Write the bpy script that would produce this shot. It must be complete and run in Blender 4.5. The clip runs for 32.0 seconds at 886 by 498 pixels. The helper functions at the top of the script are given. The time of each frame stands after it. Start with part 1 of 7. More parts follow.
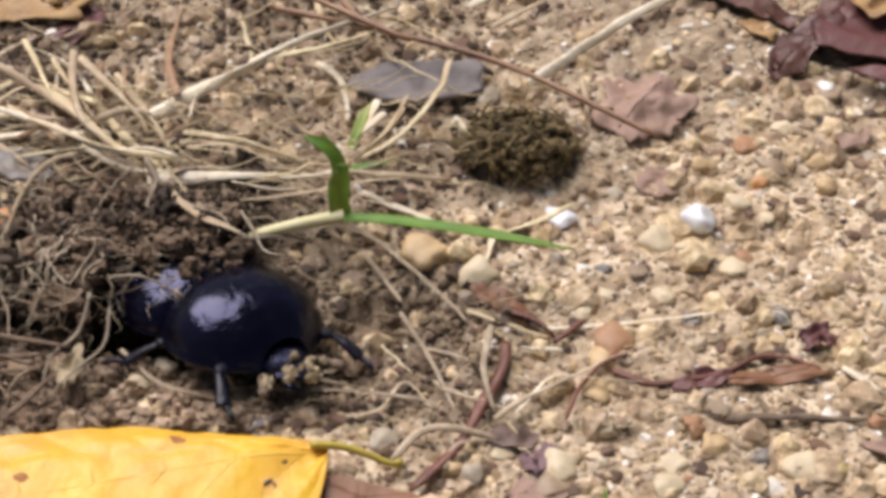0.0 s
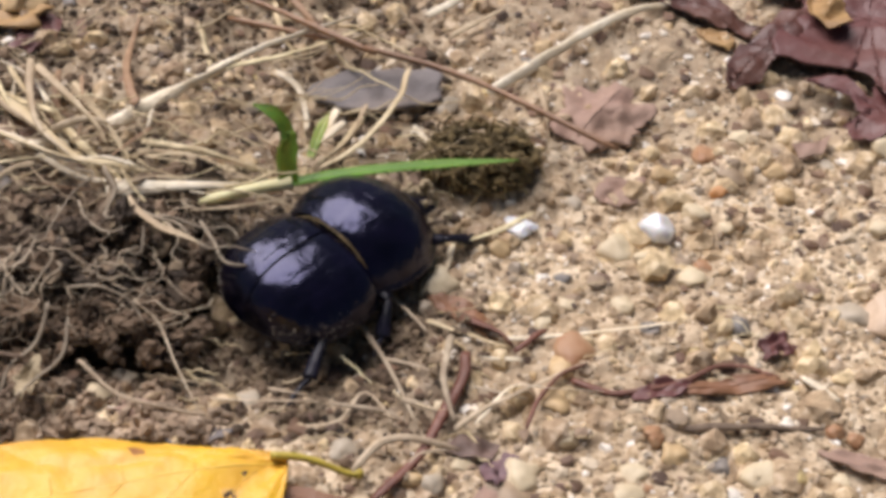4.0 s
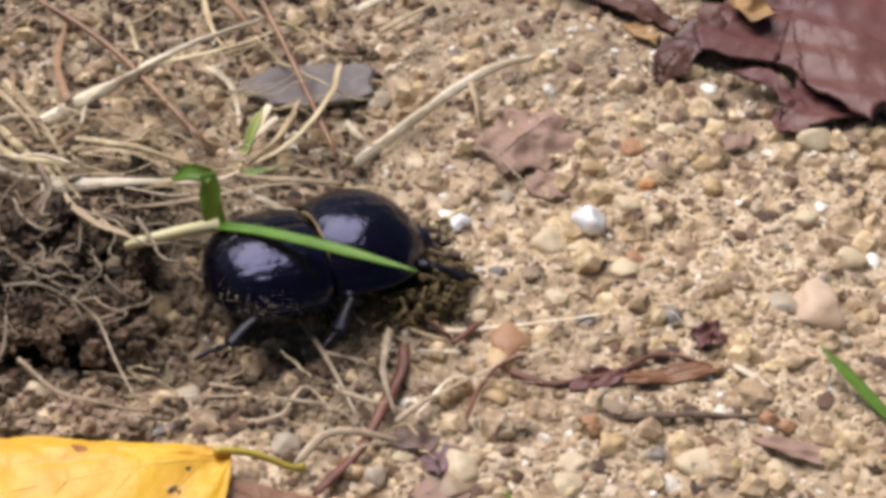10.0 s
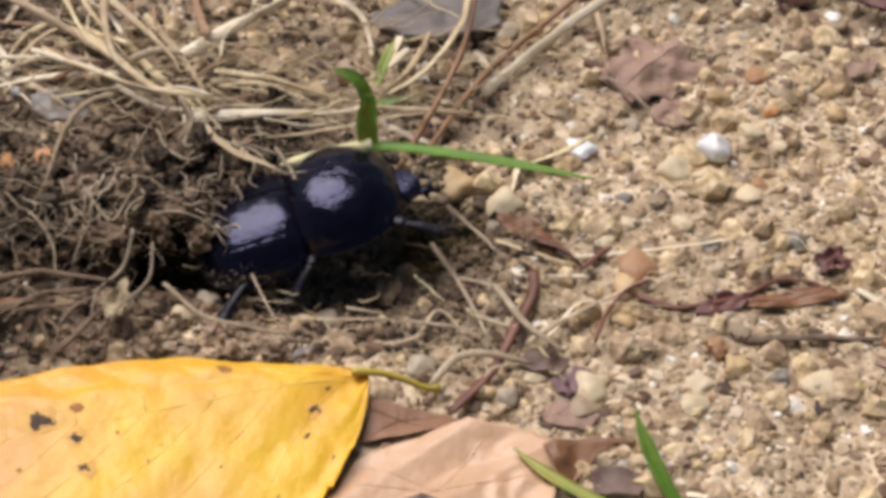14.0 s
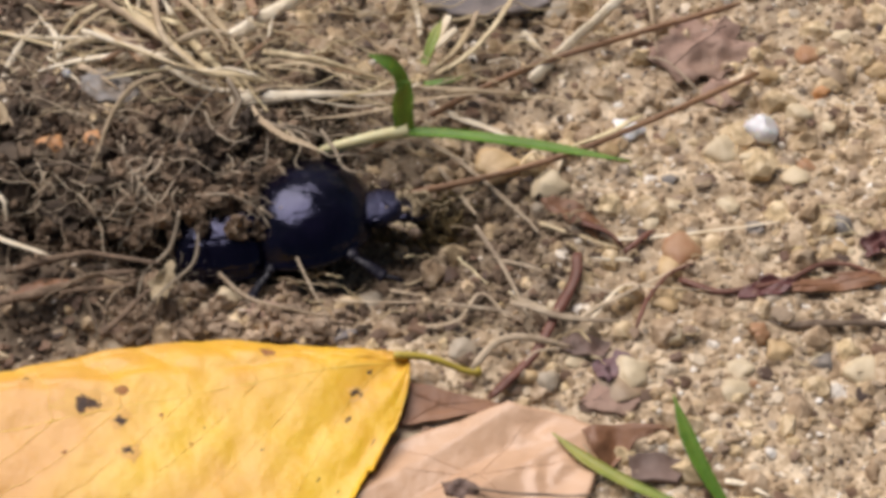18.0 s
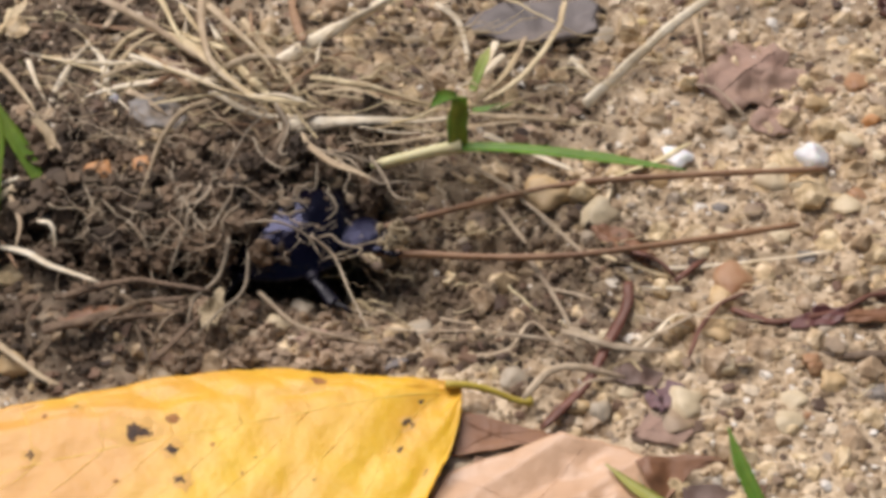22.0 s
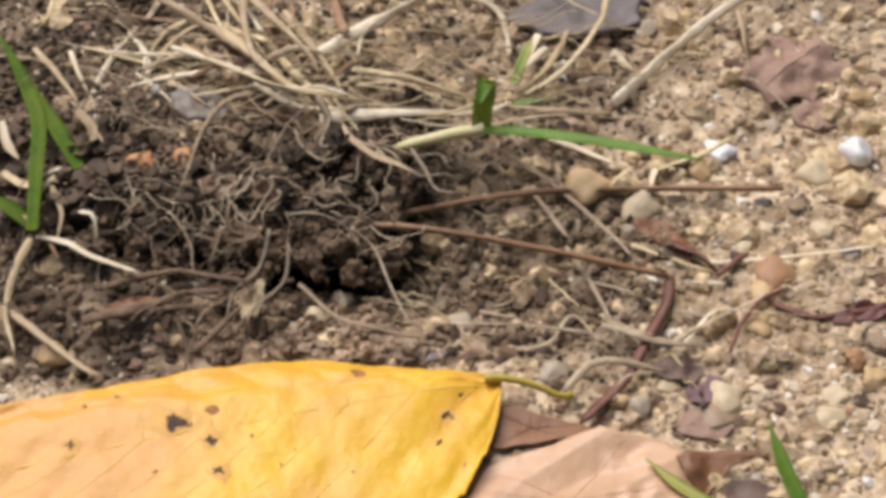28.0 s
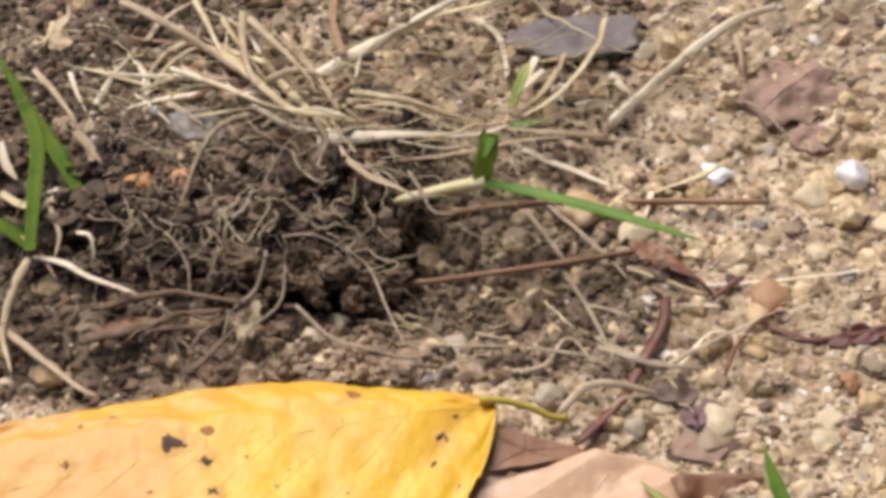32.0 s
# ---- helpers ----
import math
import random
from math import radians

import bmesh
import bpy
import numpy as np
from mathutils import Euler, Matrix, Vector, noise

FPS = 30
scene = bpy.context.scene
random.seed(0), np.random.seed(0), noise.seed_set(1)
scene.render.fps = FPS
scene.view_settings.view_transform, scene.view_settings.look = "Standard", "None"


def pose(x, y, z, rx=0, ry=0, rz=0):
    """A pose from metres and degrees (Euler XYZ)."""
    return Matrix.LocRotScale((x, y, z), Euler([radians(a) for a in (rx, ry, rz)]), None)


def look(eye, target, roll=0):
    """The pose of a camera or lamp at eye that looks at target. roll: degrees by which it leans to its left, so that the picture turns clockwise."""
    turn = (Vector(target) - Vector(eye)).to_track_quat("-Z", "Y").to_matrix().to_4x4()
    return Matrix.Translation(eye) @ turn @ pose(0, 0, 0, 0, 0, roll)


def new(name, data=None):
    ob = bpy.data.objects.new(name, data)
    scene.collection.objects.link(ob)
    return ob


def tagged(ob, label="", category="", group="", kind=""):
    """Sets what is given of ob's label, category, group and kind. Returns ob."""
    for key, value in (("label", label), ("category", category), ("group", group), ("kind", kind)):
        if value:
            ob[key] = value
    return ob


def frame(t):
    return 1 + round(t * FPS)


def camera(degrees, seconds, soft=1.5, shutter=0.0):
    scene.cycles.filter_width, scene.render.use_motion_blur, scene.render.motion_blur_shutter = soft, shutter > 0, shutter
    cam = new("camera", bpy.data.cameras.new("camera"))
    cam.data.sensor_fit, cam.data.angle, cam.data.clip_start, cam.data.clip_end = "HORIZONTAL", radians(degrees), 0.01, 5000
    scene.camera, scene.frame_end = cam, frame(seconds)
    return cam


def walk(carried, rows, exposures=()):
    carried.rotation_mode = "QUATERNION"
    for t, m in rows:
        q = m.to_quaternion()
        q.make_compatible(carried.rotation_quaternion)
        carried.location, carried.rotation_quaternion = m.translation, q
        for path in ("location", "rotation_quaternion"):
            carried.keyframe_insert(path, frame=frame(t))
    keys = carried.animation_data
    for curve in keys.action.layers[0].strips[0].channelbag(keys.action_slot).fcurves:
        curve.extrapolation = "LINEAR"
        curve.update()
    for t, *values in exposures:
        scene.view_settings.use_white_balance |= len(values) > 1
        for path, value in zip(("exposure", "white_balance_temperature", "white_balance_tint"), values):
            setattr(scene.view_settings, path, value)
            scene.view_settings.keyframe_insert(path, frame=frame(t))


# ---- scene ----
cam = camera(26.0, 32.0, soft=4.3)
PATH = [
    (0, (0.00459, -0.10720, 0.10748), (0.00387, 0.03673, -0.03139), 0.481),
    (0.5, (0.00453, -0.10712, 0.10760), (0.00428, 0.03679, -0.03129), 0.681),
    (1, (0.00469, -0.10745, 0.10751), (0.00484, 0.03709, -0.03073), 0.742),
    (1.5, (0.00416, -0.10703, 0.10735), (0.00446, 0.03797, -0.03040), 0.872),
    (2, (0.00440, -0.10726, 0.10712), (0.00336, 0.03815, -0.03018), 0.428),
    (2.5, (0.00486, -0.10708, 0.10723), (0.00688, 0.03827, -0.03015), 1.109),
    (3, (0.00405, -0.10670, 0.10729), (0.00815, 0.03786, -0.03087), 1.845),
    (3.5, (0.00401, -0.10679, 0.10753), (0.00821, 0.03748, -0.03091), 1.838),
    (5.5, (0.00439, -0.10664, 0.10792), (0.00832, 0.03744, -0.03073), 1.770),
    (6, (0.00335, -0.10655, 0.10763), (0.01086, 0.03825, -0.03013), 2.973),
    (6.5, (0.00427, -0.10659, 0.10823), (0.01130, 0.03889, -0.02882), 2.556),
    (7, (0.00410, -0.10658, 0.10854), (0.01139, 0.03965, -0.02770), 2.798),
    (7.5, (0.00426, -0.10617, 0.10867), (0.01352, 0.04123, -0.02620), 2.809),
    (8, (0.00334, -0.10645, 0.10933), (0.01646, 0.04099, -0.02516), 3.523),
    (8.5, (0.00329, -0.10681, 0.10863), (0.01790, 0.04063, -0.02571), 4.049),
    (9, (0.00262, -0.10717, 0.10899), (0.01373, 0.03938, -0.02667), 3.286),
    (9.5, (0.00187, -0.10746, 0.10881), (0.01337, 0.03659, -0.02945), 3.206),
    (10, (0.00124, -0.10759, 0.10880), (0.01570, 0.03566, -0.03001), 4.073),
    (10.5, (0.00079, -0.10766, 0.10909), (0.01601, 0.03472, -0.03054), 4.284),
    (11, (0.00079, -0.10787, 0.10923), (0.01504, 0.03351, -0.03151), 4.194),
    (11.5, (0.00070, -0.10824, 0.10967), (0.01367, 0.03241, -0.03193), 3.776),
    (12, (0.00024, -0.10935, 0.11048), (0.01394, 0.03130, -0.03104), 3.976),
    (12.5, (-0.00033, -0.10996, 0.11134), (0.01255, 0.03051, -0.03044), 3.638),
    (13, (-0.00078, -0.11030, 0.11189), (0.00805, 0.02947, -0.03090), 2.428),
    (13.5, (-0.00056, -0.11038, 0.11207), (0.00610, 0.02903, -0.03118), 1.844),
    (14, (-0.00017, -0.11055, 0.11205), (0.00233, 0.02750, -0.03265), 0.562),
    (14.5, (-0.00109, -0.11041, 0.11088), (0.00390, 0.02898, -0.03246), 1.128),
    (15, (-0.00136, -0.11043, 0.11074), (0.00320, 0.02908, -0.03249), 1.083),
    (15.5, (-0.00066, -0.11064, 0.11082), (0.00046, 0.02885, -0.03251), 0.299),
    (17.5, (0.00032, -0.10925, 0.11413), (-0.00259, 0.02540, -0.03372), -0.727),
    (18, (0.00277, -0.10900, 0.11441), (-0.00314, 0.02504, -0.03391), -1.860),
    (18.5, (0.00019, -0.10875, 0.11434), (-0.00186, 0.02496, -0.03438), -0.596),
    (19, (-0.00001, -0.10879, 0.11431), (-0.00191, 0.02490, -0.03443), -0.699),
    (19.5, (-0.00105, -0.10881, 0.11419), (-0.00328, 0.02597, -0.03357), -0.701),
    (20, (-0.00185, -0.10771, 0.11490), (-0.00321, 0.02629, -0.03357), -0.310),
    (20.5, (-0.00090, -0.10772, 0.11463), (-0.00417, 0.02632, -0.03377), -0.929),
    (21, (-0.00094, -0.10754, 0.11483), (-0.00454, 0.02716, -0.03296), -1.013),
    (21.5, (-0.00074, -0.10755, 0.11478), (-0.00648, 0.02719, -0.03291), -1.497),
    (22, (-0.00014, -0.10774, 0.11467), (-0.00748, 0.02734, -0.03264), -2.034),
    (22.5, (-0.00011, -0.10790, 0.11467), (-0.00821, 0.02778, -0.03205), -2.151),
    (23, (-0.00039, -0.10769, 0.11485), (-0.00837, 0.02789, -0.03196), -2.193),
    (23.5, (0.00061, -0.10770, 0.11466), (-0.00799, 0.02806, -0.03195), -2.165),
    (24, (0.00023, -0.10767, 0.11466), (-0.00639, 0.02755, -0.03255), -1.492),
    (24.5, (0.00024, -0.10765, 0.11443), (-0.00608, 0.02654, -0.03374), -1.435),
    (25, (-0.00014, -0.10738, 0.11461), (-0.00756, 0.02641, -0.03386), -1.781),
    (25.5, (-0.00019, -0.10741, 0.11474), (-0.00895, 0.02629, -0.03374), -2.192),
    (26, (0.00040, -0.10766, 0.11464), (-0.01078, 0.02657, -0.03319), -2.997),
    (26.5, (0.00022, -0.10771, 0.11456), (-0.01132, 0.02659, -0.03318), -3.076),
    (28.5, (0.00004, -0.10756, 0.11429), (-0.01181, 0.02714, -0.03308), -3.119),
    (29, (0.00016, -0.10769, 0.11428), (-0.01076, 0.02766, -0.03255), -2.819),
    (29.5, (0.00023, -0.10755, 0.11464), (-0.01018, 0.02799, -0.03206), -2.536),
    (30, (0.00037, -0.10782, 0.11418), (-0.01019, 0.02901, -0.03130), -2.481),
    (30.5, (0.00042, -0.10782, 0.11465), (-0.00971, 0.02930, -0.03060), -2.257),
    (31, (0.00056, -0.10778, 0.11459), (-0.01027, 0.02884, -0.03108), -2.583),
    (31.5, (0.00082, -0.10775, 0.11459), (-0.01085, 0.02861, -0.03125), -2.768),
    (32, (0.00097, -0.10772, 0.11461), (-0.01167, 0.02831, -0.03146), -3.127),
]
walk(cam, [(t, look(eye, target, roll)) for t, eye, target, roll in PATH],
     exposures=[(0.0, 0.24, 6500, 10), (6.0, 0.24, 6500, 10), (8.5, 0.17, 6500, 10), (11.0, 0.22, 6500, 10), (13.0, 0.12, 6600, 9), (15.0, 0.04, 6700, 9), (21.0, 0.0, 6700, 9), (24.0, 0.14, 6700, 9), (26.0, 0.04, 6700, 9), (29.0, 0.1, 6700, 9), (32.0, 0.17, 6700, 9)])

# ---- light: bright overcast day, brightest part of the cloud up to the left ----
world = bpy.data.worlds.new("sky")
scene.world = world
world.use_nodes = True
wn = world.node_tree
sky = wn.nodes.new("ShaderNodeTexSky")
sky.sky_type, sky.sun_disc = "NISHITA", False
sky.sun_elevation, sky.sun_rotation = radians(57), radians(-39)
sky.air_density, sky.dust_density, sky.ozone_density = 1.0, 3.0, 1.0
wn.nodes["Background"].inputs["Strength"].default_value = 0.034
wn.links.new(sky.outputs["Color"], wn.nodes["Background"].inputs["Color"])
sun_data = bpy.data.lights.new("sun", "SUN")
sun_data.energy, sun_data.angle, sun_data.color = 4.1, radians(50), (1.0, 0.93, 0.945)
sun = new("sun", sun_data)
sun.matrix_world = look((-0.34, 0.42, 0.84), (0, 0, 0))

MM = 0.001
RNG = np.random.default_rng(7)


# ---- materials ----
def mat(name, stops, rough=0.7, scale=900.0, detail=6.0, bump=0.3, bump_scale=None, metal=0.0, spec=0.5,
        mottle=None, random_hue=0.0, random_val=0.0, sub=0.0, coat=0.0, stretch=None, trans=0.0):
    """Noise-coloured surface: fine grain and a coarser mottle, with relief."""
    m = bpy.data.materials.new(name)
    m.use_nodes = True
    nt = m.node_tree
    bsdf = nt.nodes["Principled BSDF"]
    tex = nt.nodes.new("ShaderNodeTexCoord")
    src = tex.outputs["Object"]
    if stretch:
        mp = nt.nodes.new("ShaderNodeMapping")
        mp.inputs["Scale"].default_value = stretch
        nt.links.new(src, mp.inputs["Vector"])
        src = mp.outputs["Vector"]
    nz = nt.nodes.new("ShaderNodeTexNoise")
    nz.inputs["Scale"].default_value, nz.inputs["Detail"].default_value = scale, detail
    nz.inputs["Roughness"].default_value = 0.65
    nt.links.new(src, nz.inputs["Vector"])
    ramp = nt.nodes.new("ShaderNodeValToRGB")
    while len(ramp.color_ramp.elements) < len(stops):
        ramp.color_ramp.elements.new(0.5)
    for e, (p, c) in zip(ramp.color_ramp.elements, stops):
        e.position, e.color = p, (*c, 1)
    nt.links.new(nz.outputs["Fac"], ramp.inputs["Fac"])
    col = ramp.outputs["Color"]
    if mottle:
        size, dark, amount = mottle
        n2 = nt.nodes.new("ShaderNodeTexNoise")
        n2.inputs["Scale"].default_value, n2.inputs["Detail"].default_value = size, 3
        nt.links.new(src, n2.inputs["Vector"])
        mr = nt.nodes.new("ShaderNodeMapRange")
        mr.inputs["From Min"].default_value, mr.inputs["From Max"].default_value = 0.42, 0.62
        mr.inputs["To Max"].default_value = amount
        nt.links.new(n2.outputs["Fac"], mr.inputs["Value"])
        mx = nt.nodes.new("ShaderNodeMix")
        mx.data_type = "RGBA"
        mx.inputs["B"].default_value = (*dark, 1)
        nt.links.new(mr.outputs["Result"], mx.inputs["Factor"])
        nt.links.new(col, mx.inputs["A"])
        col = mx.outputs["Result"]
    if random_hue or random_val:
        inf = nt.nodes.new("ShaderNodeObjectInfo")
        geo = nt.nodes.new("ShaderNodeNewGeometry")
        add = nt.nodes.new("ShaderNodeMath")
        add.operation = "ADD"
        nt.links.new(inf.outputs["Random"], add.inputs[0])
        nt.links.new(geo.outputs["Random Per Island"], add.inputs[1])
        fr = nt.nodes.new("ShaderNodeMath")
        fr.operation = "FRACT"
        nt.links.new(add.outputs[0], fr.inputs[0])
        hsv = nt.nodes.new("ShaderNodeHueSaturation")
        for key, amount, mid in (("Hue", random_hue, 0.5), ("Value", random_val, 1.0)):
            r = nt.nodes.new("ShaderNodeMapRange")
            r.inputs["To Min"].default_value, r.inputs["To Max"].default_value = mid - amount, mid + amount
            nt.links.new(fr.outputs[0], r.inputs["Value"])
            nt.links.new(r.outputs["Result"], hsv.inputs[key])
        nt.links.new(col, hsv.inputs["Color"])
        col = hsv.outputs["Color"]
    nt.links.new(col, bsdf.inputs["Base Color"])
    bsdf.inputs["Roughness"].default_value = rough
    bsdf.inputs["Metallic"].default_value = metal
    bsdf.inputs["Specular IOR Level"].default_value = spec
    bsdf.inputs["Coat Weight"].default_value = coat
    bsdf.inputs["Coat Roughness"].default_value = 0.15
    bsdf.inputs["Transmission Weight"].default_value = trans
    if sub:
        bsdf.inputs["Subsurface Weight"].default_value = sub
        bsdf.inputs["Subsurface Radius"].default_value = (0.0012, 0.0008, 0.0004)
        bsdf.inputs["Subsurface Scale"].default_value = 1.0
    if bump:
        bp = nt.nodes.new("ShaderNodeBump")
        bp.inputs["Strength"].default_value, bp.inputs["Distance"].default_value = bump, 0.0003
        b = nz
        if bump_scale:
            b = nt.nodes.new("ShaderNodeTexNoise")
            b.inputs["Scale"].default_value, b.inputs["Detail"].default_value = bump_scale, 5
            nt.links.new(src, b.inputs["Vector"])
        nt.links.new(b.outputs["Fac"], bp.inputs["Height"])
        nt.links.new(bp.outputs["Normal"], bsdf.inputs["Normal"])
    return m


def picked(m, stops):
    """Give each joined grain one colour out of a range, times the fine grain of the surface."""
    nt = m.node_tree
    bsdf = nt.nodes["Principled BSDF"]
    col = bsdf.inputs["Base Color"].links[0].from_socket
    geo = nt.nodes.new("ShaderNodeNewGeometry")
    ramp = nt.nodes.new("ShaderNodeValToRGB")
    while len(ramp.color_ramp.elements) < len(stops):
        ramp.color_ramp.elements.new(0.5)
    for e, (p, c) in zip(ramp.color_ramp.elements, stops):
        e.position, e.color = p, (*c, 1)
    nt.links.new(geo.outputs["Random Per Island"], ramp.inputs["Fac"])
    mx = nt.nodes.new("ShaderNodeMix")
    mx.data_type, mx.blend_type = "RGBA", "MULTIPLY"
    mx.inputs["Factor"].default_value = 1.0
    nt.links.new(ramp.outputs["Color"], mx.inputs["A"])
    nt.links.new(col, mx.inputs["B"])
    nt.links.new(mx.outputs["Result"], bsdf.inputs["Base Color"])
    return m


def uneven_gloss(m, size, low, high):
    """Roughness that varies in patches, as worn and dusty surfaces do."""
    nt = m.node_tree
    tex, nz, mr = (nt.nodes.new(k) for k in ("ShaderNodeTexCoord", "ShaderNodeTexNoise", "ShaderNodeMapRange"))
    nz.inputs["Scale"].default_value, nz.inputs["Detail"].default_value = size, 5
    mr.inputs["From Min"].default_value, mr.inputs["From Max"].default_value = 0.4, 0.62
    mr.inputs["To Min"].default_value, mr.inputs["To Max"].default_value = low, high
    nt.links.new(tex.outputs["Object"], nz.inputs["Vector"])
    nt.links.new(nz.outputs["Fac"], mr.inputs["Value"])
    nt.links.new(mr.outputs["Result"], nt.nodes["Principled BSDF"].inputs["Roughness"])
    return m


def graded(m, axis, start, end, colour, amount):
    """Blend towards a colour along one axis of the thing, broken up by noise: a leaf that yellows from one end."""
    nt = m.node_tree
    bsdf = nt.nodes["Principled BSDF"]
    col = bsdf.inputs["Base Color"].links[0].from_socket
    tex, sep, mr, nz, ad, mx = (nt.nodes.new(k) for k in ("ShaderNodeTexCoord", "ShaderNodeSeparateXYZ", "ShaderNodeMapRange", "ShaderNodeTexNoise", "ShaderNodeMath", "ShaderNodeMix"))
    nz.inputs["Scale"].default_value, nz.inputs["Detail"].default_value = 120, 5
    nt.links.new(tex.outputs["Object"], sep.inputs[0])
    nt.links.new(tex.outputs["Object"], nz.inputs["Vector"])
    ad.operation = "MULTIPLY_ADD"
    ad.inputs[1].default_value = 0.07
    nt.links.new(nz.outputs["Fac"], ad.inputs[0])
    nt.links.new(sep.outputs[axis], ad.inputs[2])
    mr.inputs["From Min"].default_value, mr.inputs["From Max"].default_value = start, end
    mr.inputs["To Max"].default_value = amount
    nt.links.new(ad.outputs[0], mr.inputs["Value"])
    mx.data_type = "RGBA"
    mx.inputs["B"].default_value = (*colour, 1)
    nt.links.new(mr.outputs["Result"], mx.inputs["Factor"])
    nt.links.new(col, mx.inputs["A"])
    nt.links.new(mx.outputs["Result"], bsdf.inputs["Base Color"])
    return m


def stone(name, dark, light, **kw):
    kw = {"rough": 0.55, "scale": 700, "bump": 0.35, "mottle": (480, [0.5 * a + 0.5 * b for a, b in zip(dark, (0.42, 0.3, 0.17))], 0.75)} | kw
    return mat(name, [(0.35, dark), (0.65, light)], **kw)


QUARTZ = stone("quartz_stone", (0.7, 0.7, 0.7), (0.92, 0.92, 0.92), rough=0.3, sub=0.2, mottle=(350, (0.45, 0.46, 0.5), 0.4))
WHITEP = stone("white_stone", (0.72, 0.67, 0.58), (0.9, 0.88, 0.83), rough=0.4)
CREAM = stone("cream_stone", (0.55, 0.44, 0.27), (0.74, 0.64, 0.45))
YELLOWP = stone("yellow_stone", (0.5, 0.38, 0.15), (0.66, 0.54, 0.28))
OCHRE = stone("ochre_stone", (0.46, 0.31, 0.15), (0.68, 0.51, 0.28))
ORANGE = stone("orange_stone", (0.45, 0.19, 0.06), (0.6, 0.32, 0.13))
RUST = stone("rust_stone", (0.3, 0.14, 0.06), (0.45, 0.26, 0.14))
PINK = stone("pink_stone", (0.5, 0.36, 0.24), (0.7, 0.55, 0.41))
GREYP = stone("grey_stone", (0.36, 0.3, 0.22), (0.54, 0.47, 0.36))
SLATE = stone("slate_stone", (0.14, 0.128, 0.118), (0.26, 0.24, 0.22))
BROWNP = stone("brown_stone", (0.27, 0.19, 0.12), (0.42, 0.32, 0.21))

GRAVEL = picked(mat("sand_grains", [(0.3, (0.72, 0.7, 0.68)), (0.7, (1.0, 1.0, 1.0))], rough=0.55, scale=900, bump=0.3, bump_scale=1800),
                [(0.0, (0.26, 0.19, 0.12)), (0.16, (0.4, 0.29, 0.175)), (0.4, (0.46, 0.33, 0.19)), (0.55, (0.4, 0.33, 0.25)), (0.72, (0.6, 0.47, 0.3)), (0.92, (0.78, 0.66, 0.49)), (1.0, (0.95, 0.92, 0.84))])
FLAKES = picked(mat("litter_flakes", [(0.3, (0.6, 0.6, 0.6)), (0.7, (1.0, 1.0, 1.0))], rough=0.7, scale=900, bump=0.4),
                [(0.0, (0.06, 0.035, 0.025)), (0.35, (0.16, 0.09, 0.05)), (0.6, (0.26, 0.15, 0.09)), (0.85, (0.4, 0.3, 0.2)), (1.0, (0.17, 0.09, 0.06))])
TURFFLAKE = picked(mat("turf_flakes", [(0.3, (0.6, 0.6, 0.6)), (0.7, (1.0, 1.0, 1.0))], rough=0.8, scale=900, bump=0.5),
                   [(0.0, (0.05, 0.033, 0.02)), (0.5, (0.13, 0.09, 0.055)), (0.85, (0.22, 0.155, 0.095)), (1.0, (0.36, 0.27, 0.17))])
CRUMBS = mat("humus_crumbs", [(0.3, (0.045, 0.03, 0.019)), (0.7, (0.165, 0.112, 0.07))], rough=0.9, scale=900, bump=0.7, random_val=0.7, mottle=(170, (0.19, 0.132, 0.084), 0.5))
SOILLUMP = mat("sandy_lump", [(0.34, (0.3, 0.21, 0.12)), (0.5, (0.5, 0.37, 0.22)), (0.64, (0.72, 0.58, 0.4))], rough=0.9, scale=900, detail=8, bump=0.5, random_val=0.3, random_hue=0.01)
DUGSOIL = mat("dug_soil", [(0.34, (0.095, 0.065, 0.039)), (0.5, (0.19, 0.134, 0.084)), (0.66, (0.31, 0.235, 0.158))], rough=0.92, scale=900, detail=8, bump=0.8, random_val=0.35, random_hue=0.01)
CLAYLUMP = mat("clay_lump", [(0.34, (0.2, 0.14, 0.09)), (0.52, (0.36, 0.265, 0.18)), (0.66, (0.54, 0.42, 0.3))], rough=0.92, scale=900, detail=8, bump=0.8, random_val=0.3)
PALECRUMB = mat("clay_crumbs", [(0.3, (0.3, 0.23, 0.13)), (0.7, (0.5, 0.41, 0.27))], rough=0.9, scale=1500, bump=0.8)
PALE = mat("bleached_straw", [(0.3, (0.7, 0.59, 0.4)), (0.7, (0.93, 0.86, 0.7))], rough=0.5, scale=500, bump=0.4,
           bump_scale=1600, mottle=(140, (0.5, 0.37, 0.2), 0.45), random_val=0.12)
TAN = mat("dry_straw", [(0.3, (0.44, 0.34, 0.19)), (0.7, (0.76, 0.64, 0.42))], rough=0.6, scale=500, bump=0.4, bump_scale=1600,
          mottle=(160, (0.4, 0.27, 0.14), 0.45), random_val=0.25, random_hue=0.012)
BROWNSTRAW = mat("brown_straw", [(0.3, (0.22, 0.12, 0.06)), (0.7, (0.4, 0.25, 0.14))], rough=0.6, scale=600, bump=0.4, random_val=0.15)
GREYSTRAW = mat("weathered_straw", [(0.3, (0.36, 0.27, 0.17)), (0.7, (0.62, 0.51, 0.36))], rough=0.7, scale=600, bump=0.5,
                mottle=(200, (0.2, 0.14, 0.09), 0.6), random_val=0.2)
ROOTM = mat("root_skin", [(0.3, (0.13, 0.093, 0.06)), (0.7, (0.36, 0.275, 0.18))], rough=0.75, scale=700, bump=0.5,
            mottle=(220, (0.12, 0.08, 0.045), 0.65), random_val=0.7)
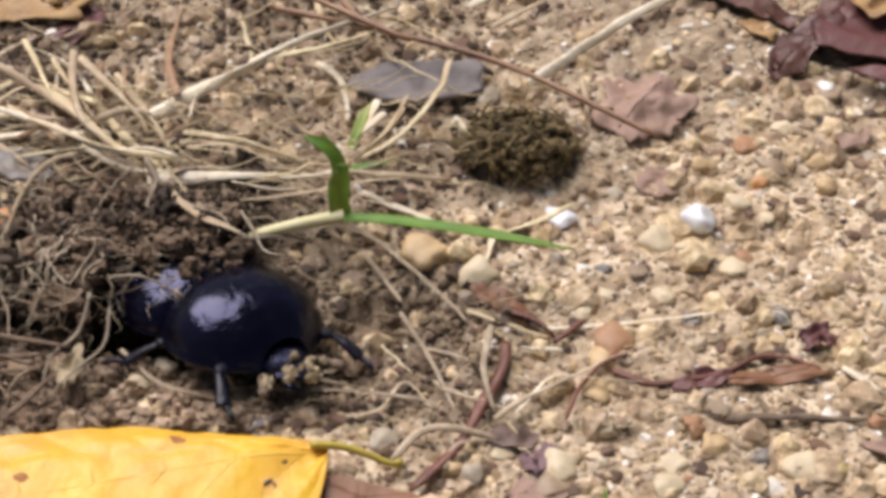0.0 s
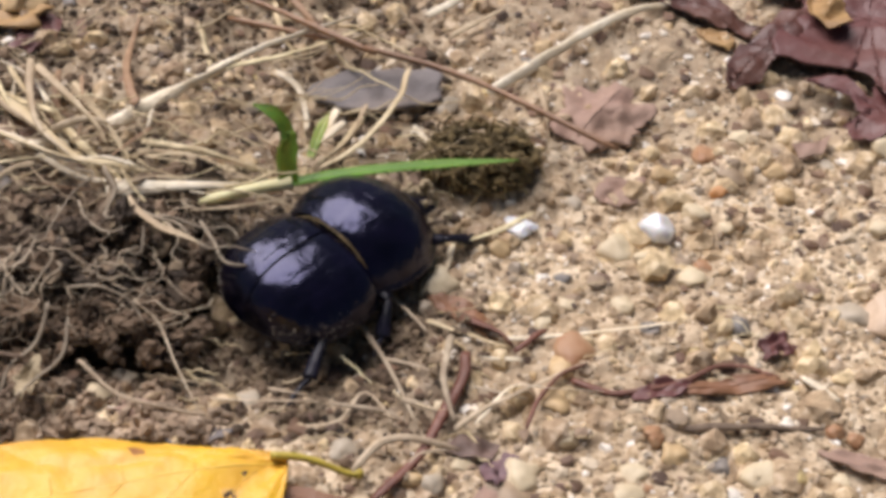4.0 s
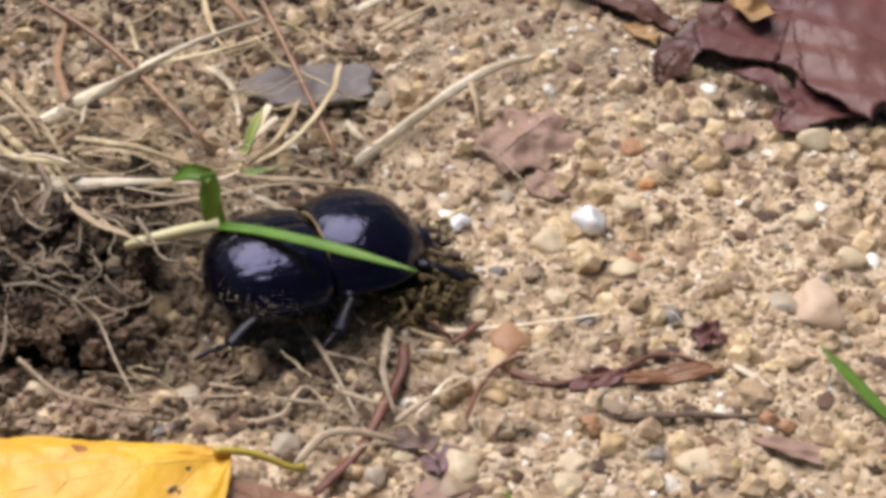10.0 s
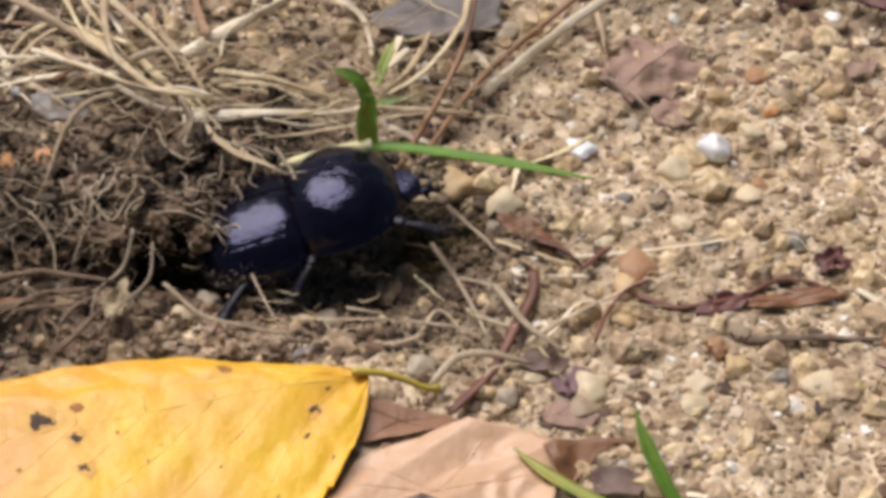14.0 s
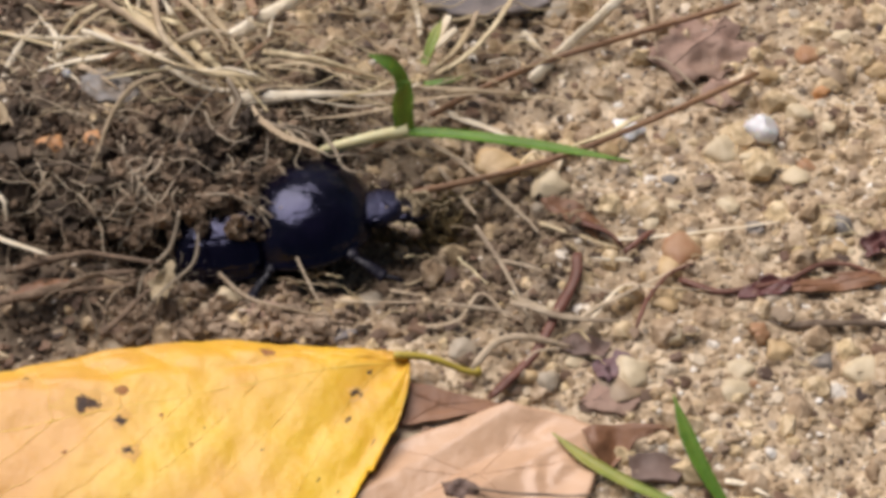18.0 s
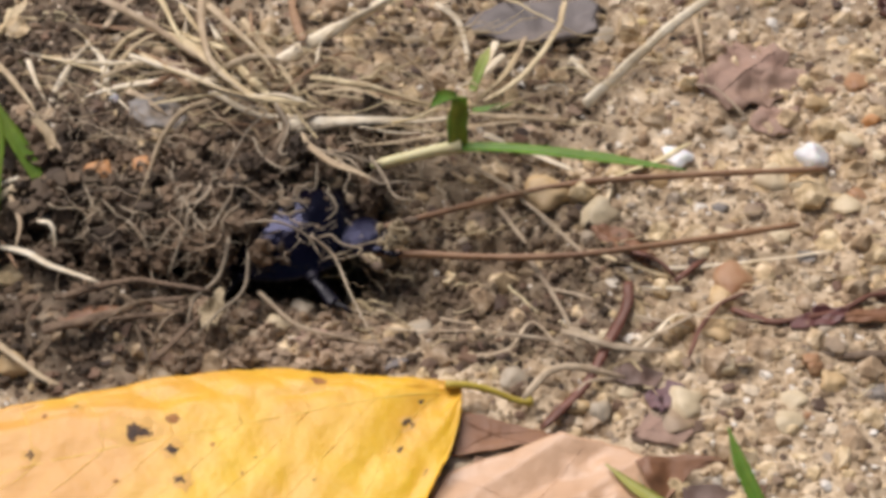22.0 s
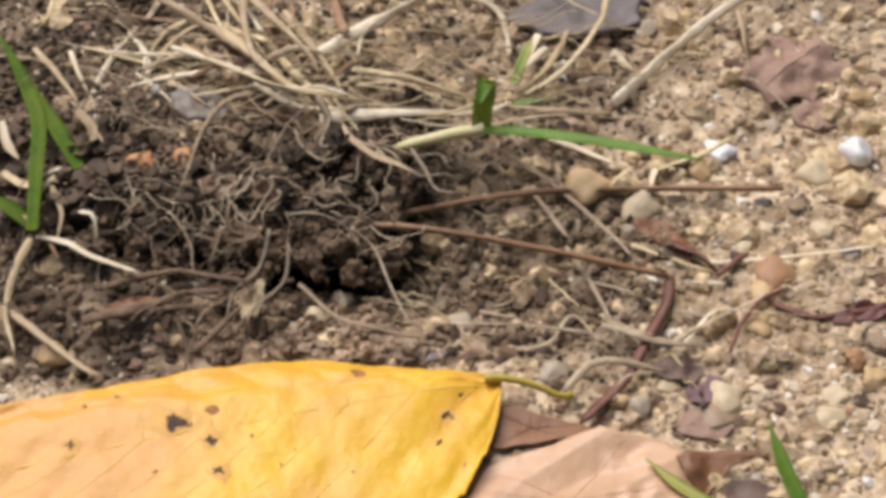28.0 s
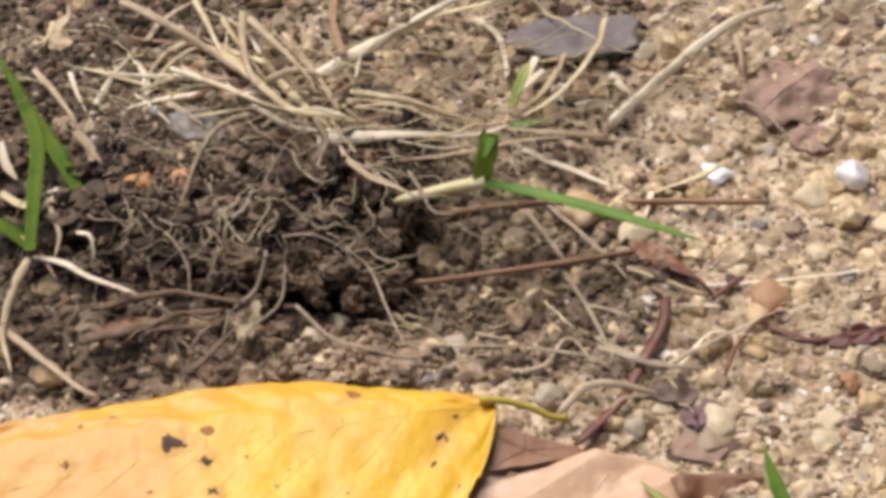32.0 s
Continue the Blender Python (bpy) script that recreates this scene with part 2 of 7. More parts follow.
PALEROOT = mat("pale_root_skin", [(0.3, (0.38, 0.3, 0.2)), (0.7, (0.66, 0.55, 0.4))], rough=0.75, scale=700, bump=0.4, random_val=0.45, mottle=(260, (0.2, 0.15, 0.1), 0.5))
WOOD = mat("weathered_wood", [(0.3, (0.12, 0.078, 0.048)), (0.7, (0.29, 0.2, 0.13))], rough=0.85, scale=1100, bump=1.0, mottle=(150, (0.1, 0.07, 0.05), 0.6))
DARKWOOD = mat("dark_twig_bark", [(0.3, (0.09, 0.06, 0.04)), (0.7, (0.26, 0.19, 0.13))], rough=0.8, scale=900, bump=0.8)
REDSTEM = mat("red_brown_stem", [(0.3, (0.11, 0.038, 0.024)), (0.7, (0.25, 0.1, 0.062))], rough=0.5, scale=500, bump=0.4,
              mottle=(150, (0.1, 0.04, 0.025), 0.7))
NEEDLE = mat("brown_needle", [(0.3, (0.22, 0.11, 0.05)), (0.7, (0.38, 0.22, 0.12))], rough=0.4, scale=300, bump=0.2, mottle=(90, (0.12, 0.06, 0.035), 0.5))
GREEN = mat("green_grass", [(0.3, (0.045, 0.12, 0.012)), (0.7, (0.13, 0.27, 0.03))], rough=0.5, spec=0.3, scale=260, bump=0.2, sub=0.15,
            mottle=(110, (0.13, 0.25, 0.045), 0.6))
GREENY = mat("yellow_green_grass", [(0.3, (0.09, 0.17, 0.015)), (0.7, (0.24, 0.34, 0.05))], rough=0.4, scale=300, bump=0.2, sub=0.15,
             mottle=(130, (0.42, 0.36, 0.08), 0.6))
DARKGREEN = mat("dark_green_grass", [(0.3, (0.04, 0.085, 0.006)), (0.7, (0.11, 0.19, 0.016))], rough=0.65, spec=0.12, scale=260, bump=0.2, sub=0.1,
                mottle=(110, (0.15, 0.17, 0.03), 0.6))
SHEATH = mat("pale_sheath", [(0.3, (0.55, 0.5, 0.24)), (0.7, (0.78, 0.74, 0.46))], rough=0.45, scale=300, bump=0.3, sub=0.1,
             mottle=(140, (0.45, 0.4, 0.2), 0.5))
YELLOWLEAF = mat("yellow_birch_leaf", [(0.3, (0.74, 0.38, 0.02)), (0.5, (0.87, 0.51, 0.03)), (0.68, (0.93, 0.61, 0.06))], rough=0.45,
                 scale=110, detail=9, bump=0.45, bump_scale=900, sub=0.1, mottle=(42, (0.74, 0.37, 0.045), 0.6))
YELLOWLEAF = graded(YELLOWLEAF, 0, 0.024, -0.004, (0.7, 0.34, 0.085), 0.85)
LEAFVEIN = mat("yellow_leaf_vein", [(0.3, (0.8, 0.5, 0.06)), (0.7, (0.88, 0.62, 0.13))], rough=0.5, scale=400, bump=0.2)
PETIOLE = mat("olive_petiole", [(0.3, (0.36, 0.27, 0.03)), (0.7, (0.6, 0.47, 0.08))], rough=0.45, scale=300, bump=0.2)
BLOTCH = mat("leaf_spot", [(0.35, (0.05, 0.035, 0.03)), (0.7, (0.14, 0.07, 0.03))], rough=0.8, scale=1500, bump=0.4)
RUSTBLOTCH = mat("leaf_rust_spot", [(0.35, (0.3, 0.12, 0.04)), (0.7, (0.5, 0.24, 0.07))], rough=0.8, scale=1500, bump=0.3)
HALO = mat("leaf_spot_halo", [(0.35, (0.64, 0.34, 0.08)), (0.7, (0.76, 0.45, 0.1))], rough=0.6, scale=600, bump=0.2)
BROWNLEAF = mat("tan_dead_leaf", [(0.3, (0.5, 0.3, 0.17)), (0.7, (0.78, 0.53, 0.35))], rough=0.4, scale=110, bump=0.4, bump_scale=900,
                mottle=(70, (0.28, 0.15, 0.08), 0.5))
RUSTLEAF = mat("rusty_dead_leaf", [(0.3, (0.16, 0.07, 0.035)), (0.7, (0.34, 0.17, 0.08))], rough=0.55, scale=150, bump=0.4, bump_scale=900)
REDLEAF = mat("wine_red_dead_leaf", [(0.3, (0.085, 0.028, 0.025)), (0.7, (0.2, 0.078, 0.07))], rough=0.5, scale=120, bump=0.5, bump_scale=800,
              mottle=(70, (0.13, 0.06, 0.045), 0.5))
DARKBROWN = mat("dark_brown_dead_leaf", [(0.3, (0.1, 0.062, 0.047)), (0.7, (0.24, 0.16, 0.125))], rough=0.65, scale=200, bump=0.5, bump_scale=800)
PURPLE = mat("purple_brown_dead_leaf", [(0.3, (0.1, 0.05, 0.055)), (0.7, (0.26, 0.16, 0.165))], rough=0.6, scale=200, bump=0.5, bump_scale=800)
OCHRELEAF = mat("ochre_dead_leaf", [(0.3, (0.24, 0.13, 0.05)), (0.7, (0.5, 0.32, 0.13))], rough=0.6, scale=200, bump=0.5, bump_scale=800)
DARKRED = mat("dark_red_dead_leaf", [(0.3, (0.045, 0.016, 0.013)), (0.7, (0.14, 0.05, 0.036))], rough=0.5, scale=150, bump=0.5, bump_scale=800, mottle=(90, (0.12, 0.06, 0.035), 0.5))
MAUVELEAF = mat("mauve_brown_dead_leaf", [(0.3, (0.25, 0.15, 0.11)), (0.7, (0.48, 0.33, 0.25))], rough=0.7, scale=160, bump=0.5, bump_scale=900,
                mottle=(120, (0.18, 0.11, 0.07), 0.6))
BARK = mat("grey_bark", [(0.3, (0.12, 0.105, 0.1)), (0.7, (0.26, 0.23, 0.22))], rough=0.75, scale=260, bump=0.6, bump_scale=1000,
           mottle=(120, (0.2, 0.15, 0.11), 0.5))
DUNGM = mat("mossy_dung", [(0.3, (0.05, 0.035, 0.014)), (0.55, (0.13, 0.092, 0.035)), (0.75, (0.26, 0.19, 0.08))], rough=0.9, scale=700, bump=1.0,
            random_val=0.3)
CHITIN = uneven_gloss(mat("black_chitin", [(0.35, (0.002, 0.002, 0.004)), (0.7, (0.005, 0.004, 0.012))], scale=350, spec=0.46, bump=1.0, bump_scale=420), 420, 0.08, 0.2)
CHITINB = mat("blue_chitin", [(0.35, (0.002, 0.002, 0.008)), (0.7, (0.006, 0.006, 0.024))], rough=0.34, scale=500, spec=0.65, bump=1.0, bump_scale=1800)
for m in (CHITIN, CHITINB):
    m.node_tree.nodes["Principled BSDF"].inputs["Specular Tint"].default_value = (0.6, 0.62, 1.0, 1)
LEGM = mat("leg_chitin", [(0.35, (0.003, 0.003, 0.007)), (0.7, (0.01, 0.008, 0.02))], rough=0.42, scale=500, spec=0.35, bump=0.4, bump_scale=1500)
DUST = mat("sand_dust", [(0.3, (0.45, 0.37, 0.26)), (0.7, (0.8, 0.72, 0.58))], rough=0.9, scale=1500, bump=0.5)
FIBRE = mat("dung_fibre", [(0.35, (0.1, 0.07, 0.028)), (0.7, (0.3, 0.22, 0.1))], rough=0.85, scale=900, bump=0.3, random_val=0.4)
HAIR = mat("tawny_bristles", [(0.35, (0.3, 0.2, 0.08)), (0.7, (0.5, 0.38, 0.2))], rough=0.8, scale=900, bump=0.3)


# ---- noise and ground shape, in millimetres ----
LATTICE = np.random.default_rng(3).random((256, 256))


def vnoise(x, y):
    """Smooth value noise, -1 to 1."""
    x, y = np.asarray(x, float), np.asarray(y, float)
    i, j = np.floor(x).astype(int), np.floor(y).astype(int)
    u, v = x - i, y - j
    u, v = u * u * (3 - 2 * u), v * v * (3 - 2 * v)
    a, b = LATTICE[i % 256, j % 256], LATTICE[(i + 1) % 256, j % 256]
    c, d = LATTICE[i % 256, (j + 1) % 256], LATTICE[(i + 1) % 256, (j + 1) % 256]
    return 2 * (a * (1 - u) * (1 - v) + b * u * (1 - v) + c * (1 - u) * v + d * u * v) - 1


def step(v):
    v = np.clip(v, 0, 1)
    return v * v * (3 - 2 * v)


def swept(x, y):
    """Fine soil that the digging has spread before the burrow."""
    return np.exp(-((((x + 3) / 12.0) ** 2 + ((y + 5) / 5.0) ** 2) ** 2))


def height(x, y):
    """Ground height: sandy flat, root-bound bank to the left, burrow and its trench."""
    x, y = np.asarray(x, float), np.asarray(y, float)
    near = np.exp(-((x * x + y * y) / 200.0**2))
    h = 0.45 * vnoise(x / 8 + 9, y / 8) + 0.42 * vnoise(x / 3.1, y / 3.1 + 40) + 0.3 * vnoise(x / 1.3 + 5, y / 1.3) + 0.16 * vnoise(x / 0.6, y / 0.6)
    h = h + near * 2.6 * step((-6 - x + 2 * vnoise(x / 5, y / 5)) / 12) * step((y - 3.0 + 1.5 * vnoise(x / 4 + 7, y / 4)) / 4)
    h = h + near * 1.8 * step((-25 - x) / 6) * step((y + 17) / 5)
    h = h - 11.0 * np.exp(-((((x + 20) / 8.5) ** 2 + ((y + 1.2) / 4.8) ** 2) ** 2))
    h = h - 5.5 * np.exp(-((((x + 31) / 5.2) ** 2 + ((y + 3.6) / 2.8) ** 2) ** 2))
    h = h - 2.2 * np.exp(-((((x + 7) / 11.0) ** 2 + ((y + 5.5) / 5.0) ** 2) ** 2))
    h = h + 0.9 * swept(x, y) * (0.6 * vnoise(x / 2.2 + 3, y / 2.2) + 0.5 * vnoise(x / 0.9, y / 0.9 + 8))
    far = np.maximum(np.hypot(x, y) - 300, 0)
    return h + 0.02 * far * vnoise(x / 900, y / 900) * np.exp(-far / 20000)


def turf_top(x, y):
    """Height of the turf crust's upper side."""
    lift = 2.3 * step((x + 46) / 10) * step((-12 - x) / 4)
    return 1.9 + lift * step((8.5 - y) / 8) + 1.15 * vnoise(x / 2.0, y / 2.0 + 3)


def mesh_object(name, verts, faces, material, smooth=True):
    me = bpy.data.meshes.new(name)
    me.from_pydata([tuple(v) for v in np.asarray(verts).tolist()], [], faces if isinstance(faces, list) else faces.tolist())
    me.materials.append(material)
    me.polygons.foreach_set("use_smooth", [smooth] * len(me.polygons))
    me.update()
    return me


def part(name, me, parent, label=""):
    ob = new(name, me)
    ob.parent = parent
    return tagged(ob, label)


def thing(name, label, category, group="", kind="", me=None):
    return tagged(new(name, me), label, category, group, kind)


def rings(points, across, up, close=True, sides=8, twist=0.0):
    """Vertices and faces of a tube: centre points, half-widths and half-thicknesses per ring, flat side turned to the sky."""
    p = np.asarray(points, float)
    d = np.gradient(p, axis=0)
    d /= np.linalg.norm(d, axis=1, keepdims=True) + 1e-12
    side = np.cross(d, (0, 0, 1.0))
    bad = np.linalg.norm(side, axis=1) < 0.15
    side[bad] = np.cross(d[bad], (0, 1.0, 0.3))
    side /= np.linalg.norm(side, axis=1, keepdims=True)
    top = np.cross(side, d)
    tw = (np.zeros(len(p)) + twist)[:, None]
    side, top = side * np.cos(tw) + top * np.sin(tw), top * np.cos(tw) - side * np.sin(tw)
    a = np.arange(sides) * 2 * np.pi / sides
    v = p[:, None] + side[:, None] * (np.cos(a)[None, :, None] * np.asarray(across)[:, None, None]) + top[:, None] * (np.sin(a)[None, :, None] * np.asarray(up)[:, None, None])
    n = len(p)
    f = [(i * sides + k, (i + 1) * sides + k, (i + 1) * sides + (k + 1) % sides, i * sides + (k + 1) % sides) for i in range(n - 1) for k in range(sides)]
    f += [tuple(range(sides)), tuple(range(n * sides - 1, (n - 1) * sides - 1, -1))]
    return v.reshape(-1, 3), f


def smooth_path(points, count, wobble=0.0, rng=RNG):
    """Catmull-Rom through the points, with a little wander."""
    p = np.asarray(points, float)
    if len(p) == 2:
        p = np.array([p[0], p.mean(0), p[1]])
    q = np.vstack([2 * p[0] - p[1], p, 2 * p[-1] - p[-2]])
    t = np.linspace(0, len(p) - 1 - 1e-6, count)
    i = t.astype(int)
    u = (t - i)[:, None]
    a, b, c, d = q[i], q[i + 1], q[i + 2], q[i + 3]
    out = 0.5 * (2 * b + (c - a) * u + (2 * a - 5 * b + 4 * c - d) * u**2 + (3 * b - a - 3 * c + d) * u**3)
    if wobble:
        s = np.linspace(0, count / 3.0, count)
        k = rng.uniform(0, 200, 3)
        out = out + wobble * np.stack([vnoise(s + k[0], k[0]), vnoise(s + k[1], k[1]), vnoise(s + k[2], k[2])], 1)
    return out


def strand_mesh(name, points, r, material, taper=0.45, flat=1.0, wobble=0.2, count=None, sides=7):
    """A stem: uneven radius, nodes and a frayed taper. Millimetres; the mesh's origin is at the first point."""
    p = np.asarray(points, float)
    length = np.linalg.norm(np.diff(p, axis=0), axis=1).sum()
    count = count or int(np.clip(length * 1.6, 8, 44))
    c = smooth_path(p, count, wobble * min(1.0, r / 0.3))
    s = np.linspace(0, 1, count)
    rr = r * (1 - taper * s**1.5) * ((1 + (0.3 if name in ("twig", "root") else 0.16)) * 0.9 + (0.3 if name in ("twig", "root") else 0.16) * vnoise(s * length / (0.9 if name == "twig" else 1.7) + RNG.uniform(0, 99), 3.3))
    rr[0] *= 0.75
    rr[-1] *= 0.55
    origin = c[0].copy()
    tw = 0.0 if flat > 0.7 else RNG.uniform(-0.6, 0.6) + RNG.uniform(-1.3, 1.3) * s + 0.5 * vnoise(s * length / 4 + RNG.uniform(0, 99), 8.5)
    v, f = rings(c - origin, rr, rr * flat, sides=sides, twist=tw)
    return mesh_object(name, v * MM, f, material), origin


STRAND_TEXT = {
    "straw": ("dry {} straw lying over the sand", "straw"), "dry_grass_blade": ("withered {} grass blade in the root mat", "dry grass"),
    "root": ("thin {} root hanging from the turf", "root"),
    "twig": ("thin {} twig lying on the soil", "twig"), "red_stem": ("reddish-brown leaf stalk on the sand", "leaf stalk"),
    "rootlet": ("fine reddish-brown rootlet on the sand", "root"), "grass_blade": ("short green grass blade growing from the sand", "grass blade"),
}
TONE = {"bleached_straw": "bleached pale", "dry_straw": "tan", "brown_straw": "brown", "weathered_straw": "grey weathered", "root_skin": "brown", "pale_root_skin": "pale",
        "weathered_wood": "weathered grey-brown", "dark_twig_bark": "dark brown", "red_brown_stem": "red-brown", "green_grass": "fresh", "dark_green_grass": "dark green", "yellow_green_grass": "yellowing"}


def strand_tags(name, material):
    label, category = STRAND_TEXT[name]
    return label.format(TONE[material.name]), category


HOLDERS = {}


def holder(name, label, category, x, y):
    """The tuft that a blade grows from; one for each place."""
    key = (name, round(x / 14), round(y / 14))
    if key not in HOLDERS:
        HOLDERS[key] = thing(name, label, category, group=name.replace("_", " ") + "s")
        HOLDERS[key].location = (x * MM, y * MM, float(height(x, y)) * MM)
    return HOLDERS[key]


def straw(name, points, r, material):
    if name == "dry_grass_blade":
        me, origin = strand_mesh(name, points, r * 0.95, material, taper=0.75, flat=0.22, wobble=0.08)
        tuft = holder("grass_tussock", "withered tan grass tussock with bent dry blades", "dry grass", -26.0, 12.0)
        ob = part("dry_blade", me, tuft)
        ob.location = Vector(origin * MM) - tuft.location
        return ob
    me, origin = strand_mesh(name, points, r * (0.75 if material is GREYSTRAW else 1.05 if name == "straw" else 1.0), material, taper=0.12 if name == "red_stem" else 0.45, wobble=0.08 if name in ("straw", "red_stem") else 0.2, flat=0.5 if name == "red_stem" else 0.3 if name == "straw" else 0.72 if name == "twig" else 0.85)
    label, category = strand_tags(name, material)
    ob = thing(name, label, category, group=category + " litter", me=me)
    ob.location = origin * MM
    return ob


def blade_mesh(name, points, width, material, count=22, base=0.55, fold=0.3, curl=0.0, tip=0.05):
    """A leaf blade of grass: V-folded ribbon with thickness, broadest in the middle, pointed at the last or first end."""
    c = smooth_path(points, count)
    s = np.linspace(0, 1, count)
    w = width / 2 * np.minimum(1, (base + (1 - base) * np.sin(np.pi * np.clip(s * 0.75 + 0.1, 0, 1)))) * np.clip((1 - s) / 0.35, tip, 1) ** 0.7
    d = np.gradient(c, axis=0)
    d /= np.linalg.norm(d, axis=1, keepdims=True)
    side = np.cross(d, (0, 0, 1.0))
    side /= np.linalg.norm(side, axis=1, keepdims=True) + 1e-9
    top = np.cross(side, d)
    tw = curl * s[:, None]
    side, top = side * np.cos(tw) + top * np.sin(tw), top * np.cos(tw) - side * np.sin(tw)
    cols = np.array([-1, -0.5, 0, 0.5, 1.0])
    up = c[:, None] + side[:, None] * (w[:, None] * cols)[..., None] + top[:, None] * (w[:, None] * fold * np.abs(cols))[..., None]
    lo = up - top[:, None] * 0.07
    v = np.concatenate([up.reshape(-1, 3), lo.reshape(-1, 3)])
    n, k, m = count, 5, count * 5
    f = []
    for i in range(n - 1):
        for j in range(k - 1):
            a = i * k + j
            f.append((a, a + 1, a + k + 1, a + k))
            f.append((m + a, m + a + k, m + a + k + 1, m + a + 1))
        for j in (0, k - 1):
            a = i * k + j
            f.append((a, a + k, m + a + k, m + a))
    for i in (0, n - 1):
        for j in range(k - 1):
            a = i * k + j
            f.append((a, a + 1, m + a + 1, m + a))
    return mesh_object(name, v * MM, f, material)


def blade(name, points, width, material):
    p = np.asarray(points, float)
    if name == "grass_blade" and p[0][2] > p[-1][2]:
        p = p[::-1]
    me = blade_mesh(name, p - p[0], width, material)
    x, y = p[0][:2]
    if name == "dry_grass_blade":
        tuft = holder("grass_tussock", "withered tan grass tussock with bent dry blades", "dry grass", -26.0, 12.0)
    else:
        tuft = holder("grass_tuft", "small tuft of fresh green grass blades on the sand", "grass", x, y)
    ob = part("green_blade" if name == "grass_blade" else "dry_blade", me, tuft)
    ob.location = Vector(p[0] * MM) - tuft.location
    return ob


def ico(level):
    bm = bmesh.new()
    bmesh.ops.create_icosphere(bm, subdivisions=level, radius=1.0)
    v = np.array([q.co[:] for q in bm.verts])
    f = np.array([[q.index for q in face.verts] for face in bm.faces])
    bm.free()
    return v, f


ICO1, ICO2, ICO3 = ico(1), ico(2), ico(3)


def lump(base, seed, rough=0.13, facets=7, near=0.5, far=0.88):
    """Unit stone: a ball cut by random planes and roughened."""
    rng = np.random.default_rng(seed)
    v = base[0].copy()
    for _ in range(facets):
        n = rng.normal(size=3)
        n /= np.linalg.norm(n)
        d = rng.uniform(near, far)
        over = np.maximum(v @ n - d, 0)
        v -= over[:, None] * n * 0.95
    k = rng.uniform(0, 99)
    v *= (1 + rough * 0.5 * (vnoise(v[:, 0] * 1.7 + k, v[:, 1] * 1.7 + v[:, 2]) + 0.5 * vnoise(v[:, 0] * 4 + k, v[:, 2] * 4 + v[:, 1])))[:, None]
    return v


STONES = {}


def pebble(x, y, r, material, flat=0.7, sink=0.22):
    r = r * 0.94
    k = RNG.integers(0, 8)
    key = (material.name, k)
    if key not in STONES:
        STONES[key] = mesh_object("pebble", lump(ICO3, 100 + k, 0.28, 10, 0.58, 0.92) * MM, ICO3[1], material)
    ob = thing("pebble", f"rounded {material.name.split('_')[0]} coloured pebble set in the sand", "pebble", group="pebbles in the sand", me=STONES[key])
    ob.scale = (r * RNG.uniform(0.95, 1.2), r * RNG.uniform(0.85, 1.05), r * flat)
    ob.rotation_euler = (RNG.uniform(-0.2, 0.2), RNG.uniform(-0.2, 0.2), RNG.uniform(0, 6.28))
    bed = max(float(height(x, y)), float(turf_top(x, y)) + 0.3 if -44 < x < -14 and 0 < y < 9 else -99.0)
    ob.location = (x * MM, y * MM, (bed + r * flat * sink) * MM)
    return ob


def scatter_mesh(name, pos, size, flat, material, level, variants=10, rng=RNG):
    """Many small lumps joined in one mesh."""
    base = {1: ICO1, 2: ICO2}[level]
    shapes = [lump(base, 500 + k, 0.55, 9) for k in range(variants)]
    nv = len(base[0])
    verts, faces = np.empty((len(pos), nv, 3)), np.empty((len(pos), *base[1].shape), int)
    for i, (p, s) in enumerate(zip(pos, size)):
        e = Euler(rng.uniform(0, 6.28, 3)).to_matrix()
        v = shapes[i % variants] * (s * rng.uniform(0.75, 1.3, 3))
        v = v @ np.array(e).T
        v[:, 2] *= flat
        verts[i], faces[i] = v + p, base[1] + i * nv
    return mesh_object(name, verts.reshape(-1, 3) * MM, faces.reshape(-1, base[1].shape[1]), material, False)


# ---- ground ----
def build_ground():
    fine = np.arange(-62, 62.01, 0.3)
    out = 62 + 0.3 * np.cumsum(1.16 ** np.arange(1, 104))
    out = out[out < 4e6]
    xs = np.concatenate([-out[::-1], fine, out])
    gx, gy = np.meshgrid(xs, xs, indexing="ij")
    v = np.stack([gx, gy, height(gx, gy)], -1).reshape(-1, 3)
    n = len(xs)
    a = (np.arange(n - 1)[:, None] * n + np.arange(n - 1)[None]).ravel()
    f = np.stack([a, a + n, a + n + 1, a + 1], 1)
    m = mat("sandy_soil", [(0.34, (0.3, 0.215, 0.13)), (0.46, (0.49, 0.37, 0.235)), (0.6, (0.78, 0.64, 0.45))], rough=0.85, scale=620, detail=10, bump=0.6,
            bump_scale=1400, mottle=(60, (0.36, 0.265, 0.17), 0.5))
    nt = m.node_tree
    bsdf = nt.nodes["Principled BSDF"]
    col = bsdf.inputs["Base Color"].links[0].from_socket
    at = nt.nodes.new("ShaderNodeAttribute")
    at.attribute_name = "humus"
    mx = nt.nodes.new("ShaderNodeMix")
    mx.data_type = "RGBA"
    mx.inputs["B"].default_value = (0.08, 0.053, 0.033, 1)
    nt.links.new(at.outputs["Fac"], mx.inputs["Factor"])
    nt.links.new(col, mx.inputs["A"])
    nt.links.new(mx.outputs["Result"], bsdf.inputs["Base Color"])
    me = mesh_object("ground", v * MM, f, m)
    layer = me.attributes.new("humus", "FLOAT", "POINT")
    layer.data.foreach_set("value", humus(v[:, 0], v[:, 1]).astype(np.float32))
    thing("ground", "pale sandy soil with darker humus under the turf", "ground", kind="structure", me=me)


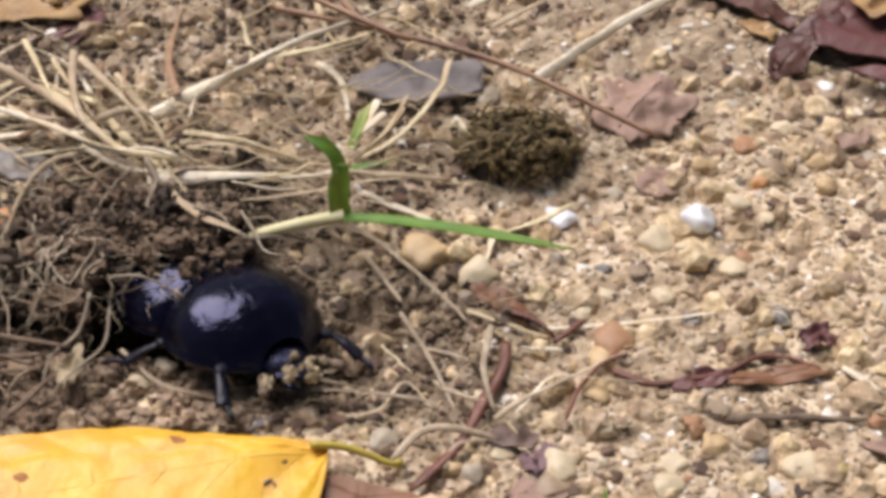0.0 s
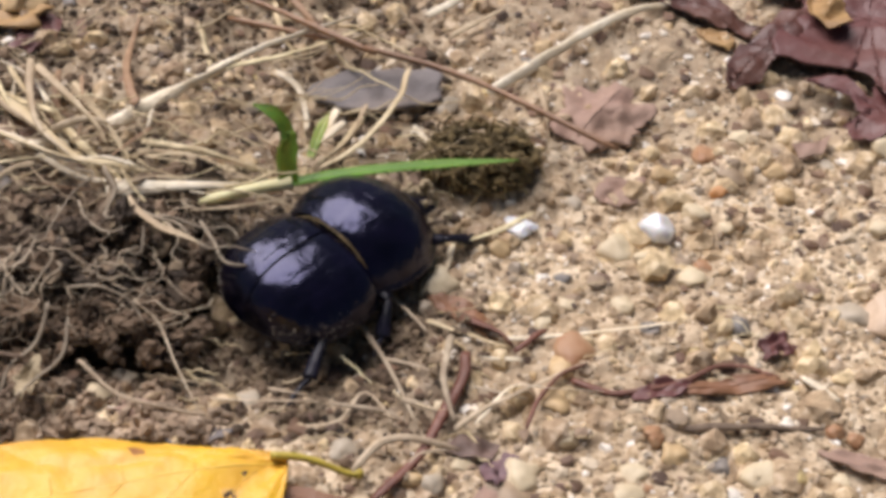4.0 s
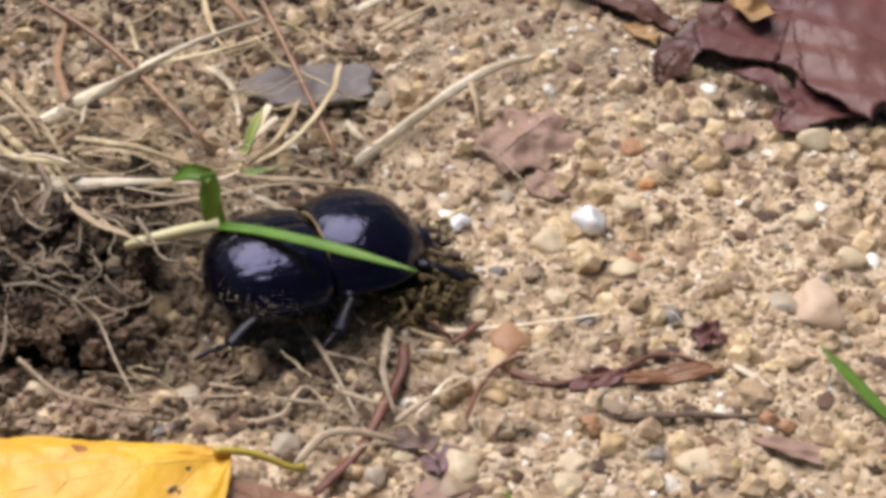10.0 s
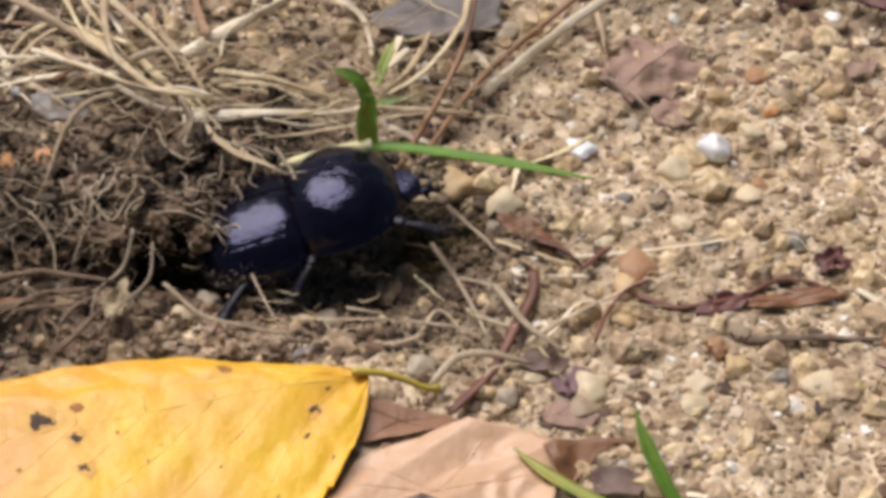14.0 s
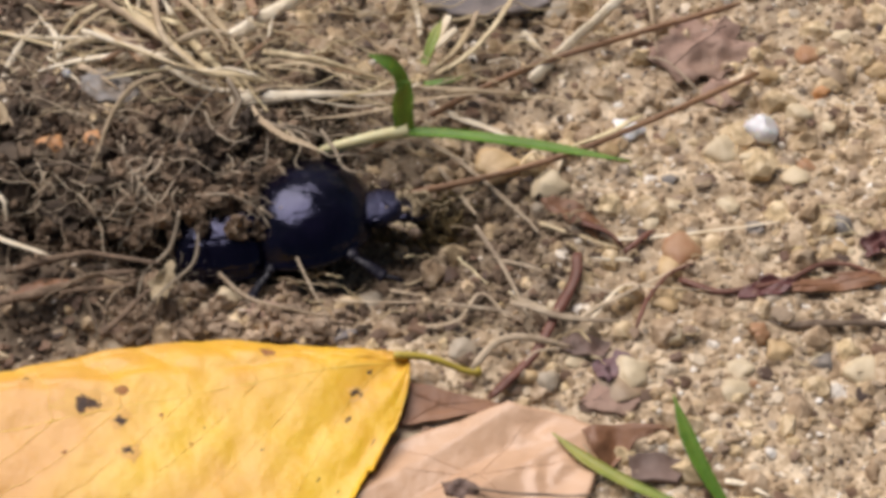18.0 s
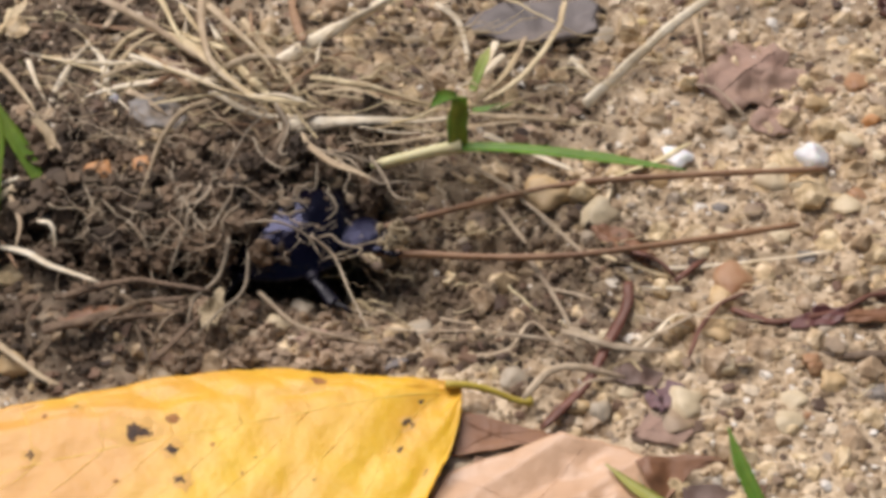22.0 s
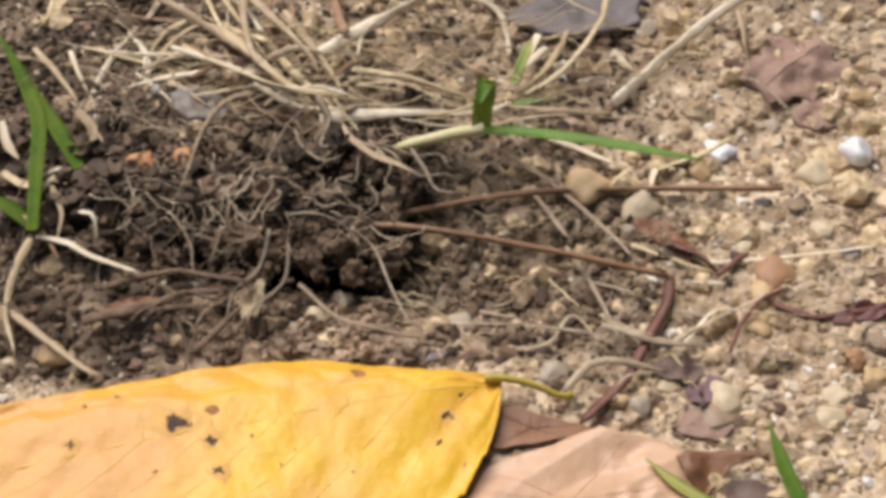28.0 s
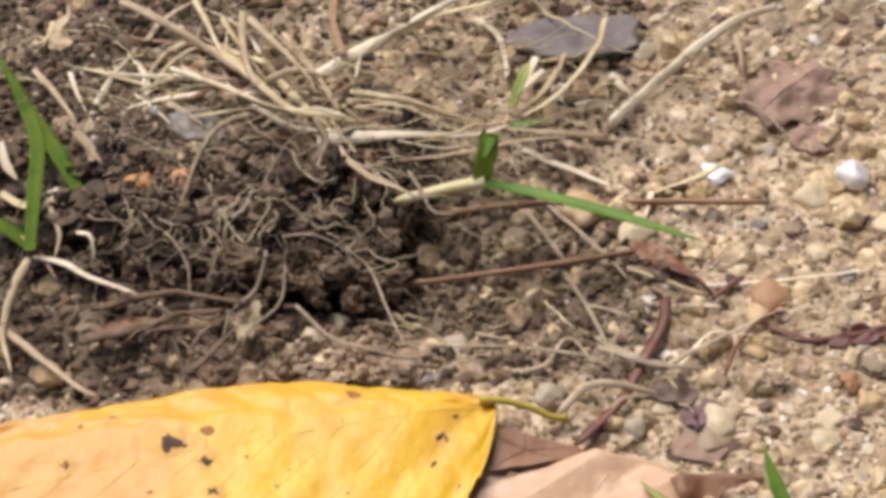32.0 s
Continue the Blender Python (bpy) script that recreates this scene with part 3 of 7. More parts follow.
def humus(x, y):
    """How much dark humus the soil holds: the turf side and the burrow; e has painted shade in it too."""
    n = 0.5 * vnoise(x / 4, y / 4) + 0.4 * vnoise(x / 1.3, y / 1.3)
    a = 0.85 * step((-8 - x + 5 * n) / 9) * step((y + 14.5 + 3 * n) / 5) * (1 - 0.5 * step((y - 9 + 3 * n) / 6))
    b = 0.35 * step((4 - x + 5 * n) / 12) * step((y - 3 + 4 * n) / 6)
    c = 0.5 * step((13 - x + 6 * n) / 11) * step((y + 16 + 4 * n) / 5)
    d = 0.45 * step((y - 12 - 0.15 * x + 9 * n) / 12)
    # e: browner dug soil, plus shade below beetle and stalk put into the colour
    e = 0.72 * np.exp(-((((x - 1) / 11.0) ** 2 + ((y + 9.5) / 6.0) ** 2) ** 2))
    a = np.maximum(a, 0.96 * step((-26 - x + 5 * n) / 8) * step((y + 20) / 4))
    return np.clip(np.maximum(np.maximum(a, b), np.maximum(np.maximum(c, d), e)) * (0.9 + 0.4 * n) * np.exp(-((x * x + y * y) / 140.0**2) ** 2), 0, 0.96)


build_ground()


def build_grains():
    rng = np.random.default_rng(11)

    def spots(n, x0, x1, y0, y1):
        return rng.uniform(x0, x1, n), rng.uniform(y0, y1, n)

    for name, n, lo, hi, level, sink, label in (("sand", 30000, 0.1, 0.3, 1, 0.1, "fine tan, grey and white sand grains"),
                                                ("gravel", 8000, 0.25, 0.62, 1, -0.22, "small mixed tan, grey and brown grit"),
                                                ("gravel", 1500, 0.5, 0.95, 2, -0.35, "coarse mixed grit half sunk in the sand")):
        x, y = spots(n, -50, 56, -34, 50)
        keep = (rng.random(n) > np.maximum(0.9 * humus(x, y), 0.8 * swept(x, y))) & ~((x > -12) & (x < 9.5) & (y < -22))
        x, y = x[keep], y[keep]
        s = lo + (hi - lo) * rng.random(len(x)) ** 2.0
        z = height(x, y) + s * sink
        me = scatter_mesh(name, np.stack([x, y, z], 1), s, 0.75, GRAVEL, level, rng=rng)
        thing(name, label, "sand" if name == "sand" else "gravel", kind="stuff", me=me)
    x, y = spots(1500, -50, 56, -34, 50)
    s = 0.25 + 0.75 * rng.random(1500) ** 2.5
    me = scatter_mesh("litter_flakes", np.stack([x, y, height(x, y) + 0.12], 1), s, 0.3, FLAKES, 1, rng=rng)
    thing("litter_flakes", "small dark brown bark and leaf crumbs", "plant litter", kind="stuff", me=me)
    # humus crumbs on the turf side and round the burrow
    x, y = spots(16000, -58, 8, -18, 48)
    keep = rng.random(len(x)) < humus(x, y) * 1.1 - 0.6 * swept(x, y)
    x, y = x[keep], y[keep]
    s = 0.14 + 0.5 * rng.random(len(x)) ** 3
    me = scatter_mesh("humus_crumbs", np.stack([x, y, height(x, y) + 0.25 * s], 1), s, 0.8, CRUMBS, 1, rng=rng)
    thing("humus_crumbs", "dark brown humus crumbs under the turf", "soil", kind="stuff", me=me)


build_grains()


# ---- root mat over the burrow ----
def clod_mesh(name, pos, size, material, rng, ragged=1.0):
    """Ragged crumbling clods, joined in one mesh."""
    vs, fs = [], []
    ICO = ICO3 if len(pos) < 900 else ICO2
    for i, (p, s) in enumerate(zip(pos, size)):
        v = ICO[0] * (s * rng.uniform(0.7, 1.4, 3))
        k = rng.uniform(0, 99)
        q = v * 2.2
        v = v * np.clip(1 + ragged * (0.5 * vnoise(q[:, 0] + k, q[:, 1] + q[:, 2]) + 0.36 * vnoise(q[:, 0] * 3 + k, q[:, 2] * 3 - q[:, 1] * 2) + 0.14 * vnoise(q[:, 1] * 7 + k, q[:, 2] * 7 + q[:, 0] * 5)), 0.4, 1.45)[:, None]
        vs.append(v + p)
        fs.append(ICO[1] + i * len(v))
    return mesh_object(name, np.concatenate(vs) * MM, np.concatenate(fs), material, False)


def wander(rng, p, ang, reach, bend, fall):
    """A creeping line from p, kept above the ground."""
    n = rng.integers(4, 8)
    p = np.array(p, float)
    pts = [p]
    for i in range(n):
        ang += rng.normal(0, bend)
        p = p + np.array([np.cos(ang), np.sin(ang) * 0.8, fall + rng.normal(0, 0.35)]) * reach / n
        p[2] = max(p[2], float(height(p[0], p[1])) + 0.15)
        pts.append(p)
    return pts


def tangle(name, label, category, material, rng, beds):
    """Thin strands joined in one mesh; a bed gives count, x, y and z ranges, length, thickness, heading, bend and fall."""
    vs, fs, total = [], [], 0
    for count, xr, yr, zr, length, thick, way, bend, fall in beds:
        for k in range(count):
            pts = wander(rng, (rng.uniform(*xr), rng.uniform(*yr), rng.uniform(*zr)), rng.uniform(*way), rng.uniform(*length), bend, fall)
            c = smooth_path(pts, 18, 0.75 * bend, rng)
            rr = (thick[0] + (thick[1] - thick[0]) * rng.random() ** 2.5) * np.linspace(1, 0.4, 18)
            v, f = rings(c, rr, rr, sides=5)
            vs.append(v)
            fs += [tuple(int(q) + total for q in face) for face in f]
            total += len(v)
    thing(name, label, category, kind="stuff", me=mesh_object(name, np.concatenate(vs) * MM, fs, material))


def build_turf_lip():
    """Root-bound turf that overhangs the burrow: a ragged crust with thickness."""
    xs, ts = np.linspace(-46, -12, 150), np.linspace(0, 1, 46)
    front = 3.0 - 3.2 * step((-15.0 - xs) / 4) - 3.4 * step((-24 - xs) / 5) + 1.1 * vnoise(xs / 2.3, 4.4) + 0.7 * vnoise(xs / 0.8, 9.1)
    y = front[:, None] + (9.0 - front)[:, None] * ts[None]
    x = xs[:, None] + 0.6 * vnoise(y / 1.1, xs[:, None] / 1.1)
    lift = 2.3 * step((xs + 46) / 10) * step((-12 - xs) / 4)
    z = 1.9 + lift[:, None] * step((8.5 - y) / 8) + 1.15 * vnoise(x / 2.0, y / 2.0 + 3) + 0.6 * vnoise(x / 0.8, y / 0.8) + 0.2 * vnoise(x / 0.35, y / 0.35)
    z = z - 0.9 * (1 - ts[None]) ** 6
    top = np.stack([x, y, z], -1).reshape(-1, 3)
    low = top - np.stack([np.zeros_like(z), np.zeros_like(z), 0.4 + 1.3 * np.minimum(1, 5 * ts)[None] + 0.4 * vnoise(x, y)], -1).reshape(-1, 3)
    n, k, m = 150, 46, len(top)
    f = []
    for i in range(n - 1):
        for j in range(k - 1):
            a = i * k + j
            f += [(a, a + k, a + k + 1, a + 1), (m + a, m + a + 1, m + a + k + 1, m + a + k)]
        for j in (0, k - 1):
            a = i * k + j
            f.append((a, m + a, m + a + k, a + k))
    for i in (0, n - 1):
        for j in range(k - 1):
            a = i * k + j
            f.append((a, a + 1, m + a + 1, m + a))
    thing("turf_lip", "dark root-bound turf crust overhanging the burrow", "turf", kind="structure", me=mesh_object("turf_lip", np.concatenate([top, low]) * MM, f, CRUMBS, False))


build_turf_lip()


def kinked_roots(rng):
    """Pale hair roots with sharp bends and side branches, joined in one mesh."""
    vs, fs, total = [], [], 0
    for count, xr, yr, up, way in ((50, (-41, -12), (-2.0, 7.0), (0.6, 1.8), (-2.9, -0.2)), (26, (-33, -14), (-6.0, -1.0), (0.2, 1.2), (-2.6, -0.5)), (18, (-14, -2), (3.5, 7.0), (0.8, 1.8), (-2.4, 0.2))):
        for k in range(count):
            x, y = rng.uniform(*xr), rng.uniform(*yr)
            start = np.array([x, y, max(float(turf_top(x, y)), float(height(x, y))) + rng.uniform(*up)])
            thick = 0.04 + 0.07 * rng.random() ** 2
            for branch in range(rng.integers(1, 4)):
                p, a, pts = start.copy(), rng.uniform(*way), []
                for i in range(rng.integers(5, 9)):
                    pts.append(p)
                    a += rng.normal(0, 0.75)
                    p = p + rng.uniform(0.5, 1.3) * np.array([math.cos(a), 0.7 * math.sin(a), rng.normal(-0.22, 0.4)])
                    p[2] = max(p[2], float(height(p[0], p[1])) + 0.12)
                c = np.array(pts)
                r = thick * np.linspace(1, 0.45, len(c)) * (1 + 0.3 * rng.normal(size=len(c))).clip(0.6, 1.6)
                v, f = rings(c, r, r, sides=5)
                vs.append(v)
                fs += [tuple(int(q) + total for q in face) for face in f]
                total += len(v)
                start, thick = pts[len(pts) // 2].copy(), thick * 0.75
    thing("hair_roots", "pale kinked hair roots hanging out of the turf", "roots", kind="stuff", me=mesh_object("hair_roots", np.concatenate(vs) * MM, fs, PALEROOT))


def build_root_mat():
    rng = np.random.default_rng(21)
    n, m, o = 330, 110, 150
    x = np.r_[rng.uniform(-40, -10, n), rng.uniform(-28, -19.5, m), rng.uniform(-44, -23, o)]
    y = np.r_[rng.uniform(-1.5, 8.0, n), rng.uniform(-2.2, 1.8, m), rng.uniform(-7.0, -2.5, o)]
    z = np.r_[turf_top(x[:n], y[:n]), 3.2 + rng.uniform(0, 1.4, m), rng.uniform(-0.5, 3.6, o)]
    y[:n] += 3.2 * step((x[:n] + 21) / 4)
    z[:n] = turf_top(x[:n], y[:n]) + rng.normal(0.2, 0.35, n)
    s = 0.2 + 1.1 * rng.random(n + m + o) ** 2.6
    thing("turf_clods", "dark root-bound soil crumbling over the burrow", "soil", kind="stuff", me=clod_mesh("turf_clods", np.stack([x, y, z], 1), s, CRUMBS, rng))
    k = 420
    fx, fy = rng.uniform(-46, -13, k), rng.uniform(-3.0, 10.0, k)
    thing("turf_flakes", "dark brown leaf and bark flakes in the turf", "plant litter", kind="stuff",
          me=scatter_mesh("turf_flakes", np.stack([fx, fy, turf_top(fx, fy) + rng.uniform(0.1, 0.8, k)], 1), 0.2 + 0.75 * rng.random(k) ** 2, 0.25, TURFFLAKE, 2, rng=rng))
    k = 420
    gx, gy = rng.uniform(-46, -12, k), rng.uniform(-2.0, 11.0, k)
    thing("turf_grit", "brown soil grains lodged in the turf", "gravel", kind="stuff",
          me=scatter_mesh("turf_grit", np.stack([gx, gy, turf_top(gx, gy) + rng.uniform(0.2, 0.8, k)], 1), 0.14 + 0.6 * rng.random(k) ** 2.2, 0.6, DUGSOIL, 1, rng=rng))
    tangle("fine_roots", "tangle of fine brown grass roots over the burrow", "roots", ROOTM, rng, [
        (50, (-42, -11), (-1.0, 8.0), (2.8, 5.2), (3, 9), (0.05, 0.15), (-2.8, -0.2), 0.42, -0.2),
        (16, (-34, -18), (-2.0, 2.5), (4.2, 5.6), (3, 7), (0.05, 0.14), (0, 6.28), 0.5, -0.2),
        (22, (-36, -18.5), (-5.0, -1.0), (2.6, 4.4), (3, 7), (0.05, 0.12), (-2.8, -0.2), 0.5, -0.5),
        (14, (-12, -2), (4.5, 7.5), (3.6, 4.6), (2, 6), (0.05, 0.12), (-2.2, 0.4), 0.5, -0.25),
        (60, (-50, -26), (-15.0, 4), (1.6, 4.0), (3, 10), (0.06, 0.2), (0, 6.28), 0.36, -0.1)])
    tangle("straw_litter", "litter of thin dry straws on the turf", "straw", TAN, rng, [
        (150, (-58, 6), (6.0, 46), (2.2, 3.4), (3, 13), (0.06, 0.17), (-1.0, 0.8), 0.08, -0.02),
        (90, (-40, -4), (5.0, 18), (3.4, 6.0), (4, 12), (0.05, 0.15), (-1.2, 0.9), 0.1, -0.05),
        (90, (-20, 30), (-20, 5), (0.3, 0.6), (1.5, 6), (0.05, 0.14), (-0.8, 0.5), 0.2, -0.02)])
    kinked_roots(rng)
    for k in range(20):
        px, py = rng.uniform(-38, -14.5), rng.uniform(-4.0, 7)
        pts = wander(rng, (px, py, float(turf_top(px, py)) + rng.uniform(0.4, 1.6)), rng.uniform(-2.8, -0.2), rng.uniform(3, 8), 0.5, -0.3)
        straw("root", pts, rng.uniform(0.05, 0.1), PALEROOT)


build_root_mat()

# roots that loop and hang over the burrow's edge
straw("root", [(-28.0, 1.6, 5.0), (-27.2, -0.9, 5.4), (-26.0, -2.9, 5.4), (-24.6, -2.0, 5.6), (-24.2, 1.0, 5.2)], 0.14, PALEROOT)
straw("root", [(-26.0, -2.9, 5.2), (-25.9, -4.6, 4.6), (-26.6, -6.2, 3.8), (-27.2, -8.2, 2.8)], 0.14, PALEROOT)
straw("root", [(-26.6, -6.2, 3.8), (-28.4, -5.6, 3.9), (-29.2, -4.6, 4.2)], 0.08, ROOTM)
straw("root", [(-22.6, -5.6, 4.4), (-22.9, -7.8, 3.6), (-23.6, -9.2, 3.0), (-25.0, -10.6, 2.6), (-25.4, -13.0, 1.8)], 0.16, PALEROOT)
straw("root", [(-21.3, -4.4, 5.0), (-18.6, -4.6, 5.2), (-16.4, -5.4, 4.6), (-15.2, -7.0, 3.8)], 0.11, PALEROOT)
straw("root", [(-16.4, -5.4, 4.6), (-15.0, -6.2, 4.0), (-15.4, -7.6, 3.4)], 0.07, ROOTM)
straw("root", [(-17.0, 3.2, 5.4), (-14.0, 3.4, 5.0), (-11.6, 2.6, 4.6), (-9.6, 3.2, 4.2), (-8.8, 2.2, 3.8)], 0.12, PALEROOT)
straw("root", [(-14.6, 3.0, 5.0), (-13.4, 1.4, 4.8), (-13.8, -0.4, 4.6), (-13.0, -1.0, 4.4)], 0.09, PALEROOT)
straw("root", [(-21.4, 4.6, 5.6), (-20.4, 2.2, 5.8), (-18.6, 0.6, 6.0), (-17.0, 1.4, 6.0)], 0.09, PALEROOT)
straw("root", [(-38.0, -3.0, 4.4), (-34.6, -1.2, 5.0), (-31.0, -1.4, 5.4), (-28.6, -2.4, 5.4)], 0.12, ROOTM)
straw("root", [(-36.4, 0.4, 4.6), (-33.2, 0.0, 5.2), (-29.6, 0.4, 5.6), (-26.8, -0.6, 5.6)], 0.10, ROOTM)
straw("root", [(-30.6, -9.0, 3.0), (-31.4, -11.4, 2.4), (-31.0, -13.8, 1.6)], 0.10, ROOTM)
straw("root", [(-11.6, -0.6, 6.2), (-10.6, -1.2, 6.1), (-9.1, -0.9, 6.0), (-7.2, -1.2, 5.8)], 0.12, PALEROOT)
straw("root", [(-11.8, 2.5, 5.5), (-10.4, -0.1, 5.5), (-9.4, -2.0, 5.4), (-7.6, -2.2, 5.2)], 0.13, PALEROOT)
straw("root", [(-19.9, 7.9, 6.2), (-18.6, 5.4, 6.2), (-19.1, 2.2, 6.2), (-17.3, 2.7, 6.2)], 0.16, PALEROOT)
straw("root", [(-22.1, 8.1, 5.8), (-20.6, 7.4, 5.8), (-22.1, 4.9, 5.8), (-23.5, -0.2, 5.8)], 0.11, PALEROOT)
straw("root", [(-16.0, 1.7, 5.6), (-16.0, -1.3, 5.6), (-17.4, -0.9, 5.5), (-17.8, -3.0, 5.3)], 0.08, PALEROOT)
straw("root", [(-25.6, -1.3, 5.5), (-26.0, -2.9, 5.5), (-24.2, -5.4, 5.2), (-23.2, -3.4, 5.4), (-22.5, -1.5, 5.5)], 0.1, PALEROOT)


def build_soil_crumbs():
    """Loose lumps of sandy soil between the grit."""
    rng = np.random.default_rng(29)
    x, y = rng.uniform(-45, 55, 2600), rng.uniform(-32, 48, 2600)
    keep = (rng.random(2600) > np.maximum(humus(x, y), 0.5 * swept(x, y))) & ~((x > -12) & (x < 10.5) & (y < -21.5))
    x, y = x[keep], y[keep]
    s = 0.3 + 1.0 * rng.random(len(x)) ** 2.6
    thing("soil_crumbs", "loose tan lumps of sandy soil", "soil", kind="stuff", me=clod_mesh("soil_crumbs", np.stack([x, y, height(x, y) - 0.25 * s], 1), s, SOILLUMP, rng, 0.45))
    x, y = rng.uniform(-16, 12, 2600), rng.uniform(-14, 5, 2600)
    keep = rng.random(2600) < swept(x, y) + 0.15
    x, y = x[keep], y[keep]
    s = 0.12 + 0.4 * rng.random(len(x)) ** 2.5
    thing("dug_soil", "fine tan-brown soil crumbs dug out of the burrow", "soil", kind="stuff", me=clod_mesh("dug_soil", np.stack([x, y, height(x, y) + 0.1 * s], 1), s, DUGSOIL, rng))
    x, y = rng.uniform(-27, -9, 150), rng.uniform(-15.5, -9.5, 150)
    s = 0.25 + 0.75 * rng.random(150) ** 1.8
    thing("clay_lumps", "pale pinkish-tan clay lumps beside the yellow leaf", "soil", kind="stuff", me=clod_mesh("clay_lumps", np.stack([x, y, height(x, y) + 0.25 * s], 1), s, CLAYLUMP, rng))


build_soil_crumbs()


# ---- fallen leaves and flakes ----
def leaf_sheet(name, cx, cy, rx, ry, turn, material, seed, label, lobes=0.25, bumps=1.2, lift=0.6, thick=0.14, n=46, tilt=(0, 0), freq=5, teeth=0.05, crumple=1.0):
    """A dead leaf or flake: ragged outline, wavy surface, real thickness."""
    rng = np.random.default_rng(seed)
    k = rng.uniform(0, 99, 4)
    rad = np.linspace(0, 1, 13) if rx < 8 else np.linspace(0, 1, 25)
    ang = np.linspace(0, 2 * np.pi, n, endpoint=False)
    ca, sa = np.cos(ang), np.sin(ang)
    edge = 1 + lobes * vnoise(ca * freq * 0.4 + k[0], sa * freq * 0.4 + k[1]) + teeth * rng.normal(size=n)
    u = rx * rad[:, None] * (ca * edge)[None]
    w = ry * rad[:, None] * (sa * edge)[None]
    c, s = math.cos(radians(turn)), math.sin(radians(turn))
    x, y = cx + u * c - w * s, cy + u * s + w * c
    under = height(cx + (x - cx) * 0.6, cy + (y - cy) * 0.6)
    z = np.maximum(under, 0) * 0.5 + lift + bumps * (0.6 * vnoise(u / (rx * 0.45) + k[2], w / (ry * 0.5)) + crumple * (0.3 * vnoise(u / 1.4 + k[3], w / 1.4) + 0.1 * vnoise(u / 0.5, w / 0.5 + k[3]))) + tilt[0] * u / rx + tilt[1] * w / ry
    z = np.maximum(z, height(x, y) + 0.3)
    top = np.stack([x, y, z], -1).reshape(-1, 3)
    low = top - np.array([0, 0, thick])
    v = np.concatenate([top, low])
    m = len(top)
    f = []
    last = len(rad) - 1
    for i in range(last):
        for j in range(n):
            a, b = i * n + j, i * n + (j + 1) % n
            f += [(a, a + n, b + n, b), (m + a, m + b, m + b + n, m + a + n)]
    for j in range(n):
        a, b = last * n + j, last * n + (j + 1) % n
        f.append((a, m + a, m + b, b))
    me = mesh_object(name, (v - np.array([cx, cy, 0])) * MM, f, material)
    ob = thing(name, label, "bark" if "bark" in name else "leaf", me=me)
    ob.location = (cx * MM, cy * MM, 0)
    if rx > 3.5 and "bark" not in name:
        mid = np.concatenate([top.reshape(-1, n, 3)[:0:-1, n // 2], top.reshape(-1, n, 3)[:, 0]])[2:-2]
        c2 = mid - np.array([cx, cy, -0.03])
        r2 = np.linspace(0.13, 0.05, len(c2))
        vv, ff = rings(c2, r2, r2 * 0.7, sides=6)
        part("midrib", mesh_object("midrib", vv * MM, ff, material), ob)
    return ob


leaf_sheet("bark_flake", 2.3, 23.9, 5.9, 2.9, 3, BARK, 21, "flat grey bark flake on the soil", bumps=0.35, lift=1.3, lobes=0.22, thick=0.5, freq=3)
MAUVE_OB = leaf_sheet("dead_leaf", 20.4, 17.9, 4.2, 4.2, 40, MAUVELEAF, 24, "crumpled mauve-brown leaf remnant half buried in sand", bumps=1.3, lift=0.5, lobes=0.25, teeth=0.08, crumple=1.5)
leaf_sheet("dead_leaf", 22.6, 12.6, 2.2, 1.6, 10, MAUVELEAF, 25, "small brown leaf scrap on the sand", bumps=0.8, lift=0.3, lobes=0.4)
leaf_sheet("dead_leaf", 29.0, -9.6, 4.4, 0.8, 8, RUSTLEAF, 41, "narrow rusty leaf strip on the sand", bumps=0.4, lift=0.5)
leaf_sheet("dead_leaf", 23.6, -10.3, 2.2, 0.9, 15, REDLEAF, 42, "small wine-red leaf scrap on the sand", bumps=0.5, lift=0.6, lobes=0.4)
leaf_sheet("dead_leaf", 32.8, -6.1, 1.5, 1.1, 40, REDLEAF, 43, "tiny dark red bud scale on the sand", bumps=0.7, lift=0.9, lobes=0.5)
leaf_sheet("dead_leaf", 8.6, -2.3, 3.2, 1.1, -40, RUSTLEAF, 44, "narrow rusty leaf scrap in the trench", bumps=0.4, lift=0.4)
leaf_sheet("dead_leaf", 38.0, -17.0, 3.0, 1.0, -20, MAUVELEAF, 45, "small brown leaf scrap on the grit", bumps=0.4, lift=0.4)
leaf_sheet("dead_leaf", -34.0, 31.0, 6.0, 3.6, 8, OCHRELEAF, 46, "orange-brown dead leaf behind the grass tuft", bumps=1.0, lift=2.4, lobes=0.4)
leaf_sheet("dead_leaf", -28.5, 28.0, 3.0, 1.6, 60, REDLEAF, 47, "dark red leaf scrap behind the grass tuft", bumps=1.0, lift=2.0, lobes=0.5)
leaf_sheet("dead_leaf", -27.5, 15.0, 2.6, 1.3, 10, MAUVELEAF, 48, "small brown leaf scrap in the turf", bumps=0.5, lift=2.6, lobes=0.4)


leaf_sheet("dead_leaf", -23.5, -11.3, 1.6, 0.9, 80, PALECRUMB, 51, "small pale leaf scrap caught in roots", bumps=0.6, lift=2.6, lobes=0.5)
leaf_sheet("dead_leaf", -33.0, -12.0, 2.0, 0.8, 20, RUSTLEAF, 52, "small brown leaf scrap on the dark soil", bumps=0.5, lift=1.2, lobes=0.4)
leaf_sheet("dead_leaf", -15.0, -13.0, 2.2, 1.2, -10, MAUVELEAF, 53, "small brown leaf scrap beside the yellow leaf", bumps=0.5, lift=0.3, lobes=0.4)
leaf_sheet("dead_leaf", -10.5, -15.2, 2.0, 0.9, 15, BARK, 54, "small grey leaf scrap beside the yellow leaf", bumps=0.4, lift=0.3, lobes=0.4)


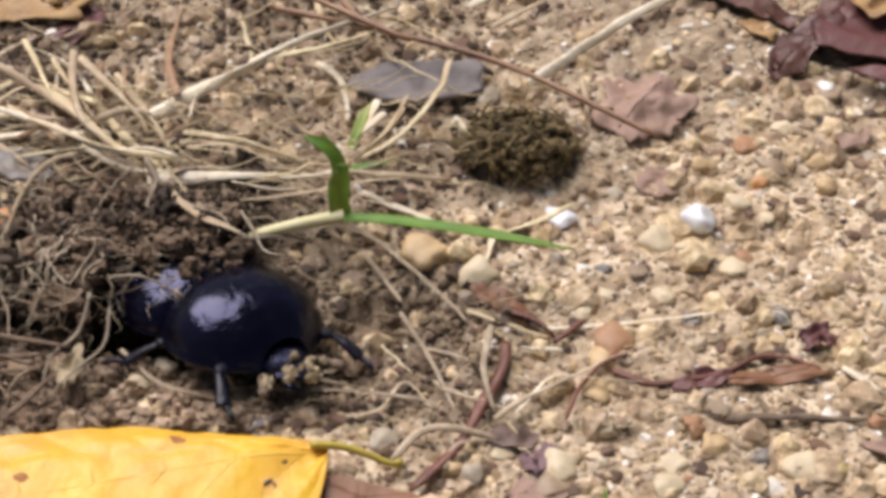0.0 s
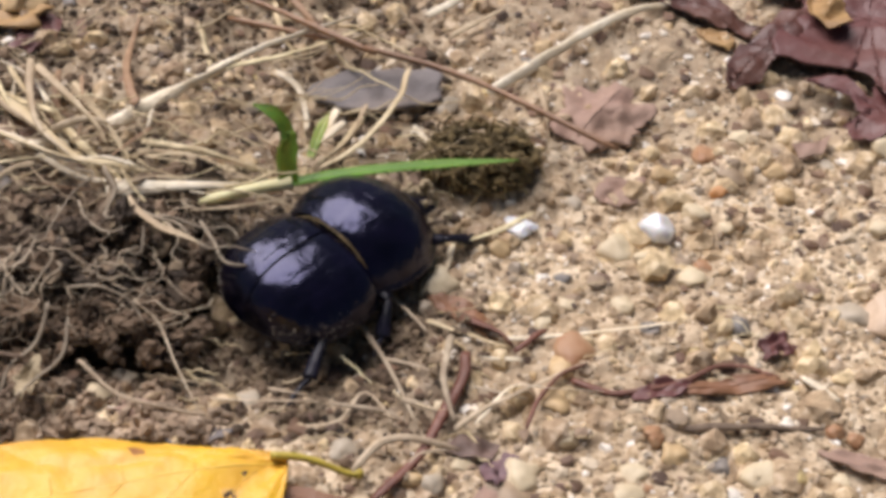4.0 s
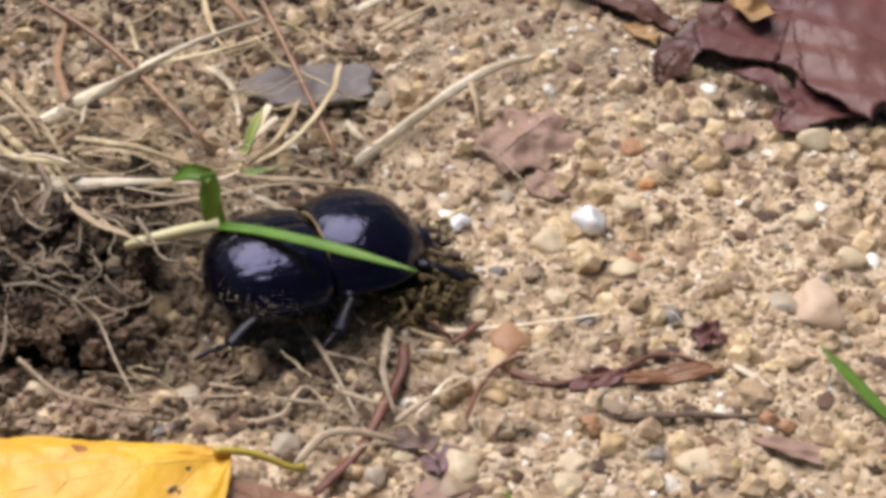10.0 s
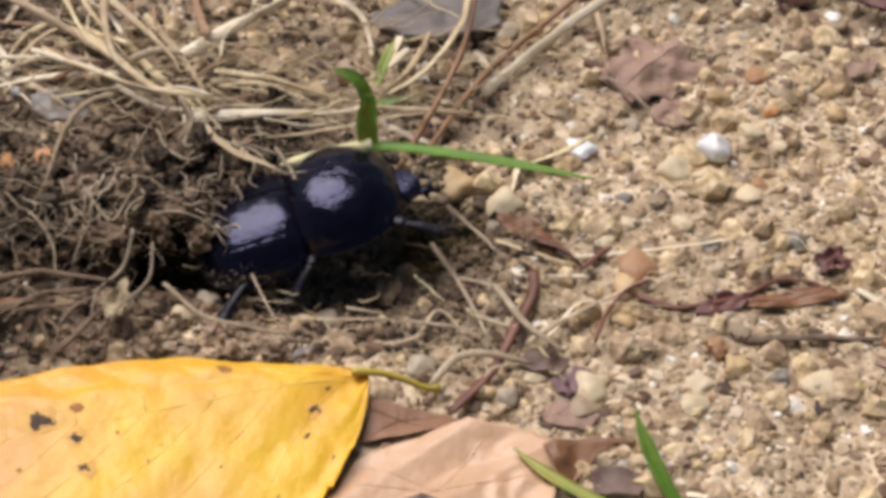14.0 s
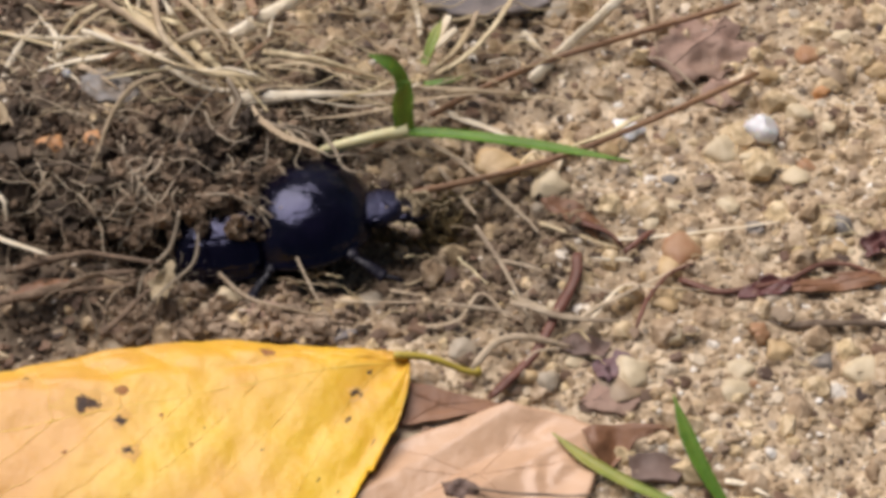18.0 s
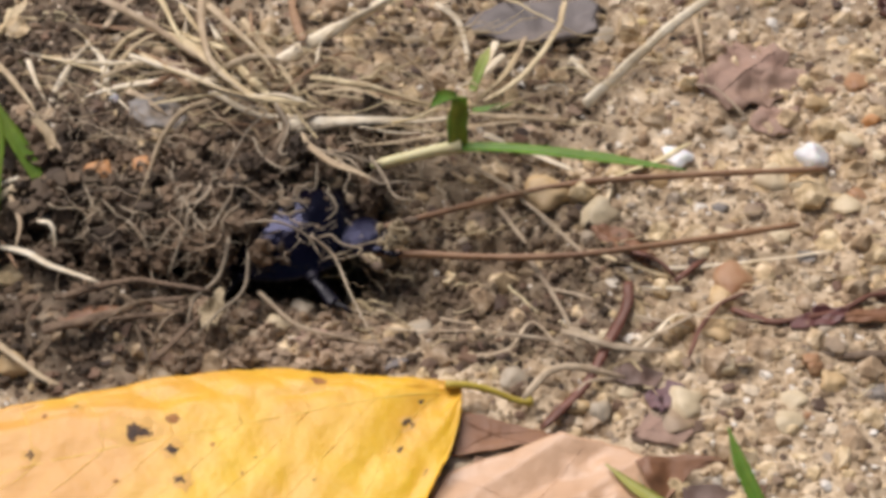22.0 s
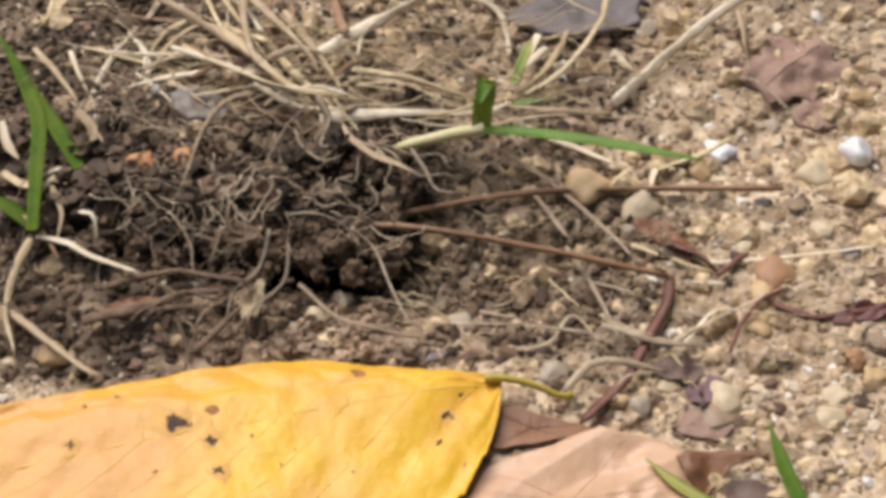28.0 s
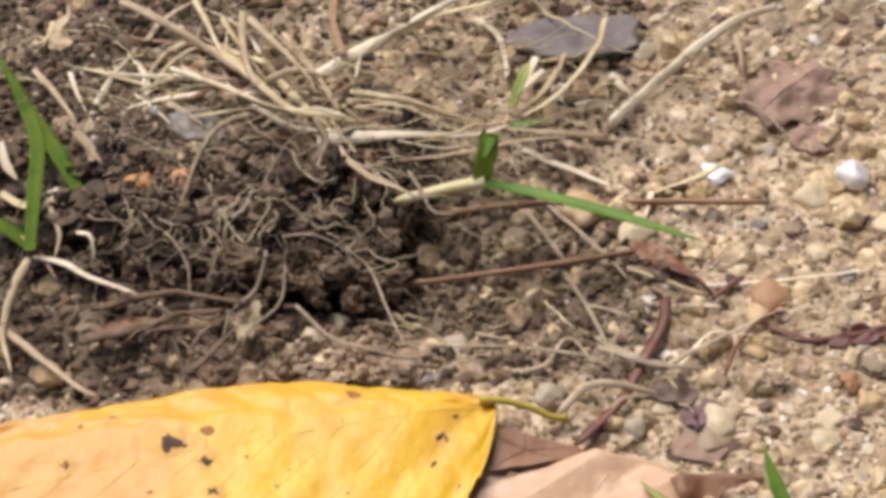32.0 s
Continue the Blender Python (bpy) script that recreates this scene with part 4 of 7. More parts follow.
def outline_leaf(outline, material, seed, label, lift=1.0, bumps=1.0, crumple=0.5, fold=0.0, way=0.0, jitter=0.05, thick=0.14, tilt=(0.0, 0.0), parent=None, name="dead_leaf"):
    """A leaf or lobe from its corner points: ragged margin, wavy folded surface, real thickness."""
    rng = np.random.default_rng(seed)
    p = np.asarray(outline, float)
    q = np.concatenate([p, p[:1]])
    n = 6 * len(p)
    t = np.arange(n) / 6.0
    i = t.astype(int)
    u = (t - i)[:, None]
    u = 0.6 * u + 0.4 * u * u * (3 - 2 * u)
    edge = q[i] * (1 - u) + q[i + 1] * u
    c = p.mean(0)
    edge = edge + 0.5 * jitter * rng.normal(size=edge.shape) + 2.5 * jitter * np.stack([vnoise(t * 3 + seed, 1.5), vnoise(t * 3 + seed, 7.5)], 1)
    rad = np.linspace(0, 1, 26)[:, None]
    x, y = c[0] + rad * (edge[:, 0] - c[0])[None], c[1] + rad * (edge[:, 1] - c[1])[None]
    k = rng.uniform(0, 99, 3)
    span = np.ptp(p, axis=0).max()
    along = (x - c[0]) * math.cos(way) + (y - c[1]) * math.sin(way)
    z = lift + bumps * (0.6 * vnoise((x - c[0]) / (0.25 * span) + k[0], (y - c[1]) / (0.25 * span) + k[1]) + crumple * (0.3 * vnoise(x / 1.4, y / 1.4 + k[2]) + 0.12 * vnoise(x / 0.5 + k[2], y / 0.5)))
    z = z + fold * np.abs(((along / 4.6 + k[0]) % 1.0) - 0.5) * 2 + tilt[0] * (x - c[0]) / span + tilt[1] * (y - c[1]) / span
    z = np.maximum(z, height(x, y) + 0.45)
    top = np.stack([x, y, z], -1).reshape(-1, 3)
    v = np.concatenate([top, top - np.array([0, 0, thick])])
    m, f = len(top), []
    for a0 in range(25):
        for j in range(n):
            a, b = a0 * n + j, a0 * n + (j + 1) % n
            f += [(a, a + n, b + n, b), (m + a, m + b, m + b + n, m + a + n)]
    for j in range(n):
        a, b = 25 * n + j, 25 * n + (j + 1) % n
        f.append((a, m + a, m + b, b))
    off = np.array([c[0], c[1], 0])
    me = mesh_object(name, (v - off) * MM, f, material)
    ob = part(name, me, parent, label) if parent else thing(name, label, "leaf", me=me)
    ob.location = (c[0] * MM, c[1] * MM, 0)
    if span > 8:
        grid = top.reshape(26, n, 3)
        for a in range(0, n, n // 5):
            line = grid[0:24, a] - off + np.array([0, 0, 0.01])
            r = np.linspace(0.08, 0.03, len(line))
            vv, ff = rings(line, r, r * 0.7, sides=6)
            part("vein", mesh_object("vein", vv * MM, ff, material), ob)
    return ob


outline_leaf([(-5.2, -25.6), (-0.7, -23.5), (3.5, -22.0), (7.6, -22.6), (9.6, -24.0), (10.0, -26.6), (9.4, -29.6), (8.6, -32.5), (3.0, -34.5), (-4.0, -34.5), (-9.5, -33.0), (-8.7, -31.1), (-7.1, -29.6)], BROWNLEAF, 5, "curled tan dead leaf lying under the yellow leaf", lift=0.7, bumps=0.6, crumple=0.25, fold=0.6, way=2.2, jitter=0.1)
outline_leaf([(-5.6, -19.7), (-2.4, -20.2), (1.4, -21.2), (3.8, -22.2), (-1.5, -23.3), (-5.8, -24.0)], RUSTLEAF, 8, "rusty-brown curled leaf edge under the tan leaf", lift=0.6, bumps=0.3, jitter=0.05, fold=0.3, way=1.9)
outline_leaf([(8.8, -24.6), (11.3, -24.3), (15.4, -24.9), (12.8, -25.6), (10.7, -27.7), (9.5, -26.6)], RUSTLEAF, 12, "curled rusty-brown leaf scrap on the sand", lift=1.3, bumps=1.2, tilt=(0, 2.0))
outline_leaf([(12.0, -26.3), (14.6, -26.4), (16.8, -27.1), (15.5, -28.8), (12.3, -28.6)], DARKBROWN, 13, "flat dark brown leaf scrap on the sand", lift=0.9, bumps=0.4, thick=0.6)
outline_leaf([(-1.4, -29.3), (0.6, -29.5), (1.6, -30.2), (0.2, -30.9), (-1.0, -30.6)], DARKBROWN, 17, "tiny curled dark leaf tip on the tan leaf", lift=1.7, bumps=0.6)
straw("twig", [(0.6, -30.2, 1.9), (4.0, -30.6, 1.8), (7.2, -30.7, 1.7), (9.8, -30.5, 1.5)], 0.11, DARKWOOD)
outline_leaf([(8.7, -21.5), (10.1, -19.6), (12.9, -19.1), (13.3, -21.5), (12.2, -22.7), (9.7, -22.3)], MAUVELEAF, 14, "flat grey-brown soil flake on the grit", lift=0.6, bumps=0.3, thick=0.5)
outline_leaf([(9.7, -17.9), (11.3, -17.1), (11.7, -16.3), (12.9, -17.6), (12.0, -18.8), (10.9, -20.1), (10.1, -19.3)], PURPLE, 15, "small crumpled purple-brown leaf scrap on the grit", lift=0.9, bumps=1.4, crumple=1)
outline_leaf([(7.0, -15.7), (8.8, -14.9), (11.4, -15.5), (10.8, -17.1), (8.3, -17.1)], DARKBROWN, 16, "dark brown leaf scrap beside the red stalk", lift=0.5, bumps=0.8)
outline_leaf([(23.0, 46.2), (27.1, 49.1), (27.9, 45.3), (25.0, 43.9)], RUSTLEAF, 39, "pale rusty leaf scrap on the sand", lift=1.5, bumps=1.2)
outline_leaf([(37.4, 18.4), (39.7, 18.7), (41.1, 20.0), (39.9, 17.2), (37.9, 16.9)], MAUVELEAF, 40, "small mauve leaf scrap beside the red leaf", lift=0.5, bumps=0.5)


def maple_leaf():
    """Torn wine-red maple leaf: blade, lobes and a rolled edge."""
    root = thing("maple_leaf", "large torn wine-red dead maple leaf on the sand", "leaf")
    outline_leaf([(34.7, 42.4), (38.1, 44.2), (44.9, 46.4), (47.6, 43.5), (49.8, 40.0), (51.7, 39.4), (58.4, 43.6), (61.4, 40.1), (58.3, 25.8), (54.1, 24.2), (53.3, 20.7), (50.5, 18.7), (46.5, 22.7), (44.9, 26.7), (42.7, 27.2), (37.3, 28.5), (38.2, 32.5), (40.8, 36.4), (39.7, 38.4), (35.9, 40.9)], REDLEAF, 31, "", lift=2.0, bumps=1.3, crumple=0.5, fold=0.5, way=1.2, jitter=0.3, parent=root, name="leaf_blade")
    outline_leaf([(39.4, 26.4), (42.5, 26.9), (44.3, 23.8), (45.8, 25.4), (49.0, 24.4), (51.4, 23.4), (52.9, 21.4), (50.3, 19.7), (45.5, 18.4), (42.6, 17.9), (42.3, 19.9), (43.9, 21.8), (43.1, 24.9)], REDLEAF, 33, "mauve-red torn lower lobe", lift=1.3, bumps=1.2, crumple=0.7, fold=0.3, way=1.0, jitter=0.3, parent=root, name="lobe")
    outline_leaf([(38.8, 35.8), (36.3, 32.7), (34.4, 31.3), (32.5, 28.1), (32.7, 25.3), (35.5, 26.6), (37.4, 29.0), (40.7, 30.3), (41.7, 34.7)], DARKRED, 38, "dark red curled lobe", lift=1.5, bumps=1.2, crumple=0.8, tilt=(0, 1.5), jitter=0.2, parent=root, name="lobe")
    outline_leaf([(23.5, 42.4), (25.7, 42.8), (29.2, 41.9), (32.3, 39.4), (34.0, 36.0), (36.8, 34.1), (35.6, 32.8), (33.7, 33.8), (30.8, 35.0), (27.0, 37.5), (24.1, 39.4)], DARKRED, 34, "rolled red-brown lobe edge", lift=1.7, bumps=1.4, crumple=0.8, tilt=(0, 1.6), jitter=0.2, parent=root, name="lobe")
    outline_leaf([(16.5, 47.5), (20.0, 46.8), (24.5, 43.8), (28.0, 41.6), (26.5, 38.8), (22.5, 40.6), (18.5, 43.4)], DARKRED, 53, "dark rust-red rolled lobe", lift=1.5, bumps=1.2, crumple=0.8, tilt=(0, 1.2), jitter=0.2, parent=root, name="lobe")


maple_leaf()
outline_leaf([(30.6, 34.0), (32.5, 34.5), (34.2, 32.6), (33.5, 31.0), (31.6, 32.1)], OCHRELEAF, 36, "narrow ochre leaf scrap on the sand", lift=0.9, bumps=0.6)
outline_leaf([(16.4, 46.5), (17.6, 46.5), (18.5, 44.1), (20.6, 43.5), (21.9, 41.8), (19.7, 40.6), (17.6, 40.0), (16.7, 42.9)], REDLEAF, 35, "curled red-brown leaf scrap on the sand", lift=1.4, bumps=1.4, crumple=0.8)
outline_leaf([(41.1, 36.8), (44.2, 35.1), (44.3, 31.8), (42.2, 31.3), (40.6, 34.0)], OCHRELEAF, 37, "ochre-brown torn leaf scrap on the red leaf", lift=3.3, bumps=1.2, crumple=1)


def birch_leaf():
    """Yellow birch leaf: folded along the midrib, toothed margin, petiole, veins and spots."""
    root = thing("birch_leaf", "yellow birch leaf with dark rot spots lying on the soil", "leaf")
    base = np.array([-3.95, -18.5, 2.0])
    axis = np.array([-0.985, -0.165, 0.0])
    axis /= np.linalg.norm(axis)
    side = np.array([axis[1], -axis[0], 0.0])
    if side[1] > 0:
        side = -side
    length, ns, nw = 50.0, 150, 15

    def half(s, lower):
        w = np.minimum(1, (s / (0.18 if lower else 0.30)) ** (0.63 if lower else 0.72)) * np.clip(1 - ((s - 0.3) / 0.72).clip(0) ** 1.35, 0.0, 1)
        tooth = 0.55 * ((s * length / 2.1) % 1.0) + 0.25 * ((s * length / 0.7) % 1.0)
        return w * (15.6 if lower else 4.2) + (tooth - 0.4) * np.minimum(1, 12 * s) * (s < 0.98) * (1.0 if lower else 0.15)

    def surface(s, w):
        """w from -1 (far margin) to 1 (near margin)."""
        s, w = np.broadcast_arrays(np.asarray(s, float), np.asarray(w, float))
        across = np.where(w > 0, w * half(s, True), w * half(s, False))
        p = base + axis * (s * length)[..., None] + side * across[..., None]
        z = 2.0 + 1.7 * np.sin(np.pi * np.clip(s, 0, 1) * 0.75) ** 0.8
        z = z - np.where(w > 0, 0.0035 * across**2 + 0.02 * across, 0.055 * across**2)
        z = z + 0.35 * vnoise(s * 7, w * 2 + 4) + 0.12 * vnoise(s * 30, w * 7)
        fall = np.abs(((s * length - np.abs(across) * 0.98 - 1.5) / 5.0) % 1.0 - 0.5) - 0.5
        z = z - (0.07 * np.exp(-((fall / 0.07) ** 2)) + 0.3 * (0.5 + fall)) * np.minimum(1, 4 * np.abs(w))
        p = p.copy()
        p[..., 2] = np.maximum(z, height(p[..., 0], p[..., 1]) + 0.15)
        return p

    s, w = np.linspace(0.0, 1, ns), np.linspace(-1, 1, 2 * nw + 1)
    top = surface(s[:, None], w[None])
    m, k = top.shape[0] * top.shape[1], top.shape[1]
    v = np.concatenate([top.reshape(-1, 3), top.reshape(-1, 3) - np.array([0, 0, 0.16])])
    f = []
    for i in range(ns - 1):
        for j in range(k - 1):
            a = i * k + j
            f += [(a, a + 1, a + k + 1, a + k), (m + a, m + a + k, m + a + k + 1, m + a + 1)]
        for j in (0, k - 1):
            a = i * k + j
            f.append((a, a + k, m + a + k, m + a))
    part("leaf_blade", mesh_object("leaf_blade", v * MM, f, YELLOWLEAF), root)
    def rib_line(s):
        """Where the midrib runs, as a share of the near half's width."""
        return np.clip(0.105 * np.asarray(s) * length / np.maximum(half(np.asarray(s), True), 2.0), 0, 0.8)

    run = np.linspace(0.0, 0.9, 40)
    rib = surface(run, rib_line(run)) + np.array([0, 0, -0.015])
    rr = np.linspace(0.09, 0.04, 40)
    part("midrib", mesh_object("midrib", rings(rib, rr, rr * 0.6)[0] * MM, rings(rib, rr, rr)[1], LEAFVEIN), root, "raised yellow midrib")
    for q in range(8):
        for sgn in (1, -1):
            s0 = 0.03 + 0.1 * q
            t = np.linspace(0, 0.97, 14)
            ss = s0 + t * half(np.array(s0 + 0.1), sgn > 0) * (0.95 if sgn > 0 else 0.6) / length
            keep = ss < 0.97
            start = rib_line(np.array(s0))
            line = surface(ss[keep], (start + (sgn - start) * t)[keep]) + np.array([0, 0, 0.01])
            if len(line) > 4:
                r2 = np.linspace(0.035, 0.02, len(line))
                vv, ff = rings(line, r2, r2 * 0.6, sides=5)
                part("vein", mesh_object("vein", vv * MM, ff, LEAFVEIN), root)
    pet = smooth_path([base + (-1.2, -0.1, 0.5), base + (0.6, 0.1, 0.15), base + (2.2, 0.0, -0.3), base + (4.2, -0.5, -0.9), base + (5.3, -0.3, -1.2)], 18)
    rp = np.r_[np.linspace(0.3, 0.24, 14), 0.27, 0.34, 0.42, 0.3]
    part("petiole", mesh_object("petiole", rings(pet, rp, rp)[0] * MM, rings(pet, rp, rp)[1], PETIOLE), root, "olive-yellow petiole")
    rng = np.random.default_rng(4)

    def spot(s0, w0, r, material, rise=0.05):
        n = 20
        a = np.linspace(0, 2 * np.pi, n, endpoint=False)
        k = rng.uniform(0, 99)
        rad = 0.85 * r * (1 + 0.5 * vnoise(np.cos(a) * 1.7 + k, np.sin(a) * 1.7) + 0.2 * vnoise(np.cos(a) * 5 + k, np.sin(a) * 5))
        hw = half(np.array(s0), w0 > 0)
        rings_of = [surface(s0 + q * rad * np.cos(a) / length, np.clip(w0 + q * rad * np.sin(a) * 0.8 / hw, -1, 1)) + np.array([0, 0, rise * (1.1 - q)]) for q in (0.45, 0.8, 1.0)]
        mid = surface(np.array([s0]), np.array([w0])) + np.array([0, 0, rise])
        vv = np.concatenate([mid, *rings_of])
        ff = [(0, 1 + i, 1 + (i + 1) % n) for i in range(n)]
        for q in range(2):
            ff += [(1 + q * n + i, 1 + (q + 1) * n + i, 1 + (q + 1) * n + (i + 1) % n, 1 + q * n + (i + 1) % n) for i in range(n)]
        part("rot_spot", mesh_object("rot_spot", vv * MM, ff, material), root)
        if material is BLOTCH and r > 0.4:
            spot(s0, w0, r * 1.7, HALO, 0.028)

    for a in ((0.496, 0.12, 1.5, BLOTCH), (0.580, -0.52, 0.45, BLOTCH), (0.442, 0.06, 0.6, RUSTBLOTCH), (0.447, 0.25, 0.6, BLOTCH), (0.436, 0.44, 0.65, BLOTCH), (0.1, 0.28, 0.55, BLOTCH),
              (0.118, 0.45, 0.32, BLOTCH), (0.284, 0.85, 0.3, BLOTCH), (0.560, 0.9, 0.75, RUSTBLOTCH), (0.467, 0.88, 0.7, RUSTBLOTCH), (0.428, 0.85, 0.95, RUSTBLOTCH), (0.370, 0.85, 0.75, RUSTBLOTCH),
              (0.087, 0.8, 0.22, RUSTBLOTCH), (0.172, 0.68, 0.16, BLOTCH), (0.350, 0.38, 0.22, RUSTBLOTCH), (0.387, 0.22, 0.24, RUSTBLOTCH), (0.327, 0.3, 0.16, BLOTCH), (0.227, -0.5, 0.7, RUSTBLOTCH),
              (0.077, 0.12, 0.25, BLOTCH), (0.527, 0.45, 0.22, RUSTBLOTCH), (0.647, 0.25, 0.5, BLOTCH), (0.627, -0.3, 0.3, RUSTBLOTCH), (0.247, 0.45, 0.14, BLOTCH), (0.147, 0.86, 0.14, BLOTCH)):
        spot(a[0] - 0.013, *a[1:])


birch_leaf()


# ---- strands: straws, dry blades, twigs, roots, green blades ----
straw("straw", [(-19.7, 6.9, 4.5), (-16.0, 7.4, 4.5), (-12.3, 7.7, 4.5), (-6.6, 7.9, 4.5), (-3.8, 9.0, 4.5)], 0.62, PALE)
straw("straw", [(-4.8, 8.9, 4.2), (-1.0, 9.7, 3.1), (4.7, 10.4, 2.0)], 0.3, TAN)
straw("straw", [(-33.0, 14.2, 6.0), (-26.7, 11.1, 6.0), (-22.7, 9.0, 6.0), (-19.8, 9.2, 6.0), (-17.3, 8.4, 6.0)], 0.25, PALE)
straw("straw", [(-7.7, 26.0, 2.6), (-3.3, 28.3, 2.4), (0.7, 30.7, 2.2), (4.8, 32.9, 2.0)], 0.24, TAN)
straw("dry_grass_blade", [(-38.9, 23.2, 6.0), (-33.3, 19.4, 6.0), (-28.2, 15.0, 6.0), (-26.0, 12.9, 6.0)], 0.42, TAN)
straw("dry_grass_blade", [(-32.1, 23.3, 6.0), (-29.9, 18.7, 6.0), (-28.1, 14.7, 6.0)], 0.3, TAN)
straw("dry_grass_blade", [(-27.5, 21.3, 6.4), (-26.8, 16.0, 6.4), (-25.4, 12.4, 6.4), (-22.6, 9.0, 6.4)], 0.4, TAN)
straw("dry_grass_blade", [(-26.9, 20.5, 6.4), (-24.0, 16.8, 6.4), (-21.2, 13.2, 6.4), (-19.8, 10.4, 6.3)], 0.36, TAN)
straw("dry_grass_blade", [(-32.2, 18.1, 5.5), (-34.0, 16.6, 5.2), (-35.0, 14.0, 4.9), (-35.4, 10.9, 4.6)], 0.3, TAN)
straw("straw", [(-40.9, 15.6, 4.6), (-38.2, 14.7, 4.6), (-35.1, 13.6, 4.6), (-31.1, 11.9, 4.6)], 0.3, TAN)
straw("straw", [(-35.3, 12.2, 5.2), (-31.6, 14.1, 5.2), (-27.2, 13.7, 5.2)], 0.25, TAN)
straw("straw", [(-31.0, 11.4, 5.0), (-29.5, 12.5, 5.0), (-27.9, 13.7, 5.0)], 0.26, BROWNSTRAW)
straw("straw", [(-24.5, 12.5, 6.2), (-22.2, 13.8, 6.2), (-20.0, 13.3, 6.2)], 0.32, TAN)
straw("root", [(-19.8, 8.6, 5.5), (-18.8, 6.2, 5.2), (-19.7, 3.9, 4.8), (-17.6, 4.9, 4.5)], 0.32, ROOTM)
blade("dry_grass_blade", [(-17.6, 4.6, 6.2), (-16.5, 2.6, 6.4), (-14.6, 0.9, 6.3), (-12.8, 0.1, 6.2), (-11.0, -0.8, 6.0)], 0.6, TAN)
straw("root", [(-16.5, 2.9, 6.2), (-15.0, 2.2, 6.0), (-13.4, 1.9, 5.8), (-12.4, 0.6, 5.6)], 0.12, PALEROOT)
straw("straw", [(-17.5, 13.1, 4.4), (-13.5, 12.4, 4.4), (-9.6, 10.7, 4.4), (-6.9, 9.4, 4.4)], 0.3, TAN)
straw("dry_grass_blade", [(-41.3, -6.8, 4.5), (-42.2, -9.8, 3.7), (-42.3, -13.2, 2.8), (-41.1, -16.7, 2.0)], 0.42, TAN)
straw("straw", [(-41.0, -6.3, 4.2), (-38.6, -6.9, 4.2), (-36.1, -8.4, 4.2), (-32.2, -10.1, 4.2)], 0.42, PALE)
straw("twig", [(-35.6, -10.9, 3.4), (-32.0, -9.7, 3.4), (-28.5, -9.2, 3.4), (-23.5, -10.2, 3.4)], 0.3, WOOD)
straw("twig", [(-36.2, -13.9, 3.0), (-32.4, -12.8, 3.0), (-29.6, -11.4, 3.0), (-25.7, -10.5, 3.0)], 0.42, WOOD)
straw("twig", [(-31.1, -12.8, 3.0), (-27.7, -12.3, 3.0), (-25.5, -12.1, 3.0)], 0.2, WOOD)
straw("root", [(-36.6, -11.1, 3.6), (-37.4, -12.9, 3.0), (-36.7, -15.5, 2.4)], 0.16, ROOTM)
straw("root", [(-20.9, -6.7, 4.0), (-21.0, -10.1, 3.5), (-23.0, -12.3, 2.9), (-24.8, -14.8, 2.4)], 0.12, PALEROOT)
straw("root", [(-29.4, -12.6, 2.5), (-28.4, -14.4, 2.0), (-28.1, -16.0, 1.5)], 0.2, ROOTM)
straw("straw", [(-42.8, -12.3, 2.5), (-39.8, -14.5, 2.2), (-36.2, -17.3, 1.8), (-34.4, -18.1, 1.5)], 0.3, TAN)
straw("straw", [(-2.7, 9.5, 1.2), (1.4, 7.2, 1.2), (4.9, 5.1, 1.2)], 0.36, PALE)
straw("straw", [(4.3, 24.1, 3.6), (3.3, 19.4, 3.7), (0.4, 13.7, 3.9), (-2.7, 10.5, 4.0)], 0.32, TAN)
straw("straw", [(0.8, 19.3, 3.5), (-0.4, 15.2, 3.5), (-2.5, 12.0, 3.5)], 0.3, TAN)
straw("straw", [(-1.0, 17.6, 3.0), (-3.0, 15.0, 3.0), (-5.3, 13.1, 3.0)], 0.35, PALE)
straw("straw", [(4.8, 19.6, 0.9), (5.7, 18.3, 0.9), (6.6, 16.9, 0.9)], 0.28, PALE)
straw("straw", [(1.7, 15.2, 1.2), (3.3, 15.8, 1.2), (4.4, 15.3, 1.2), (4.3, 14.1, 1.2)], 0.3, PALE)
straw("straw", [(4.8, 19.4, 0.8), (5.5, 18.1, 1.0), (6.1, 16.8, 1.2)], 0.4, PALE)
straw("straw", [(9.6, -3.5, 0.6), (12.2, -5.0, 0.6), (16.7, -4.7, 0.6), (25.3, -3.2, 0.6)], 0.22, PALE)
straw("straw", [(-5.9, -10.6, 0.7), (-2.0, -11.5, 0.7), (3.7, -13.5, 0.7)], 0.3, GREYSTRAW)
straw("straw", [(4.2, -11.7, 0.9), (7.2, -12.9, 0.9), (10.2, -14.1, 0.9)], 0.3, GREYSTRAW)
straw("straw", [(2.9, -7.4, 0.6), (5.5, -8.2, 0.6), (9.0, -10.2, 0.6)], 0.24, GREYSTRAW)
straw("straw", [(9.5, -14.3, 1.2), (12.4, -10.6, 1.2), (15.0, -10.7, 1.2), (19.3, -11.0, 1.2)], 0.2, PALE)
straw("rootlet", [(13.3, -14.8, 1.2), (14.1, -12.0, 1.2), (16.0, -9.4, 1.2), (18.0, -8.1, 1.2)], 0.2, REDSTEM)
straw("red_stem", [(9.0, -7.0, 1.0), (8.7, -9.6, 1.1), (7.7, -12.0, 1.1), (5.5, -17.0, 1.0), (2.0, -21.4, 0.9)], 0.5, REDSTEM)
straw("red_stem", [(8.7, -3.4, 1.0), (11.3, -4.6, 1.0), (12.6, -6.3, 1.0)], 0.4, REDSTEM)
